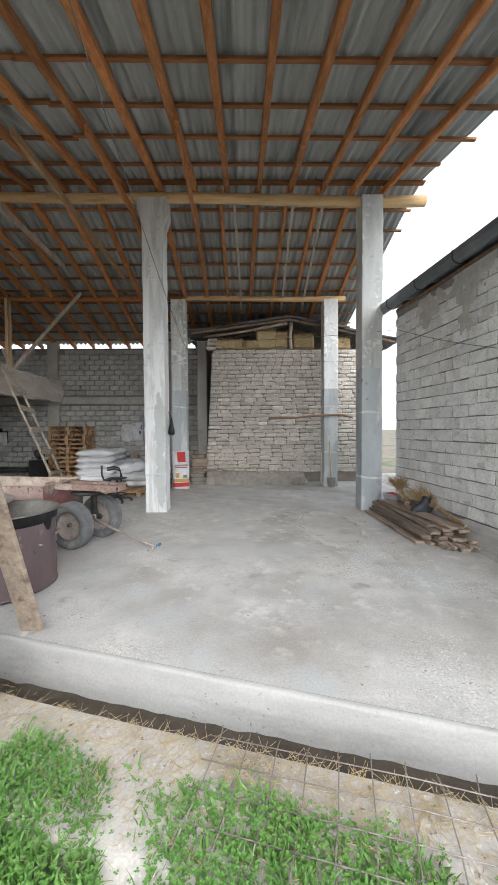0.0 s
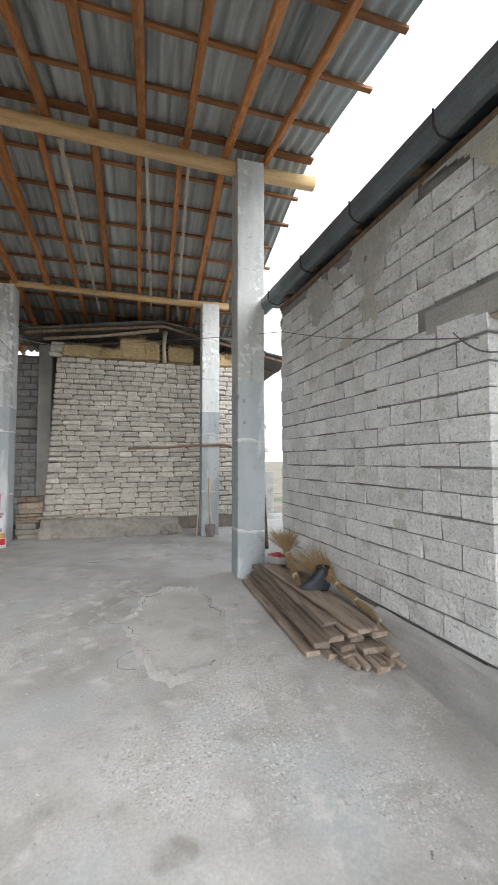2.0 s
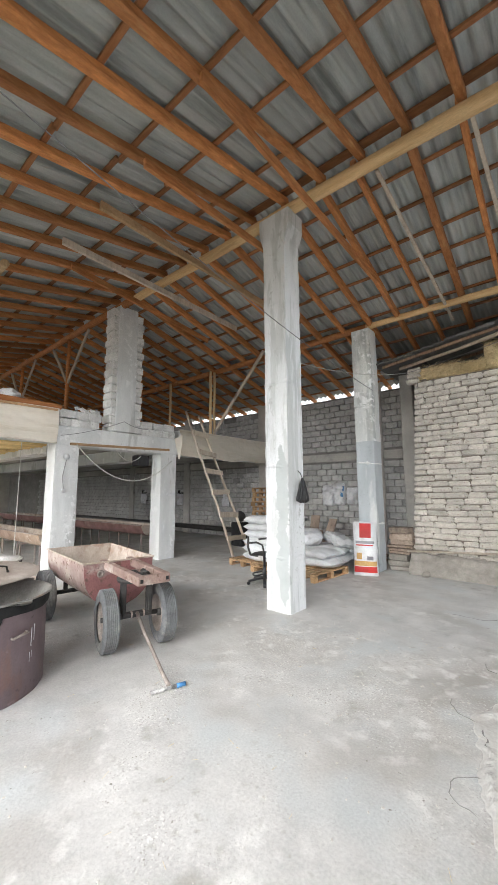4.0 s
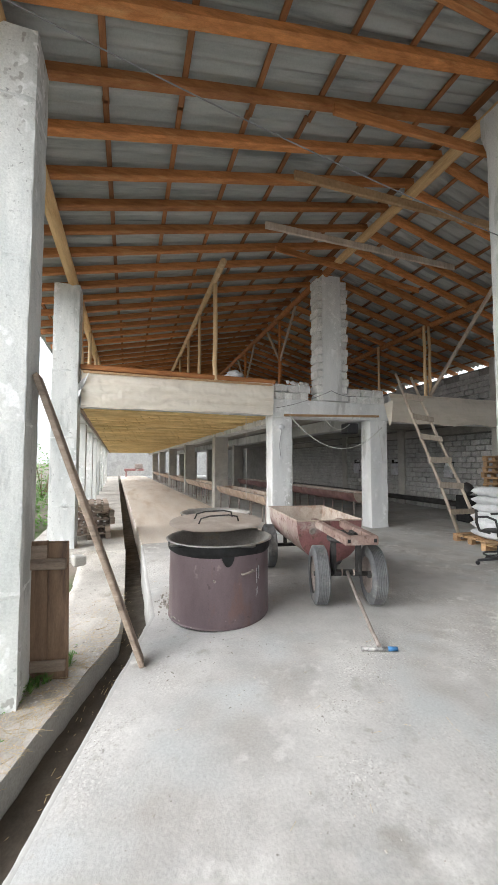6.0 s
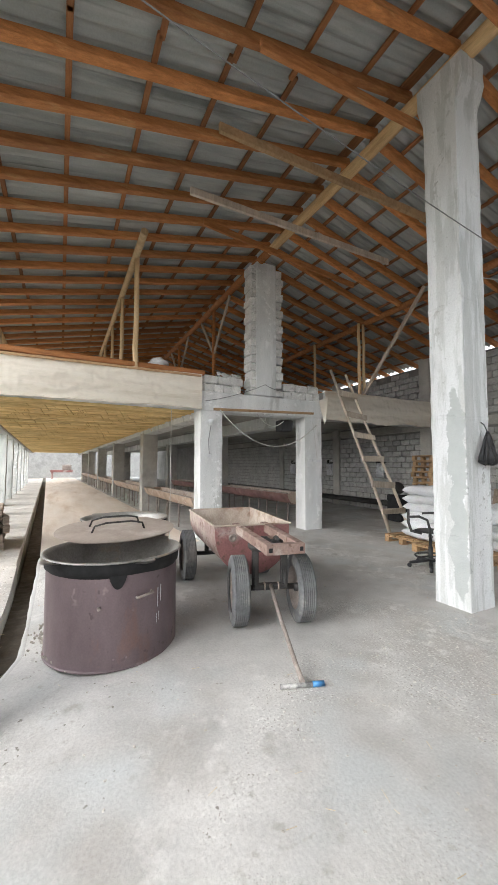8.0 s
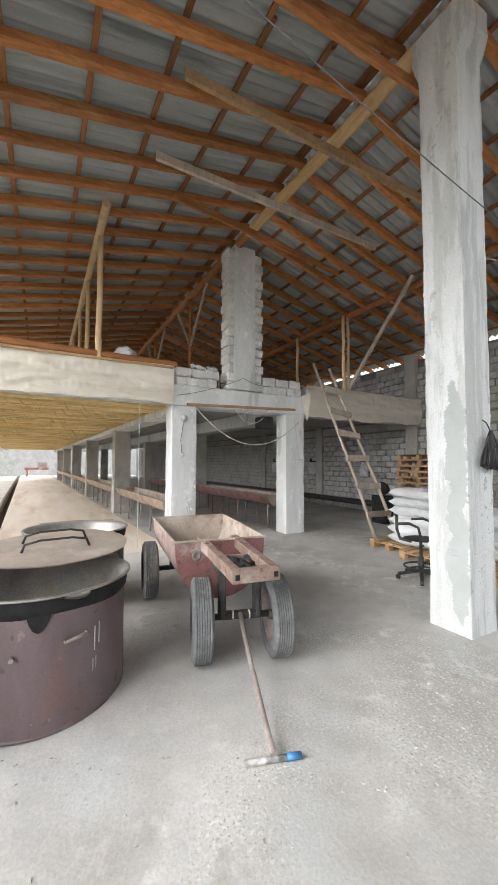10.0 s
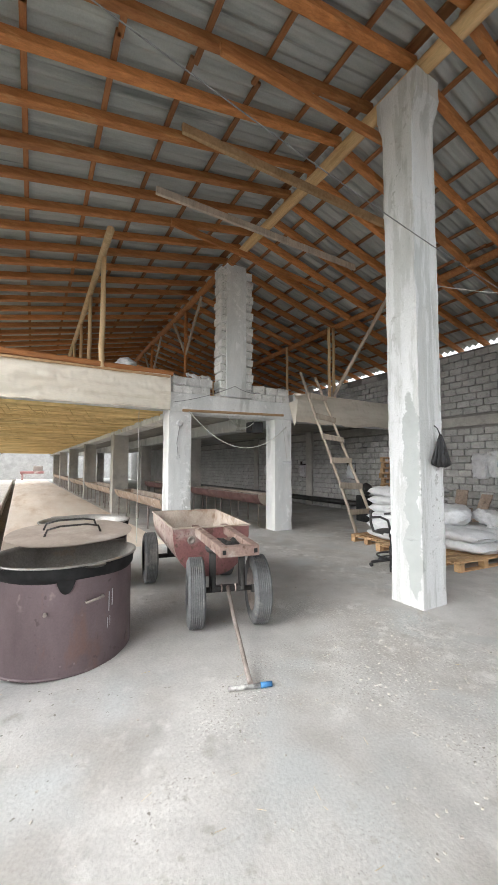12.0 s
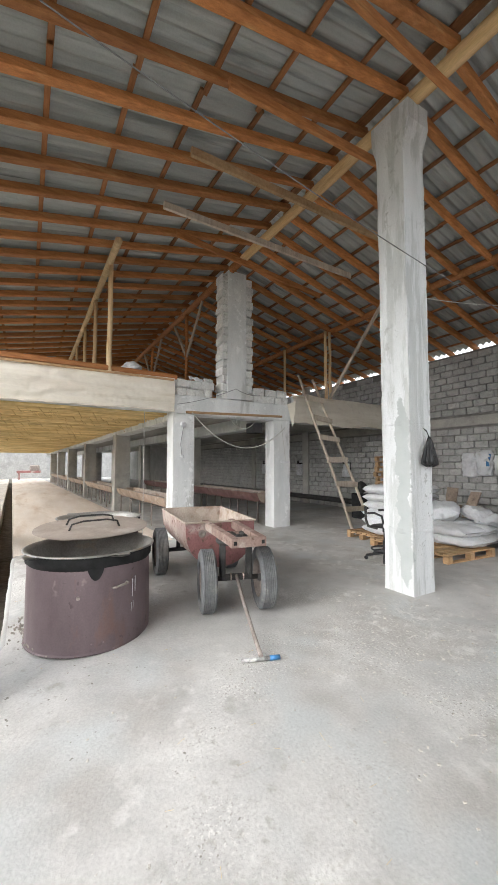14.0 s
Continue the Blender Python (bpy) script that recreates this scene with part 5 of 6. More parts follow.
g = Geo().tube([(-0.75, -5.3, GZ + 0.1), (-0.7, -5.25, 1.2), (-0.6, -5.2, 1.9)], 0.04, 8)
tagged(part("dark_pole", g, M_PANEL), "dark pole standing behind the front column", "pole")


def pallet(x, y, z, rz, mat=None, group="pallets", label="raw wooden pallet lying on the floor"):
    """A Euro-style pallet: deck boards, blocks and skids."""
    th = thing("pallet", label, "pallet", group, pose(x, y, z, 0, 0, rz))
    mm = mat or M_PALLET
    for i in range(6):
        part("deck_board", Geo().box((0, -0.35 + i * 0.14, 0.132), (1.18, 0.095, 0.022), None, 0.003, 0.002), mm, th)
    for xx in (-0.54, 0, 0.54):
        part("stringer", Geo().box((xx, 0, 0.11), (0.1, 0.8, 0.02), None, 0.003), mm, th)
        for yy in (-0.35, 0, 0.35):
            part("block", Geo().box((xx, yy, 0.06), (0.1, 0.1, 0.08), None, 0.004, 0.002), mm, th)
    for yy in (-0.35, 0, 0.35):
        part("skid", Geo().box((0, yy, 0.01), (1.18, 0.09, 0.02), None, 0.003), mm, th)
    return th


p0 = pallet(-5.95, -5.05, -0.01, 8, M_PLANK, "stacked old pallets", "weathered dark pallet in a stack on the walk")
for i in range(1, 5):
    copy_thing(p0, pose(-5.95 + random.uniform(-0.05, 0.05), -5.05 + random.uniform(-0.05, 0.05), -0.01 + 0.146 * i, 0, 0, 8 + random.uniform(-6, 6)))
g = Geo().box((-3.3, -4.95, GZ + 0.36), (0.22, 0.18, 0.14), (4, 2, 20), 0.02, 0.015)
tagged(part("concrete_lump", g, M_CONCD), "grey broken concrete lump on the ledge", "concrete lump")

# ---- ladder ----
ladder = thing("ladder", "home-made wooden ladder leaning on the loft edge", "ladder")
A0, A1 = Vector((-3.27, 2.44, 0)), Vector((-4.58, 1.97, 3.75))
B0, B1 = Vector((-3.36, 3.14, 0.0)), Vector((-4.58, 2.42, 3.69))
for a, b in ((A0, A1), (B0, B1)):
    g = Geo().tube([a, a.lerp(b, 0.3) + Vector((0.015, 0.01, 0)), a.lerp(b, 0.6) + Vector((-0.01, 0.008, 0)), b], [0.036, 0.034, 0.032, 0.03], 8, True, 0.04)
    part("rail", g, M_OLDWOOD, ladder)
for k, u in enumerate((0.135, 0.285, 0.43, 0.575, 0.705, 0.84)):
    a, b = A0.lerp(A1, u), B0.lerp(B1, u + random.uniform(-0.008, 0.008))
    d = (b - a).normalized()
    g = Geo().beam(a - d * 0.06 + Vector((0.045, 0, 0.01)), b + d * 0.06 + Vector((0.045, 0, 0.01)), 0.035, 0.12, 0.008, 0.012)
    part("rung", g, M_OLDWOOD, ladder)

# ---- office chair ----
chair = thing("office_chair", "broken black swivel chair with a ring foot and bare arms", "chair", at=pose(-1.32, 1.12, 0, 0, 0, 20))
for k in range(5):
    a = k * 2 * math.pi / 5
    g = Geo().beam((0.03 * math.cos(a), 0.03 * math.sin(a), 0.11), (0.3 * math.cos(a), 0.3 * math.sin(a), 0.07), 0.05, 0.035, 0.01)
    leg = part("leg", g, M_BLACK, chair)
    g = Geo().lathe([(0.0, -0.022), (0.026, -0.022), (0.03, -0.01), (0.03, 0.01), (0.026, 0.022), (0.0, 0.022)], 14, (0.3 * math.cos(a), 0.3 * math.sin(a), 0.032), Matrix.Rotation(a, 4, "Z") @ Matrix.Rotation(radians(90), 4, "X"))
    part("castor", g, M_BLACK, leg)
g = Geo().tube([(0, 0, 0.1), (0, 0, 0.3), (0, 0, 0.3), (0, 0, 0.48)], [0.035, 0.033, 0.022, 0.02], 12)
part("column", g, M_BLACK, chair)
g = Geo().tube([(0.21 * math.cos(a), 0.21 * math.sin(a), 0.17) for a in np.linspace(0, 2 * math.pi, 33)], 0.014, 8)
for k in range(3):
    a = k * 2.09
    g.tube([(0.02 * math.cos(a), 0.02 * math.sin(a), 0.17), (0.21 * math.cos(a), 0.21 * math.sin(a), 0.17)], 0.011, 6)
part("foot_ring", g, M_BLACK, chair)
g = Geo().sheet(lambda u, v: (math.cos(u * 6.2832) * 0.22 * min(1, v * 1.3) * (1 if v < 0.8 else 1 - (v - 0.8) * 0.6), math.sin(u * 6.2832) * 0.22 * min(1, v * 1.3) * (1 if v < 0.8 else 1 - (v - 0.8) * 0.6), 0.48 + 0.06 * v), 32, 10)
g.lathe([(0.19, 0.54), (0.1, 0.545), (0.0, 0.545)], 32)
part("seat", g, M_BLACK, chair)
for s in (-1, 1):
    g = Geo().tube([(0.08, s * 0.18, 0.48), (0.08, s * 0.27, 0.49), (0.09, s * 0.29, 0.6), (0.06, s * 0.29, 0.72), (-0.05, s * 0.29, 0.76), (-0.2, s * 0.27, 0.74)], 0.018, 8)
    part("armrest", g, M_BLACK, chair)
g = Geo().tube([(-0.12, 0, 0.48), (-0.27, 0, 0.5), (-0.31, 0, 0.62), (-0.31, 0, 0.82)], 0.022, 8)
part("back_bar", g, M_IRON, chair)

# ---- pallets and sacks ----
pa = pallet(-0.98, 2.3, 0, 86)
copy_thing(pa, pose(-1.81, 2.36, 0, 0, 0, 91))
copy_thing(pa, pose(-2.63, 2.6, 0, 0, 0, 88))


def sack(name, L, W, H, m, mat, label, category="sack", group="", seed=0.0, wrinkle=1.0):
    """A filled woven sack with soft corners and creases."""
    g = Geo()

    def skin(u, v):
        a = u * 2 * math.pi
        x = (v - 0.5) * L
        end = 1 - abs(2 * v - 1) ** 5
        w = W / 2 * (0.93 + 0.07 * end)
        h = H / 2 * max(0.06, end ** 0.55)
        c, s = math.cos(a), math.sin(a)
        c = math.copysign(abs(c) ** 0.6, c)
        s = math.copysign(abs(s) ** 0.85, s)
        k = wrinkle * (0.025 * noise.noise((x * 4 + seed, c * 2, s * 2 + seed)) + 0.016 * noise.noise((x * 14, c * 4 + seed, s * 4)))
        return (x + 0.02 * noise.noise((a, v * 3, seed)), c * (w + k), H / 2 + s * (h + k))

    g.sheet(skin, 40, 26)
    ob = part(name, g, mat)
    ob.matrix_basis = m
    return tagged(ob, label, category, group)


z = 0.145
for k in range(6):
    for j, yy in enumerate((2.35, 3.0)):
        sack("sack", 0.95, 0.58, 0.19, pose(-2.2 + random.uniform(-0.03, 0.03), yy + random.uniform(-0.03, 0.03), z + k * 0.155, 0, 0, random.uniform(-4, 4)), M_WHITE, "full white woven sack stacked on a pallet", "sack", "stacked white sacks", k * 3.1 + j)
for k in range(2):
    for j in range(3):
        sack("sack", 1.0, 0.6, 0.19, pose(-1.05 - 0.04 * k + random.uniform(-0.04, 0.04), 2.55 + j * 0.5 - k * 0.02, 0.145 + k * 0.155, 0, 0, random.uniform(-8, 8)), M_WHITE, "full white woven sack lying flat on a pallet", "sack", "lying white sacks", 40 + k * 3 + j)
sack("empty_sack", 0.85, 0.5, 0.3, pose(-1.55, 2.85, 0.45, 8, -12, 30), M_WHITE, "half-empty crumpled white sack thrown on others", "sack", "crumpled sacks", 7.7, 2.6)
sack("empty_sack", 0.7, 0.45, 0.24, pose(-0.95, 3.2, 0.47, -6, 10, -35), M_WHITE, "half-empty crumpled white sack thrown on others", "sack", "crumpled sacks", 9.3, 2.8)
sack("empty_sack", 0.6, 0.5, 0.2, pose(-1.7, 3.4, 0.3, 6, 14, 70), M_WHITE, "half-empty crumpled white sack thrown on others", "sack", "crumpled sacks", 12.3, 2.8)

# the printed feed bag
bag = thing("feed_bag", "upright white feed bag with red and ochre print by the column", "feed bag", at=pose(-0.2, 2.93, 0, -4, 0, 18) @ Matrix.Diagonal((0.86, 1.05, 1.14, 1)))


def bag_skin(u, v):
    a = u * 2 * math.pi
    z = v * 0.9
    c, s = math.cos(a), math.sin(a)
    top = max(0.05, min(1, (1 - v) * 3.2)) ** 0.6
    bot = min(1, 0.75 + v * 2)
    w = 0.265 * (0.96 + 0.06 * abs(2 * v - 1))
    d = 0.12 * top * bot
    k = 0.012 * noise.noise((c * 2, s * 2, z * 6))
    return (math.copysign(abs(c) ** 0.7, c) * (w + k), math.copysign(abs(s) ** 0.8, s) * (d + k), z)


part("bag", Geo().sheet(bag_skin, 48, 30), M_WHITE, bag)


def print_patch(u0, u1, v0, v1, name, mat, label=""):
    def fn(u, v):
        x, y, z = bag_skin(0.75 + (u0 + (u1 - u0) * u) * 0.25, v0 + (v1 - v0) * v)
        return (x, y - 0.004, z)
    return part(name, Geo().sheet(fn, 12, 6), mat, bag, label)


print_patch(-0.8, 0.75, 0.06, 0.17, "print_band", M_RED, "red printed band")
print_patch(-0.8, 0.75, 0.18, 0.27, "print_band", M_GOLD, "ochre printed picture")
print_patch(-0.2, 0.26, 0.70, 0.97, "print_block", M_RED, "red printed crest")
print_patch(-0.5, 0.5, 0.59, 0.64, "print_bar", M_GREYPRINT, "unreadable grey lettering")
print_patch(-0.45, 0.4, 0.55, 0.575, "print_bar", M_RED, "unreadable red lettering")
print_patch(-0.4, -0.1, 0.3, 0.42, "print_picture", M_GOLD, "ochre printed picture")
print_patch(0.05, 0.4, 0.29, 0.36, "print_picture", M_GREYPRINT, "grey printed picture")

# stacked pallets and boards by the rear wall
p1 = pallet(-4.15, 5.25, 0.0, 2, None, "pallets by the rear wall", "raw wooden pallet in a tall stack by the rear wall")
for i in range(1, 12):
    copy_thing(p1, pose(-4.15 + random.uniform(-0.03, 0.03), 5.25 + random.uniform(-0.03, 0.03), 0.146 * i, 0, 0, 2 + random.uniform(-1.5, 1.5)))
for i, (x, y, z, rx, rz, L) in enumerate(((-2.35, 4.7, 0.28, 35, 20, 0.9), (-2.1, 4.9, 0.44, 60, -10, 1.0), (-1.7, 4.6, 0.2, 20, 40, 1.1), (-1.0, 4.7, 0.11, 8, 75, 1.3), (-0.8, 4.9, 0.13, 10, 100, 1.2), (-2.6, 5.0, 0.48, 70, 5, 1.0))):
    g = Geo().box((0, 0, 0), (0.26, L, 0.035), None, 0.006, 0.006)
    ob = tagged(part("board", g, M_PLANK), "broken brown board leaning in the corner clutter", "board", "clutter boards")
    ob.matrix_basis = pose(x, y, z, rx, 0, rz)
for i, (x, z, w, h, mat) in enumerate(((-2.5, 1.5, 0.36, 0.6, M_WHITE), (-2.15, 1.55, 0.34, 0.62, M_WHITE), (-1.75, 1.5, 0.3, 0.45, M_WHITE))):
    sack("hanging_sack", h, w, 0.14, pose(x, 5.66, z, 0, 0, 90) @ pose(0, 0, 0, 0, 90, 0), mat, "limp white sack hung on the rear wall over a hole", "sack", "sacks on the wall", 20 + i, 2.2)
g = Geo().box((-2.03, 5.68, 1.62), (0.09, 0.03, 0.3), (0, 6, 0), 0.004)
tagged(part("blue_strip", g, M_BLUE), "blue printed strip of a sack on the wall", "plastic strip")
for i, x in enumerate((-4.9, -6.8, -9.4, -12.0)):
    hole = thing("wall_hole", "small vent hole in the rear wall, its dark painted black, stuffed with a sack", "vent hole", "vent holes", pose(x, 5.84, 1.45), "structure")
    # solid black box stands in for the shade inside the hole
    part("frame", Geo().box((0, 0, 0), (0.42, 0.06, 0.5), None, 0.01, 0.01), M_SOOTSHADE, hole)
    sack("stuffed_sack", 0.45, 0.3, 0.12, pose(x + 0.04, 5.69, 1.32, 0, 0, 90) @ pose(0, 0, 0, 0, 90, 0), M_WHITE, "pale sack stuffed into a vent hole", "sack", "stuffed sacks", 60 + i, 2.4)
    # white strip stands in for daylight through a chink
    part("gap", Geo().box((0.06, -0.035, 0.22), (0.12, 0.01, 0.025), None, 0.002), M_WHITE, hole, "white strip in place of a chink of daylight")

# black bag on the tall column
g = Geo()


def bagfold(u, v):
    a = u * 2 * math.pi
    r = 0.02 + 0.115 * v ** 0.8 if v < 0.93 else 0.127 - (v - 0.93) * 1.0
    k = 1 + 0.16 * math.cos(a * 9 + 1.2) * min(1, v * 2) + 0.1 * noise.noise((math.cos(a) * 2, math.sin(a) * 2, v * 3))
    return (0.065 + math.cos(a) * r * 0.42 * k, 0.27 + math.sin(a) * r * k, 1.84 - v * 0.33 - (0.03 * abs(math.sin(a * 4)) if v > 0.9 else 0))


g.sheet(bagfold, 72, 24)
hang = thing("black_bag", "black plastic bag hanging from the column", "plastic bag")
part("bag", g, M_BLACKBAG, hang)
g = Geo().tube([(0.005, 0.25, 1.94), (0.035, 0.26, 1.91), (0.062, 0.27, 1.83)], 0.006, 6)
part("loop", g, M_BLACKBAG, hang)

# ---- boards and small things by the house wall ----
for k, count in enumerate((5, 4, 4, 3, 3)):
    for j in range(count):
        xa = 3.87 + 0.045 * k + 0.145 * j + random.uniform(-0.02, 0.02)
        yb = -2.2 - 0.07 * j - random.uniform(-0.06, 0.14)
        z = 0.025 + 0.053 * k
        g = Geo().beam((xa, -0.1 - random.uniform(0, 0.2), z), (xa + random.uniform(-0.05, 0.05), yb, z + random.uniform(-0.004, 0.004)), random.uniform(0.12, 0.142), 0.046, 0.008, 0.009)
        tagged(part("plank", g, M_PLANK), "weathered brown plank in a pile by the house wall", "plank", "pile of planks")
for a, b, w in (((4.08, -0.5, 0.282), (4.24, -2.46, 0.285), 0.19), ((4.38, -0.6, 0.2), (4.46, -2.5, 0.07), 0.12), ((4.34, -1.0, 0.26), (4.42, -2.55, 0.12), 0.1), ((4.3, -1.2, 0.22), (4.48, -2.6, 0.05), 0.11)):
    g = Geo().beam(a, b, w, 0.04, 0.008, 0.009)
    tagged(part("plank", g, M_PLANK), "loose weathered plank on top of the pile", "plank", "pile of planks")
for i in range(6):
    g = Geo().beam((4.06 + i * 0.07, -2.1 - 0.02 * i, 0.15 - 0.01 * i), (4.12 + i * 0.07, -2.5 - 0.03 * (i % 3), 0.04), 0.05, 0.045, 0.006, 0.006)
    tagged(part("offcut", g, M_PLANK), "short broken offcut at the end of the plank pile", "offcut", "offcuts")


def broom(a, b, spread, L, label):
    """A besom: bound stems that fan out into twigs."""
    a, b = Vector(a), Vector(b)
    th = thing("broom", label, "broom", "besoms")
    d = (b - a).normalized()
    up = Vector((0, 0, 1))
    side = d.cross(up).normalized()
    nrm = side.cross(d)
    g = Geo()
    for i in range(26):
        o = side * random.gauss(0, 0.014) + nrm * random.gauss(0, 0.012)
        g.tube([a + o, b + o * 1.2], 0.004, 4, False)
    tagged(part("stem_bundle", g, M_TWIG, th), kind="stuff")
    g = Geo()
    for i in range(330):
        o = side * random.gauss(0, 0.015) + nrm * random.gauss(0, 0.012)
        q = random.uniform(0.55, 1.0)
        s = side * random.gauss(0, spread) + nrm * abs(random.gauss(0, spread * 0.5))
        mid = b + o + d * L * 0.4 * q + s * 0.3
        g.tube([b + o, mid, b + o + d * L * q + s], [0.0028, 0.0022, 0.0014], 3, False)
    tagged(part("twig_fan", g, M_TWIG, th), kind="stuff")
    for u in (0.25, 0.6, 0.92):
        p = a.lerp(b, u)
        part("binding", Geo().tube([p - d * 0.008, p + d * 0.008], 0.034, 10), M_OLDWOOD, th)
    return th


broom((4.1, -1.38, 0.32), (4.2, -0.8, 0.52), 0.12, 0.42, "straw besom lying on the plank pile")
broom((4.5, -2.5, 0.2), (4.38, -1.6, 0.4), 0.17, 0.55, "long twig besom leaning along the house wall")
boot = thing("boot", "dark navy rubber ankle boot on the planks", "boot", at=pose(4.27, -1.5, 0.29, 0, 0, 170) @ Matrix.Scale(1.15, 4))
g = Geo()


def upper(u, v):
    a = u * 2 * math.pi
    c, s = math.cos(a), math.sin(a)
    if v < 0.5:
        k = v / 0.5
        return (0.03 + c * (0.135 - 0.045 * k ** 2) + 0.0 * k - 0.035 * k, s * (0.048 + 0.004 * k), 0.02 + 0.075 * k + 0.012 * noise.noise((c * 3, s * 3, k * 3)))
    k = (v - 0.5) / 0.5
    return (-0.005 - 0.04 * k + c * (0.09 - 0.035 * min(1, k * 1.6)), s * (0.052 - 0.004 * k), 0.095 + 0.1 * k)


g.sheet(upper, 32, 20)
part("upper", g, M_BOOT, boot)
g = Geo().sheet(lambda u, v: (0.03 + math.cos(u * 6.2832) * 0.142 * (1 if v > 0.3 else v / 0.3), math.sin(u * 6.2832) * 0.052 * (1 if v > 0.3 else v / 0.3), 0.0 if v < 0.5 else 0.03), 32, 4)
part("sole", g, M_BLACK, boot)
g = Geo().lathe([(0.057, 0.185), (0.062, 0.19), (0.06, 0.205), (0.05, 0.2), (0.046, 0.12)], 24, (-0.043, 0, 0))
part("cuff", g, M_BLACK, boot)
tubb = thing("tub", "small dented metal tub with a red cloth on the planks", "tub", at=pose(4.22, -0.4, 0.285, 0, 4, 0))
part("bowl", Geo().lathe([(0.0, 0.0), (0.13, 0.0), (0.15, 0.02), (0.175, 0.1), (0.185, 0.105), (0.18, 0.11), (0.165, 0.1), (0.14, 0.03), (0.0, 0.02)], 32), M_WHITE, tubb, "pale enamel bowl")
part("cloth", Geo().sheet(lambda u, v: (math.cos(u * 6.2832) * 0.14 * v, math.sin(u * 6.2832) * 0.14 * v, 0.13 - 0.04 * v + 0.025 * noise.noise((math.cos(u * 6.28) * v * 4, math.sin(u * 6.28) * v * 4, 0))), 32, 10), M_RED, tubb, "crumpled red cloth")

# ---- troughs in the hall ----


def trough(x, y, L, rz, label, mat):
    """A half-round sheet trough on iron legs."""
    th = thing("feed_trough", label, "trough", "feed troughs", pose(x, y, 0, 0, 0, rz))
    g = Geo()
    g.sheet(lambda u, v: ((v - 0.5) * L, 0.27 * math.sin((u - 0.5) * math.pi), 0.78 - 0.27 * math.cos((u - 0.5) * math.pi) + 0.008 * noise.noise((v * L * 2, u * 3, x))), 16, 8)
    part("outer_shell", g, mat, th, "rusty outer sheet")
    g = Geo().sheet(lambda u, v: ((v - 0.5) * L, 0.26 * math.sin((u - 0.5) * math.pi), 0.782 - 0.255 * math.cos((u - 0.5) * math.pi)), 16, 8)
    for s in (-1, 1):
        ring = [(s * L / 2, 0.27 * math.sin((i / 16 - 0.5) * math.pi), 0.78 - 0.27 * math.cos((i / 16 - 0.5) * math.pi)) for i in range(17)]
        g.add(ring, [tuple(range(17))])
    part("lining", g, M_TRAYIN, th, "dusty cream inner sheet")
    for s in (-1, 1):
        part("rim", Geo().tube([(-L / 2, s * 0.27, 0.785), (L / 2, s * 0.27, 0.785)], 0.014, 8), M_RUST, th)
    k = int(L / 0.9)
    for i in range(k + 1):
        xx = (i / k - 0.5) * (L - 0.3)
        for s in (-1, 1):
            part("leg", Geo().tube([(xx, s * 0.16, 0.0), (xx, s * 0.16, 0.55)], 0.02, 8), M_RUST, th)
        part("cross_bar", Geo().tube([(xx, -0.17, 0.5), (xx, 0.17, 0.5)], 0.016, 6), M_RUST, th)
    return th


along_hall(trough(-7.5, -0.93, 4.4, 0, "rusty brown feed trough on iron legs beside a short column", M_TROUGH))
ta = along_hall(trough(-13.1, -0.95, 5.3, 0, "long rusty brown feed trough on iron legs in the hall", M_TROUGH))
for i in range(1, 4):
    copy_thing(ta, HALL @ pose(-13.1 - 6.0 * i, -0.95, 0))
tb = along_hall(trough(-7.6, 1.6, 4.4, 0, "dark red feed trough on legs behind the short columns", M_TROUGHR))
copy_thing(tb, HALL @ pose(-13.1, 1.6, 0))
g = Geo().tube([(-4.4, 5.55, 0.28), (-9, 5.5, 0.3), (-22, 5.5, 0.3)], 0.09, 10)
tagged(part("pipe", g, M_IRON), "dark pipe lying along the foot of the rear wall", "pipe", kind="structure")
motor = thing("motor", "dark dusty motor with a fan cover by the rear wall", "motor", at=pose(-4.75, 4.3, 0))
part("stand", Geo().box((0, 0, 0.35), (0.4, 0.35, 0.7), None, 0.03, 0.03), M_SOOTSHADE, motor)
part("fan_cover", Geo().lathe([(0.0, 0.05), (0.13, 0.05), (0.16, 0.02), (0.16, -0.1), (0.0, -0.12)], 24, (0.05, 0, 0.9), Matrix.Rotation(radians(60), 4, "Y")), M_IRON, motor)
machine = thing("farm_machine", "far red farm implement standing beyond the hall", "farm machine", at=pose(-43, -3.6, 0))
part("frame", Geo().box((0, 0, 0.8), (1.2, 2.2, 0.25), None, 0.04).box((0, -0.9, 0.4), (0.8, 0.2, 0.8), None, 0.03), M_TRAYRED, machine)
part("hopper", Geo().box((0, 0.5, 1.2), (0.9, 0.9, 0.6), None, 0.08), M_RUST, machine)

# ---- cables and fittings ----


def cable(pts, r, label, mat=None, sag=0.0, n=24):
    """A hanging cable through points, with sag in every span."""
    g = Geo()
    out = []
    for a, b in zip(pts, pts[1:]):
        a, b = Vector(a), Vector(b)
        for i in range(n):
            u = i / n
            out.append(a.lerp(b, u) - Vector((0, 0, 4 * sag * u * (1 - u))))
    out.append(Vector(pts[-1]))
    return tagged(part("cable", g.tube(out, r, 6), mat or M_CABLE), label, "cable", "cables")


cable([(0.42, -6.2, 4.76), (-0.045, 3.3, 3.77)], 0.0055, "thin grey cable slung through the barn", None, 0.216)
cable([(-0.41, 0.1, 3.78), (0.5, 3.95, 4.2)], 0.006, "thin pale cable from the column to the mud roof", M_PALECABLE, 0.16)
cable([(0.5, 3.95, 4.2), (4.35, -0.3, 3.4), (4.6, -3.2, 2.4)], 0.005, "thin dark cable slung to the house", None, 0.05)
cable([(4.6, -3.0, 2.5), (4.62, -3.3, 2.28), (4.7, -4.4, 2.15)], 0.005, "black cable looped under the lintel", None, 0.04)
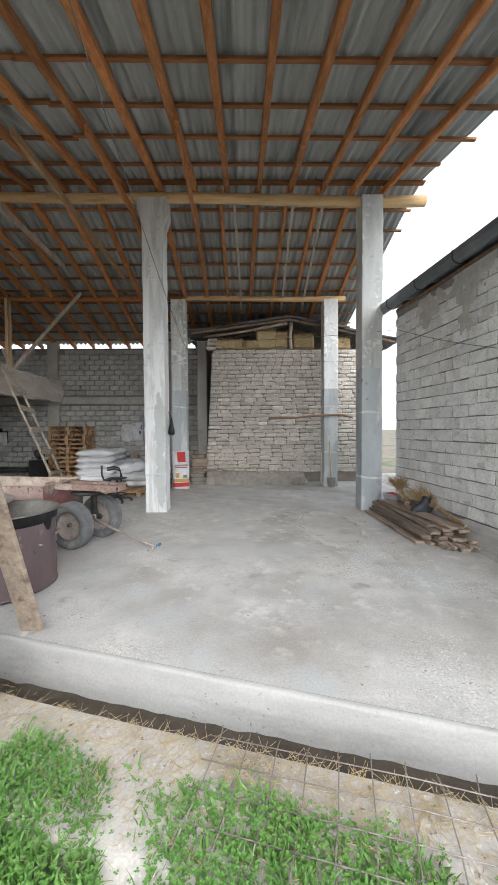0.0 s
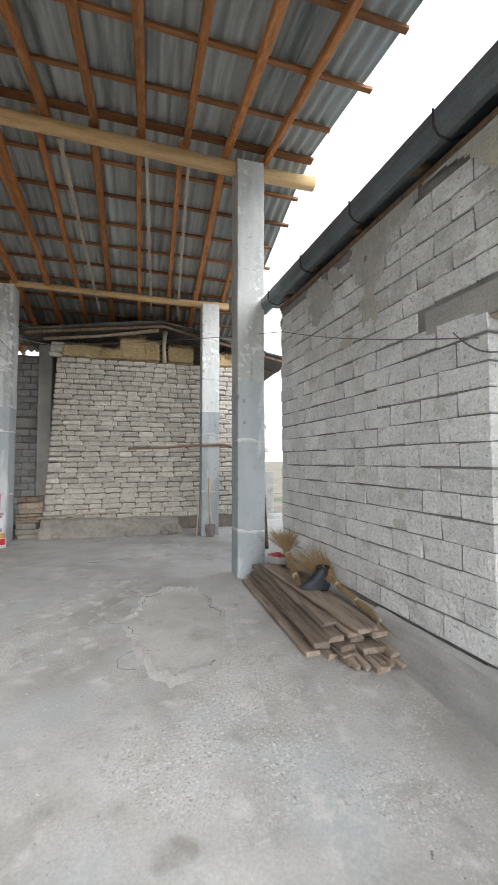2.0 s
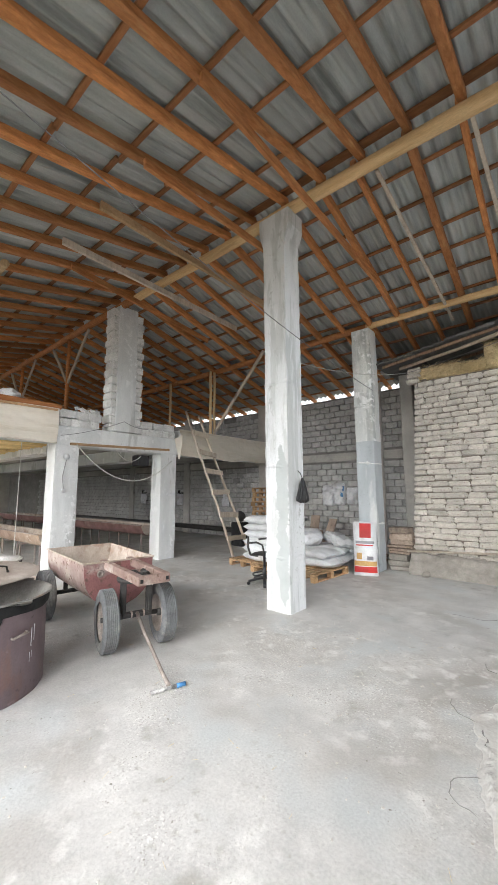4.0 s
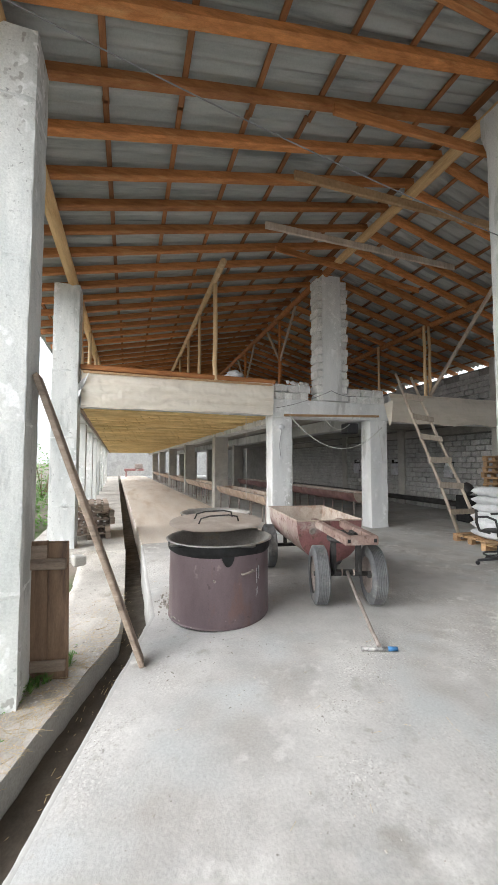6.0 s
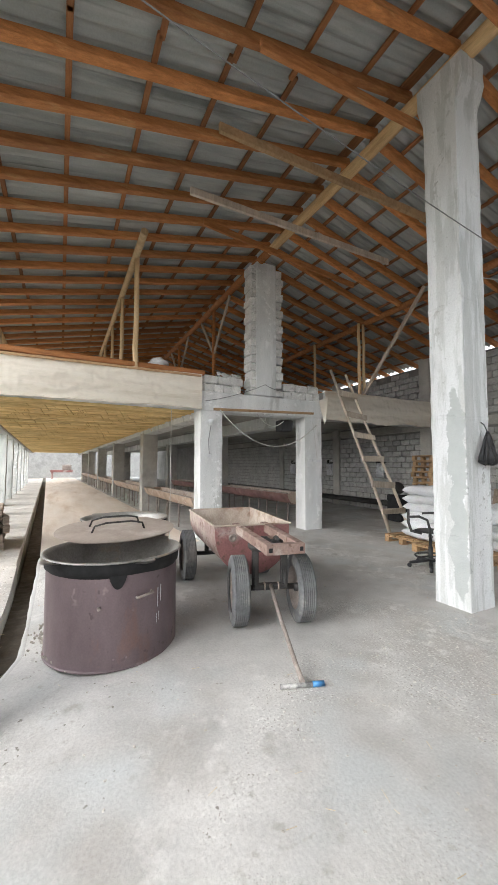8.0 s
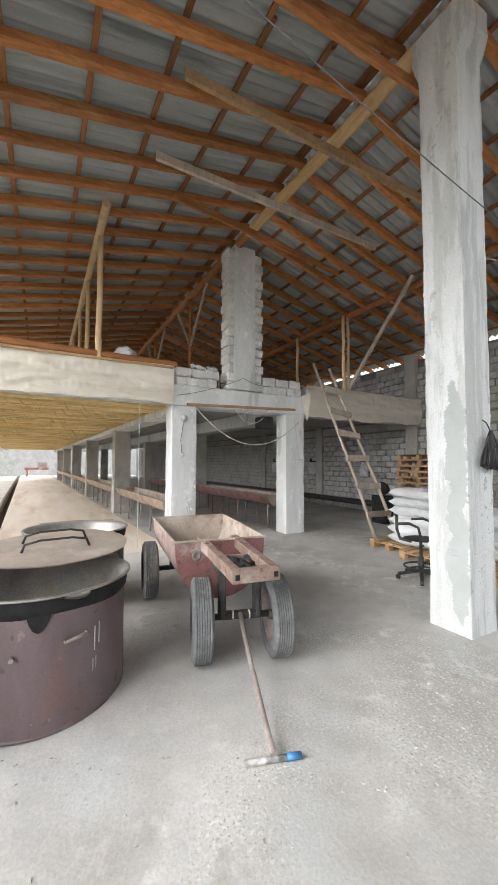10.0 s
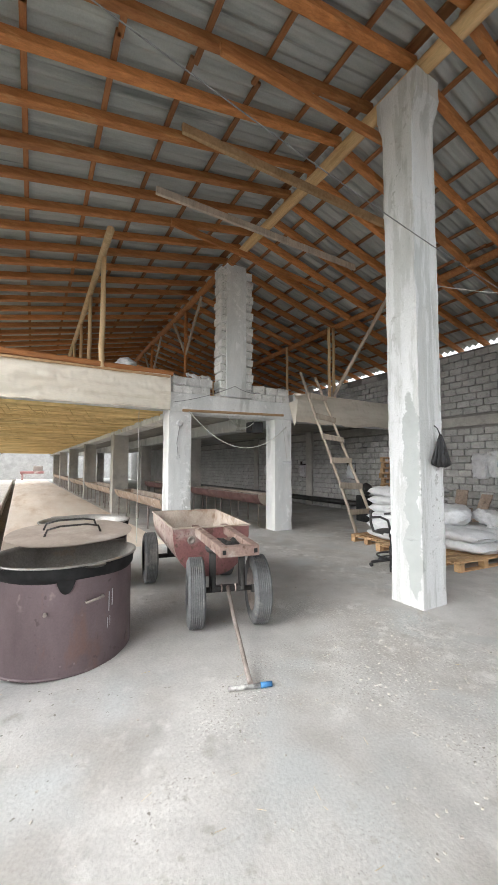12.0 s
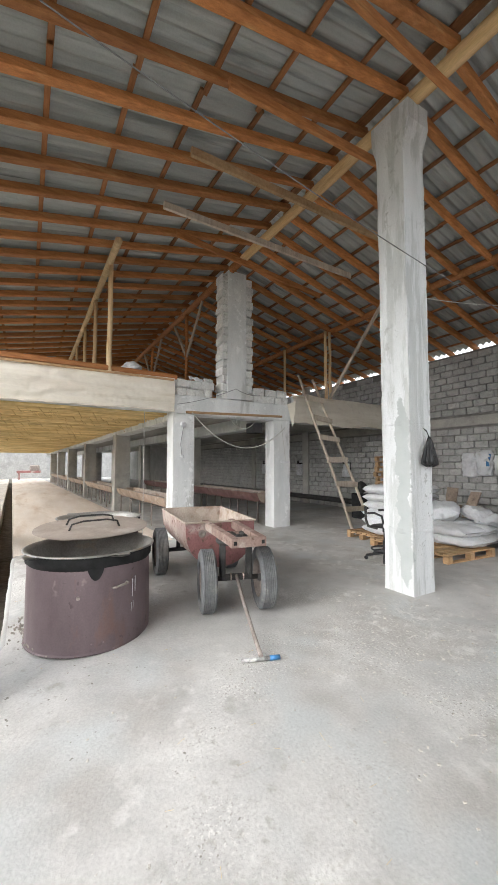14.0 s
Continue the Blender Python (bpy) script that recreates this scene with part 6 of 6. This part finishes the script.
cable([(FX + 0.03, -0.82, 2.62), (FX + 0.03, 1.62, 2.42)], 0.011, "pale cable sagging between the short columns", M_PALECABLE, 0.62, 40)
cable([(-4.73, 0.05, 2.62), (-4.9, 0.85, 2.5)], 0.008, "pale cable under the loft beam", M_PALECABLE, 0.2)
cable([(FX + 0.02, -1.15, 2.78), (FX + 0.02, 0.25, 3.25), (FX + 0.02, 0.9, 3.15)], 0.006, "thin dark cable over the pier", None, 0.05)
cable([(-4.725, -1.0, 2.3), (-4.725, -1.06, 1.95), (-4.725, -1.03, 1.72)], 0.006, "thin dark cable down the short column", None, 0.0)
cable([(-4.725, 1.54, 2.5), (-4.725, 1.66, 1.62)], 0.006, "pale cable down the short column", M_PALECABLE, 0.0)
cable([(-4.9, -1.78, 2.6), (-4.9, -1.78, 0.0)], 0.006, "pale cord hanging from the loft edge", M_PALECABLE, 0.0)
meter = thing("lamp_socket", "round white junction box on the short column", "junction box", at=pose(-4.74, -1.0, 2.36))
part("case", Geo().lathe([(0.0, 0.05), (0.05, 0.05), (0.062, 0.035), (0.062, 0.0)], 24, (0, 0, 0), Matrix.Rotation(radians(90), 4, "Y")), M_WHITE, meter)
sw = thing("wall_socket", "small white socket at the end of a cable", "socket", at=pose(-4.74, -1.03, 1.68))
part("case", Geo().box((0.02, 0, 0), (0.05, 0.07, 0.08), None, 0.012), M_WHITE, sw)
sw = thing("outlet_strip", "white outlet strip on the short column", "socket", at=pose(-4.74, 1.64, 1.58))
part("case", Geo().box((0.02, 0, 0), (0.04, 0.24, 0.06), None, 0.008), M_WHITE, sw)
sp = thing("loudspeaker", "dark box hung under the loft beam", "loudspeaker", at=pose(-5.2, 1.05, 2.42))
part("case", Geo().box((0, 0, 0), (0.3, 0.32, 0.26), None, 0.02), M_BLACK, sp)

# ---- blocks, bricks, yard growth ----
hb = {}
for L in (0.337, 0.165, 0.25):
    hb[L] = [Geo().box((0, 0, 0), (L, 0.2, COURSE - 0.009), None, 0.006, 0.006).mesh("block", M_BLOCK) for _ in range(4)]
random.seed(11)
row, z = 0, 0.35 + COURSE / 2
while z < 3.72:
    u = 0.0
    first = 0.165 if row % 2 else 0.337
    while u < 6.9:
        L = first if u == 0 else 0.337
        lo_open = 0.3 < z < 2.55
        nxt = u + L
        if lo_open and u < 3.11 < nxt + 0.1:
            L = 0.337 if 3.11 - u > 0.29 else (0.25 if 3.11 - u > 0.2 else 0.165)
            nxt = 3.11
        cu = (u + nxt) / 2
        if not (lo_open and 3.10 < cu < 5.35) and not (2.55 < z < 2.75 and cu > 2.6):
            s = (nxt - u - 0.009) / L
            piece("block", random.choice(hb[L]), wall_house, pose(cu, 0.094 + random.uniform(-0.004, 0.004), z + random.uniform(-0.004, 0.004), random.uniform(-1, 1), random.uniform(-0.9, 0.9), random.uniform(-0.3, 0.3)) @ Matrix.Diagonal((s, 1, 1, 1)))
        u = nxt
        if lo_open and abs(u - 3.11) < 0.01:
            # blocks seen end-on in the jamb
            piece("block", hb[0.165][row % 4], wall_house, pose(3.02, 0.262, z, random.uniform(-1, 1), 0, random.uniform(-1, 1)) @ Matrix.Diagonal((1, 0.62, 1, 1)))
            u = 5.35
    row += 1
    z += COURSE

# mud bricks
mb = [Geo().box((0, 0, 0), (0.27, 0.14, 0.108), None, 0.02, 0.013).mesh("brick", M_MUD) for _ in range(6)]
rest = Geo()
row, z = 0, 0.355
count = 0
while z < 4.02:
    left = 0.36 + 0.062 * (z - 0.36)
    x = left + (0.0 if row % 2 else -0.13)
    while x < 5.2:
        L = random.uniform(0.26, 0.44) if z < 3.1 else random.uniform(0.2, 0.34)
        xa = max(x, left)
        s = (x + L - xa - 0.014) / 0.27
        if s > 0.2:
            m = pose((xa + x + L) / 2, MY + 0.05 + random.uniform(-0.012, 0.012), z + random.uniform(-0.008, 0.008), random.uniform(-3, 3), random.uniform(-2.5, 2.5), random.uniform(-2, 2)) @ Matrix.Diagonal((s, 1, random.uniform(0.93, 1.06), 1))
            if count < 300 and xa < 3.6 and z > 1.0:
                piece("brick", random.choice(mb), wall_mud, m)
                count += 1
            else:
                src = random.choice(mb)
                rest.add([m @ v.co for v in src.vertices], [tuple(p.vertices) for p in src.polygons])
        x += L
    row += 1
    z += 0.1185
# the taller left end of the wall
for k in range(3):
    m = pose(0.55 + 0.02 * k, MY + 0.05, 4.03 + 0.12 * k)
    rest.add([m @ v.co for v in mb[k].vertices], [tuple(p.vertices) for p in mb[k].polygons])
tagged(part("brick_courses", rest, M_MUD, wall_mud), kind="stuff")

# rear wall blocks
rb = [Geo().box((0, 0, 0), (0.322, 0.1, 0.16), None, 0.012, 0.006).mesh("block", M_BLOCKG) for _ in range(5)]
wn_ob = bpy.data.objects["wall_north"]
rest = Geo()
row, z, count = 0, 0.1, 0
while z < 4.36:
    x = 0.1 - (0.168 if row % 2 else 0)
    while x > -24:
        if not (2.5 < z < 2.74) and not (z > 4.25 and noise.noise((x * 0.7, 0, 1)) < -0.1):
            m = pose(x - 0.168, 5.86 + random.uniform(-0.006, 0.006), z, random.uniform(-0.8, 0.8), random.uniform(-0.8, 0.8), 0)
            if count < 300 and x > -6.2:
                piece("block", random.choice(rb), wn_ob, wn_ob.matrix_basis.inverted() @ m)
                count += 1
            else:
                src = random.choice(rb)
                rest.add([m @ v.co for v in src.vertices], [tuple(p.vertices) for p in src.polygons])
        x -= 0.336
    row += 1
    z += 0.174
tagged(part("block_courses", rest, M_BLOCKG, wn_ob), kind="stuff")

# broken patch in the floor: a shallow relief of chipped concrete


def patch_rim(a):
    """The irregular outline of the broken patch."""
    k = 1 + 0.14 * noise.noise((math.cos(a) * 1.5, math.sin(a) * 1.5, 6)) + 0.13 * noise.noise((math.cos(a) * 4, math.sin(a) * 4, 2)) + 0.06 * noise.noise((math.cos(a) * 12, math.sin(a) * 12, 2))
    return Vector((2.88 + math.cos(a) * 0.47 * k, -1.17 + math.sin(a) * 0.93 * k, 0))


def patch(u, v):
    p = patch_rim(u * 2 * math.pi)
    q = Vector((2.88, -1.17, 0)).lerp(p, v * 1.14)
    edge = math.exp(-((v * 1.14 - 1) / 0.07) ** 2)
    chip = max(0, noise.noise((q.x * 2.2, q.y * 2.2, 4)) + 0.25)
    return (q.x, q.y, 0.002 + 0.03 * edge * chip * (1 + noise.noise((q.x * 25, q.y * 25, 2))) - (0.006 if v > 0.99 else 0))


g = Geo().sheet(patch, 260, 36, False)
structure("floor_patch", g, M_PATCH, "cracked and chipped patch in the concrete floor", "floor patch")
g = Geo()
for k in range(70):
    a0 = k / 70 * 2 * math.pi
    if noise.noise((math.cos(a0) * 2, math.sin(a0) * 2, 11)) < -0.12:
        continue
    pts = [patch_rim(a0 + j * 0.03) + Vector((random.uniform(-0.004, 0.004), random.uniform(-0.004, 0.004), 0.004)) for j in range(4)]
    g.tube(pts, [0.002, random.uniform(0.003, 0.011), random.uniform(0.003, 0.009), 0.002], 5, False)
for x0, y0, a, n in ((2.5, -2.0, 2.7, 16), (2.6, -0.4, 3.0, 14), (2.35, -1.1, 2.9, 8), (1.6, 1.4, 0.5, 26)):
    pts = [Vector((x0, y0, 0.002))]
    for j in range(n):
        a += random.gauss(0, 0.35)
        pts.append(pts[-1] + Vector((math.cos(a) * 0.045, math.sin(a) * 0.045, 0)))
    g.tube(pts, [0.001] + [random.uniform(0.0015, 0.004) for _ in range(n - 1)] + [0.001], 4, False)
structure("floor_crack", g, M_MORTARD, "thin dark cracks in the concrete floor", "crack")
# crumbs, chips and straw on the slab
g = Geo()
for i in range(900):
    x, y = random.uniform(-3.5, 4.2), random.uniform(-4.4, 3)
    if random.random() < 0.5:
        x, y = random.gauss(0.9, 0.9), random.gauss(-0.8, 0.9)
    if y < slab_edge(x) + 0.05:
        continue
    s = random.uniform(0.003, 0.011)
    g.box((x, y, floor_z(x, y) + s * 0.3), (s * 1.6, s, s * 0.6), (0, 0, random.uniform(0, 180)), 0.001)
tagged(part("floor_grit", g, M_LEDGE), "pale crumbs of concrete scattered on the floor", "grit", kind="stuff")
g = Geo()
for i in range(90):
    x, y = random.uniform(-3, 4.0), random.uniform(-4.6, 1)
    z = floor_z(x, y) + 0.004
    if y < slab_edge(x) + 0.05:
        continue
    a, L = random.uniform(0, 3.14), random.uniform(0.02, 0.07)
    g.tube([(x, y, z), (x + math.cos(a) * L, y + math.sin(a) * L, z + 0.003)], 0.0012, 3, False)
for i in range(2900):
    x = random.triangular(-2.6, 5.5, 2.0)
    e = ledge_edge(x)
    y = e - abs(random.gauss(0.1, 0.35))
    a, L = random.uniform(0, 3.14), random.uniform(0.03, 0.14)
    z = GZ + 0.065 + 0.2 * max(0, 1 - (x + 4.3) / 13 * 12)
    g.tube([(x, y, z), (x + math.cos(a) * L, y + math.sin(a) * L, z + random.uniform(-0.004, 0.015))], 0.0013, 3, False)
for i in range(160):
    x = random.gauss(-0.6, 0.5)
    y = random.uniform(ledge_edge(x) + 0.03, slab_edge(x) - 0.03)
    a, L = random.uniform(0, 3.14), random.uniform(0.04, 0.14)
    g.tube([(x, y, -0.44), (x + math.cos(a) * L, y + math.sin(a) * L * 0.5, -0.44 + random.uniform(0, 0.04))], 0.0025, 3, False)
tagged(part("loose_straw", g, M_STRAW), "loose straw strewn on the floor, ledge and ditch", "straw", kind="stuff")

# wire mesh on the ledge
mesh_th = thing("wire_mesh", "rusty welded wire mesh lying on the ledge", "wire mesh", at=pose(1.35, ledge_edge(1.35) + 0.03, GZ + 0.085, 0, 0, -16.5))
for i in range(13):
    x = i * 0.165
    part("wire", Geo().tube([(x + random.uniform(-0.01, 0.01), 0.03 + random.uniform(0, 0.05), random.uniform(0, 0.03)), (x, 0, 0.0), (x + 0.01, -0.3, 0.004), (x, -0.62, 0.0)], 0.0035, 5), M_RUST, mesh_th)
for j in range(4):
    y = -0.02 - j * 0.16
    part("wire", Geo().tube([(-0.05, y, 0.006), (1.0, y + 0.012, 0.01), (2.1, y, 0.006)], 0.0035, 5), M_RUST, mesh_th)

# grass and clover
g = Geo()
vs, fs = [], []
for i in range(56000):
    x, y = random.uniform(-0.9, 3.6), random.uniform(-6.6, -4.7)
    edge = ledge_edge(x) - 0.26 + 0.12 * noise.noise((x * 2.2, 3, 0)) - max(0, x - 1.6) * 0.12
    if y > edge or (noise.noise((x * 1.3, y * 1.3, 8)) < -0.3) or 0.72 < x + 0.3 * (y + 5.2) < 0.95 + random.uniform(-0.1, 0.1):
        continue
    h = random.uniform(0.03, 0.095) * (1.1 + 0.5 * noise.noise((x * 2, y * 2, 1)))
    a = random.uniform(0, 6.283)
    w = random.uniform(0.004, 0.011)
    lx, ly = random.gauss(0, 0.035), random.gauss(0, 0.035)
    dx, dy = math.cos(a) * w, math.sin(a) * w
    k = len(vs)
    z = GZ + 0.02
    if i % 3:
        vs += [(x - dx, y - dy, z), (x + dx, y + dy, z), (x + lx * 0.4 + dx * 0.8, y + ly * 0.4 + dy * 0.8, z + h * 0.6), (x + lx * 0.4 - dx * 0.8, y + ly * 0.4 - dy * 0.8, z + h * 0.6), (x + lx, y + ly, z + h)]
        fs += [(k, k + 1, k + 2, k + 3), (k + 3, k + 2, k + 4)]
    else:
        # clover: three small leaflets on a stalk top
        top = Vector((x + lx, y + ly, z + h))
        for q in range(3):
            b = a + q * 2.094
            d = Vector((math.cos(b), math.sin(b), 0.25)) * 0.012
            e = Vector((-math.sin(b), math.cos(b), 0)) * 0.0065
            k = len(vs)
            vs += [tuple(top), tuple(top + d * 0.6 + e), tuple(top + d), tuple(top + d * 0.6 - e)]
            fs += [(k, k + 1, k + 2, k + 3)]
g.add(vs, fs)
tagged(part("grass", g, M_GRASS), "fresh green grass and clover at the yard edge", "grass", kind="stuff")


def bush(x, y, z, r, h, n, label):
    """A leafy shrub: stems and many small leaves with gaps."""
    th = thing("bush", label, "bush", "bushes", pose(x, y, z))
    g = Geo()
    for i in range(9):
        a = random.uniform(0, 6.28)
        g.tube([(0, 0, 0), (math.cos(a) * r * 0.3, math.sin(a) * r * 0.3, h * 0.5), (math.cos(a) * r * 0.7, math.sin(a) * r * 0.7, h * 0.9)], [0.03, 0.02, 0.006], 5)
    part("stems", g, M_PANEL, th)
    vs, fs = [], []
    for i in range(n):
        a, q = random.uniform(0, 6.28), random.random() ** 0.5
        zz = random.random()
        k = 1 + 0.4 * noise.noise((math.cos(a) * 1.5 + x, math.sin(a) * 1.5, zz * 3))
        p = Vector((math.cos(a) * r * q * k * (1 - 0.4 * zz), math.sin(a) * r * q * k * (1 - 0.4 * zz), zz * h * k))
        d = Vector((random.gauss(0, 1), random.gauss(0, 1), random.gauss(0, 0.6))).normalized() * random.uniform(0.04, 0.09)
        e = d.cross(Vector((random.gauss(0, 1), random.gauss(0, 1), 1))).normalized() * d.length * 0.4
        c = len(vs)
        vs += [tuple(p), tuple(p + d * 0.5 + e), tuple(p + d), tuple(p + d * 0.5 - e)]
        fs.append((c, c + 1, c + 2, c + 3))
    g = Geo()
    g.add(vs, fs)
    tagged(part("leaves", g, M_LEAF, th), kind="stuff")


bush(-9.0, -8.2, GZ, 2.0, 1.7, 9000, "green leafy bush outside the front columns")
bush(-13.5, -9.4, GZ, 2.4, 3.0, 8000, "tall green bush beyond the front columns")
bush(-19, -8.5, GZ, 2.2, 2.2, 3500, "green leafy bush outside the long hall")
g = Geo().box((-16, -12, 0.75), (34, 0.2, 2.1), None, 0.01)
structure("yard_wall", g, M_BLOCK, "pale block yard wall behind the bushes", "wall")
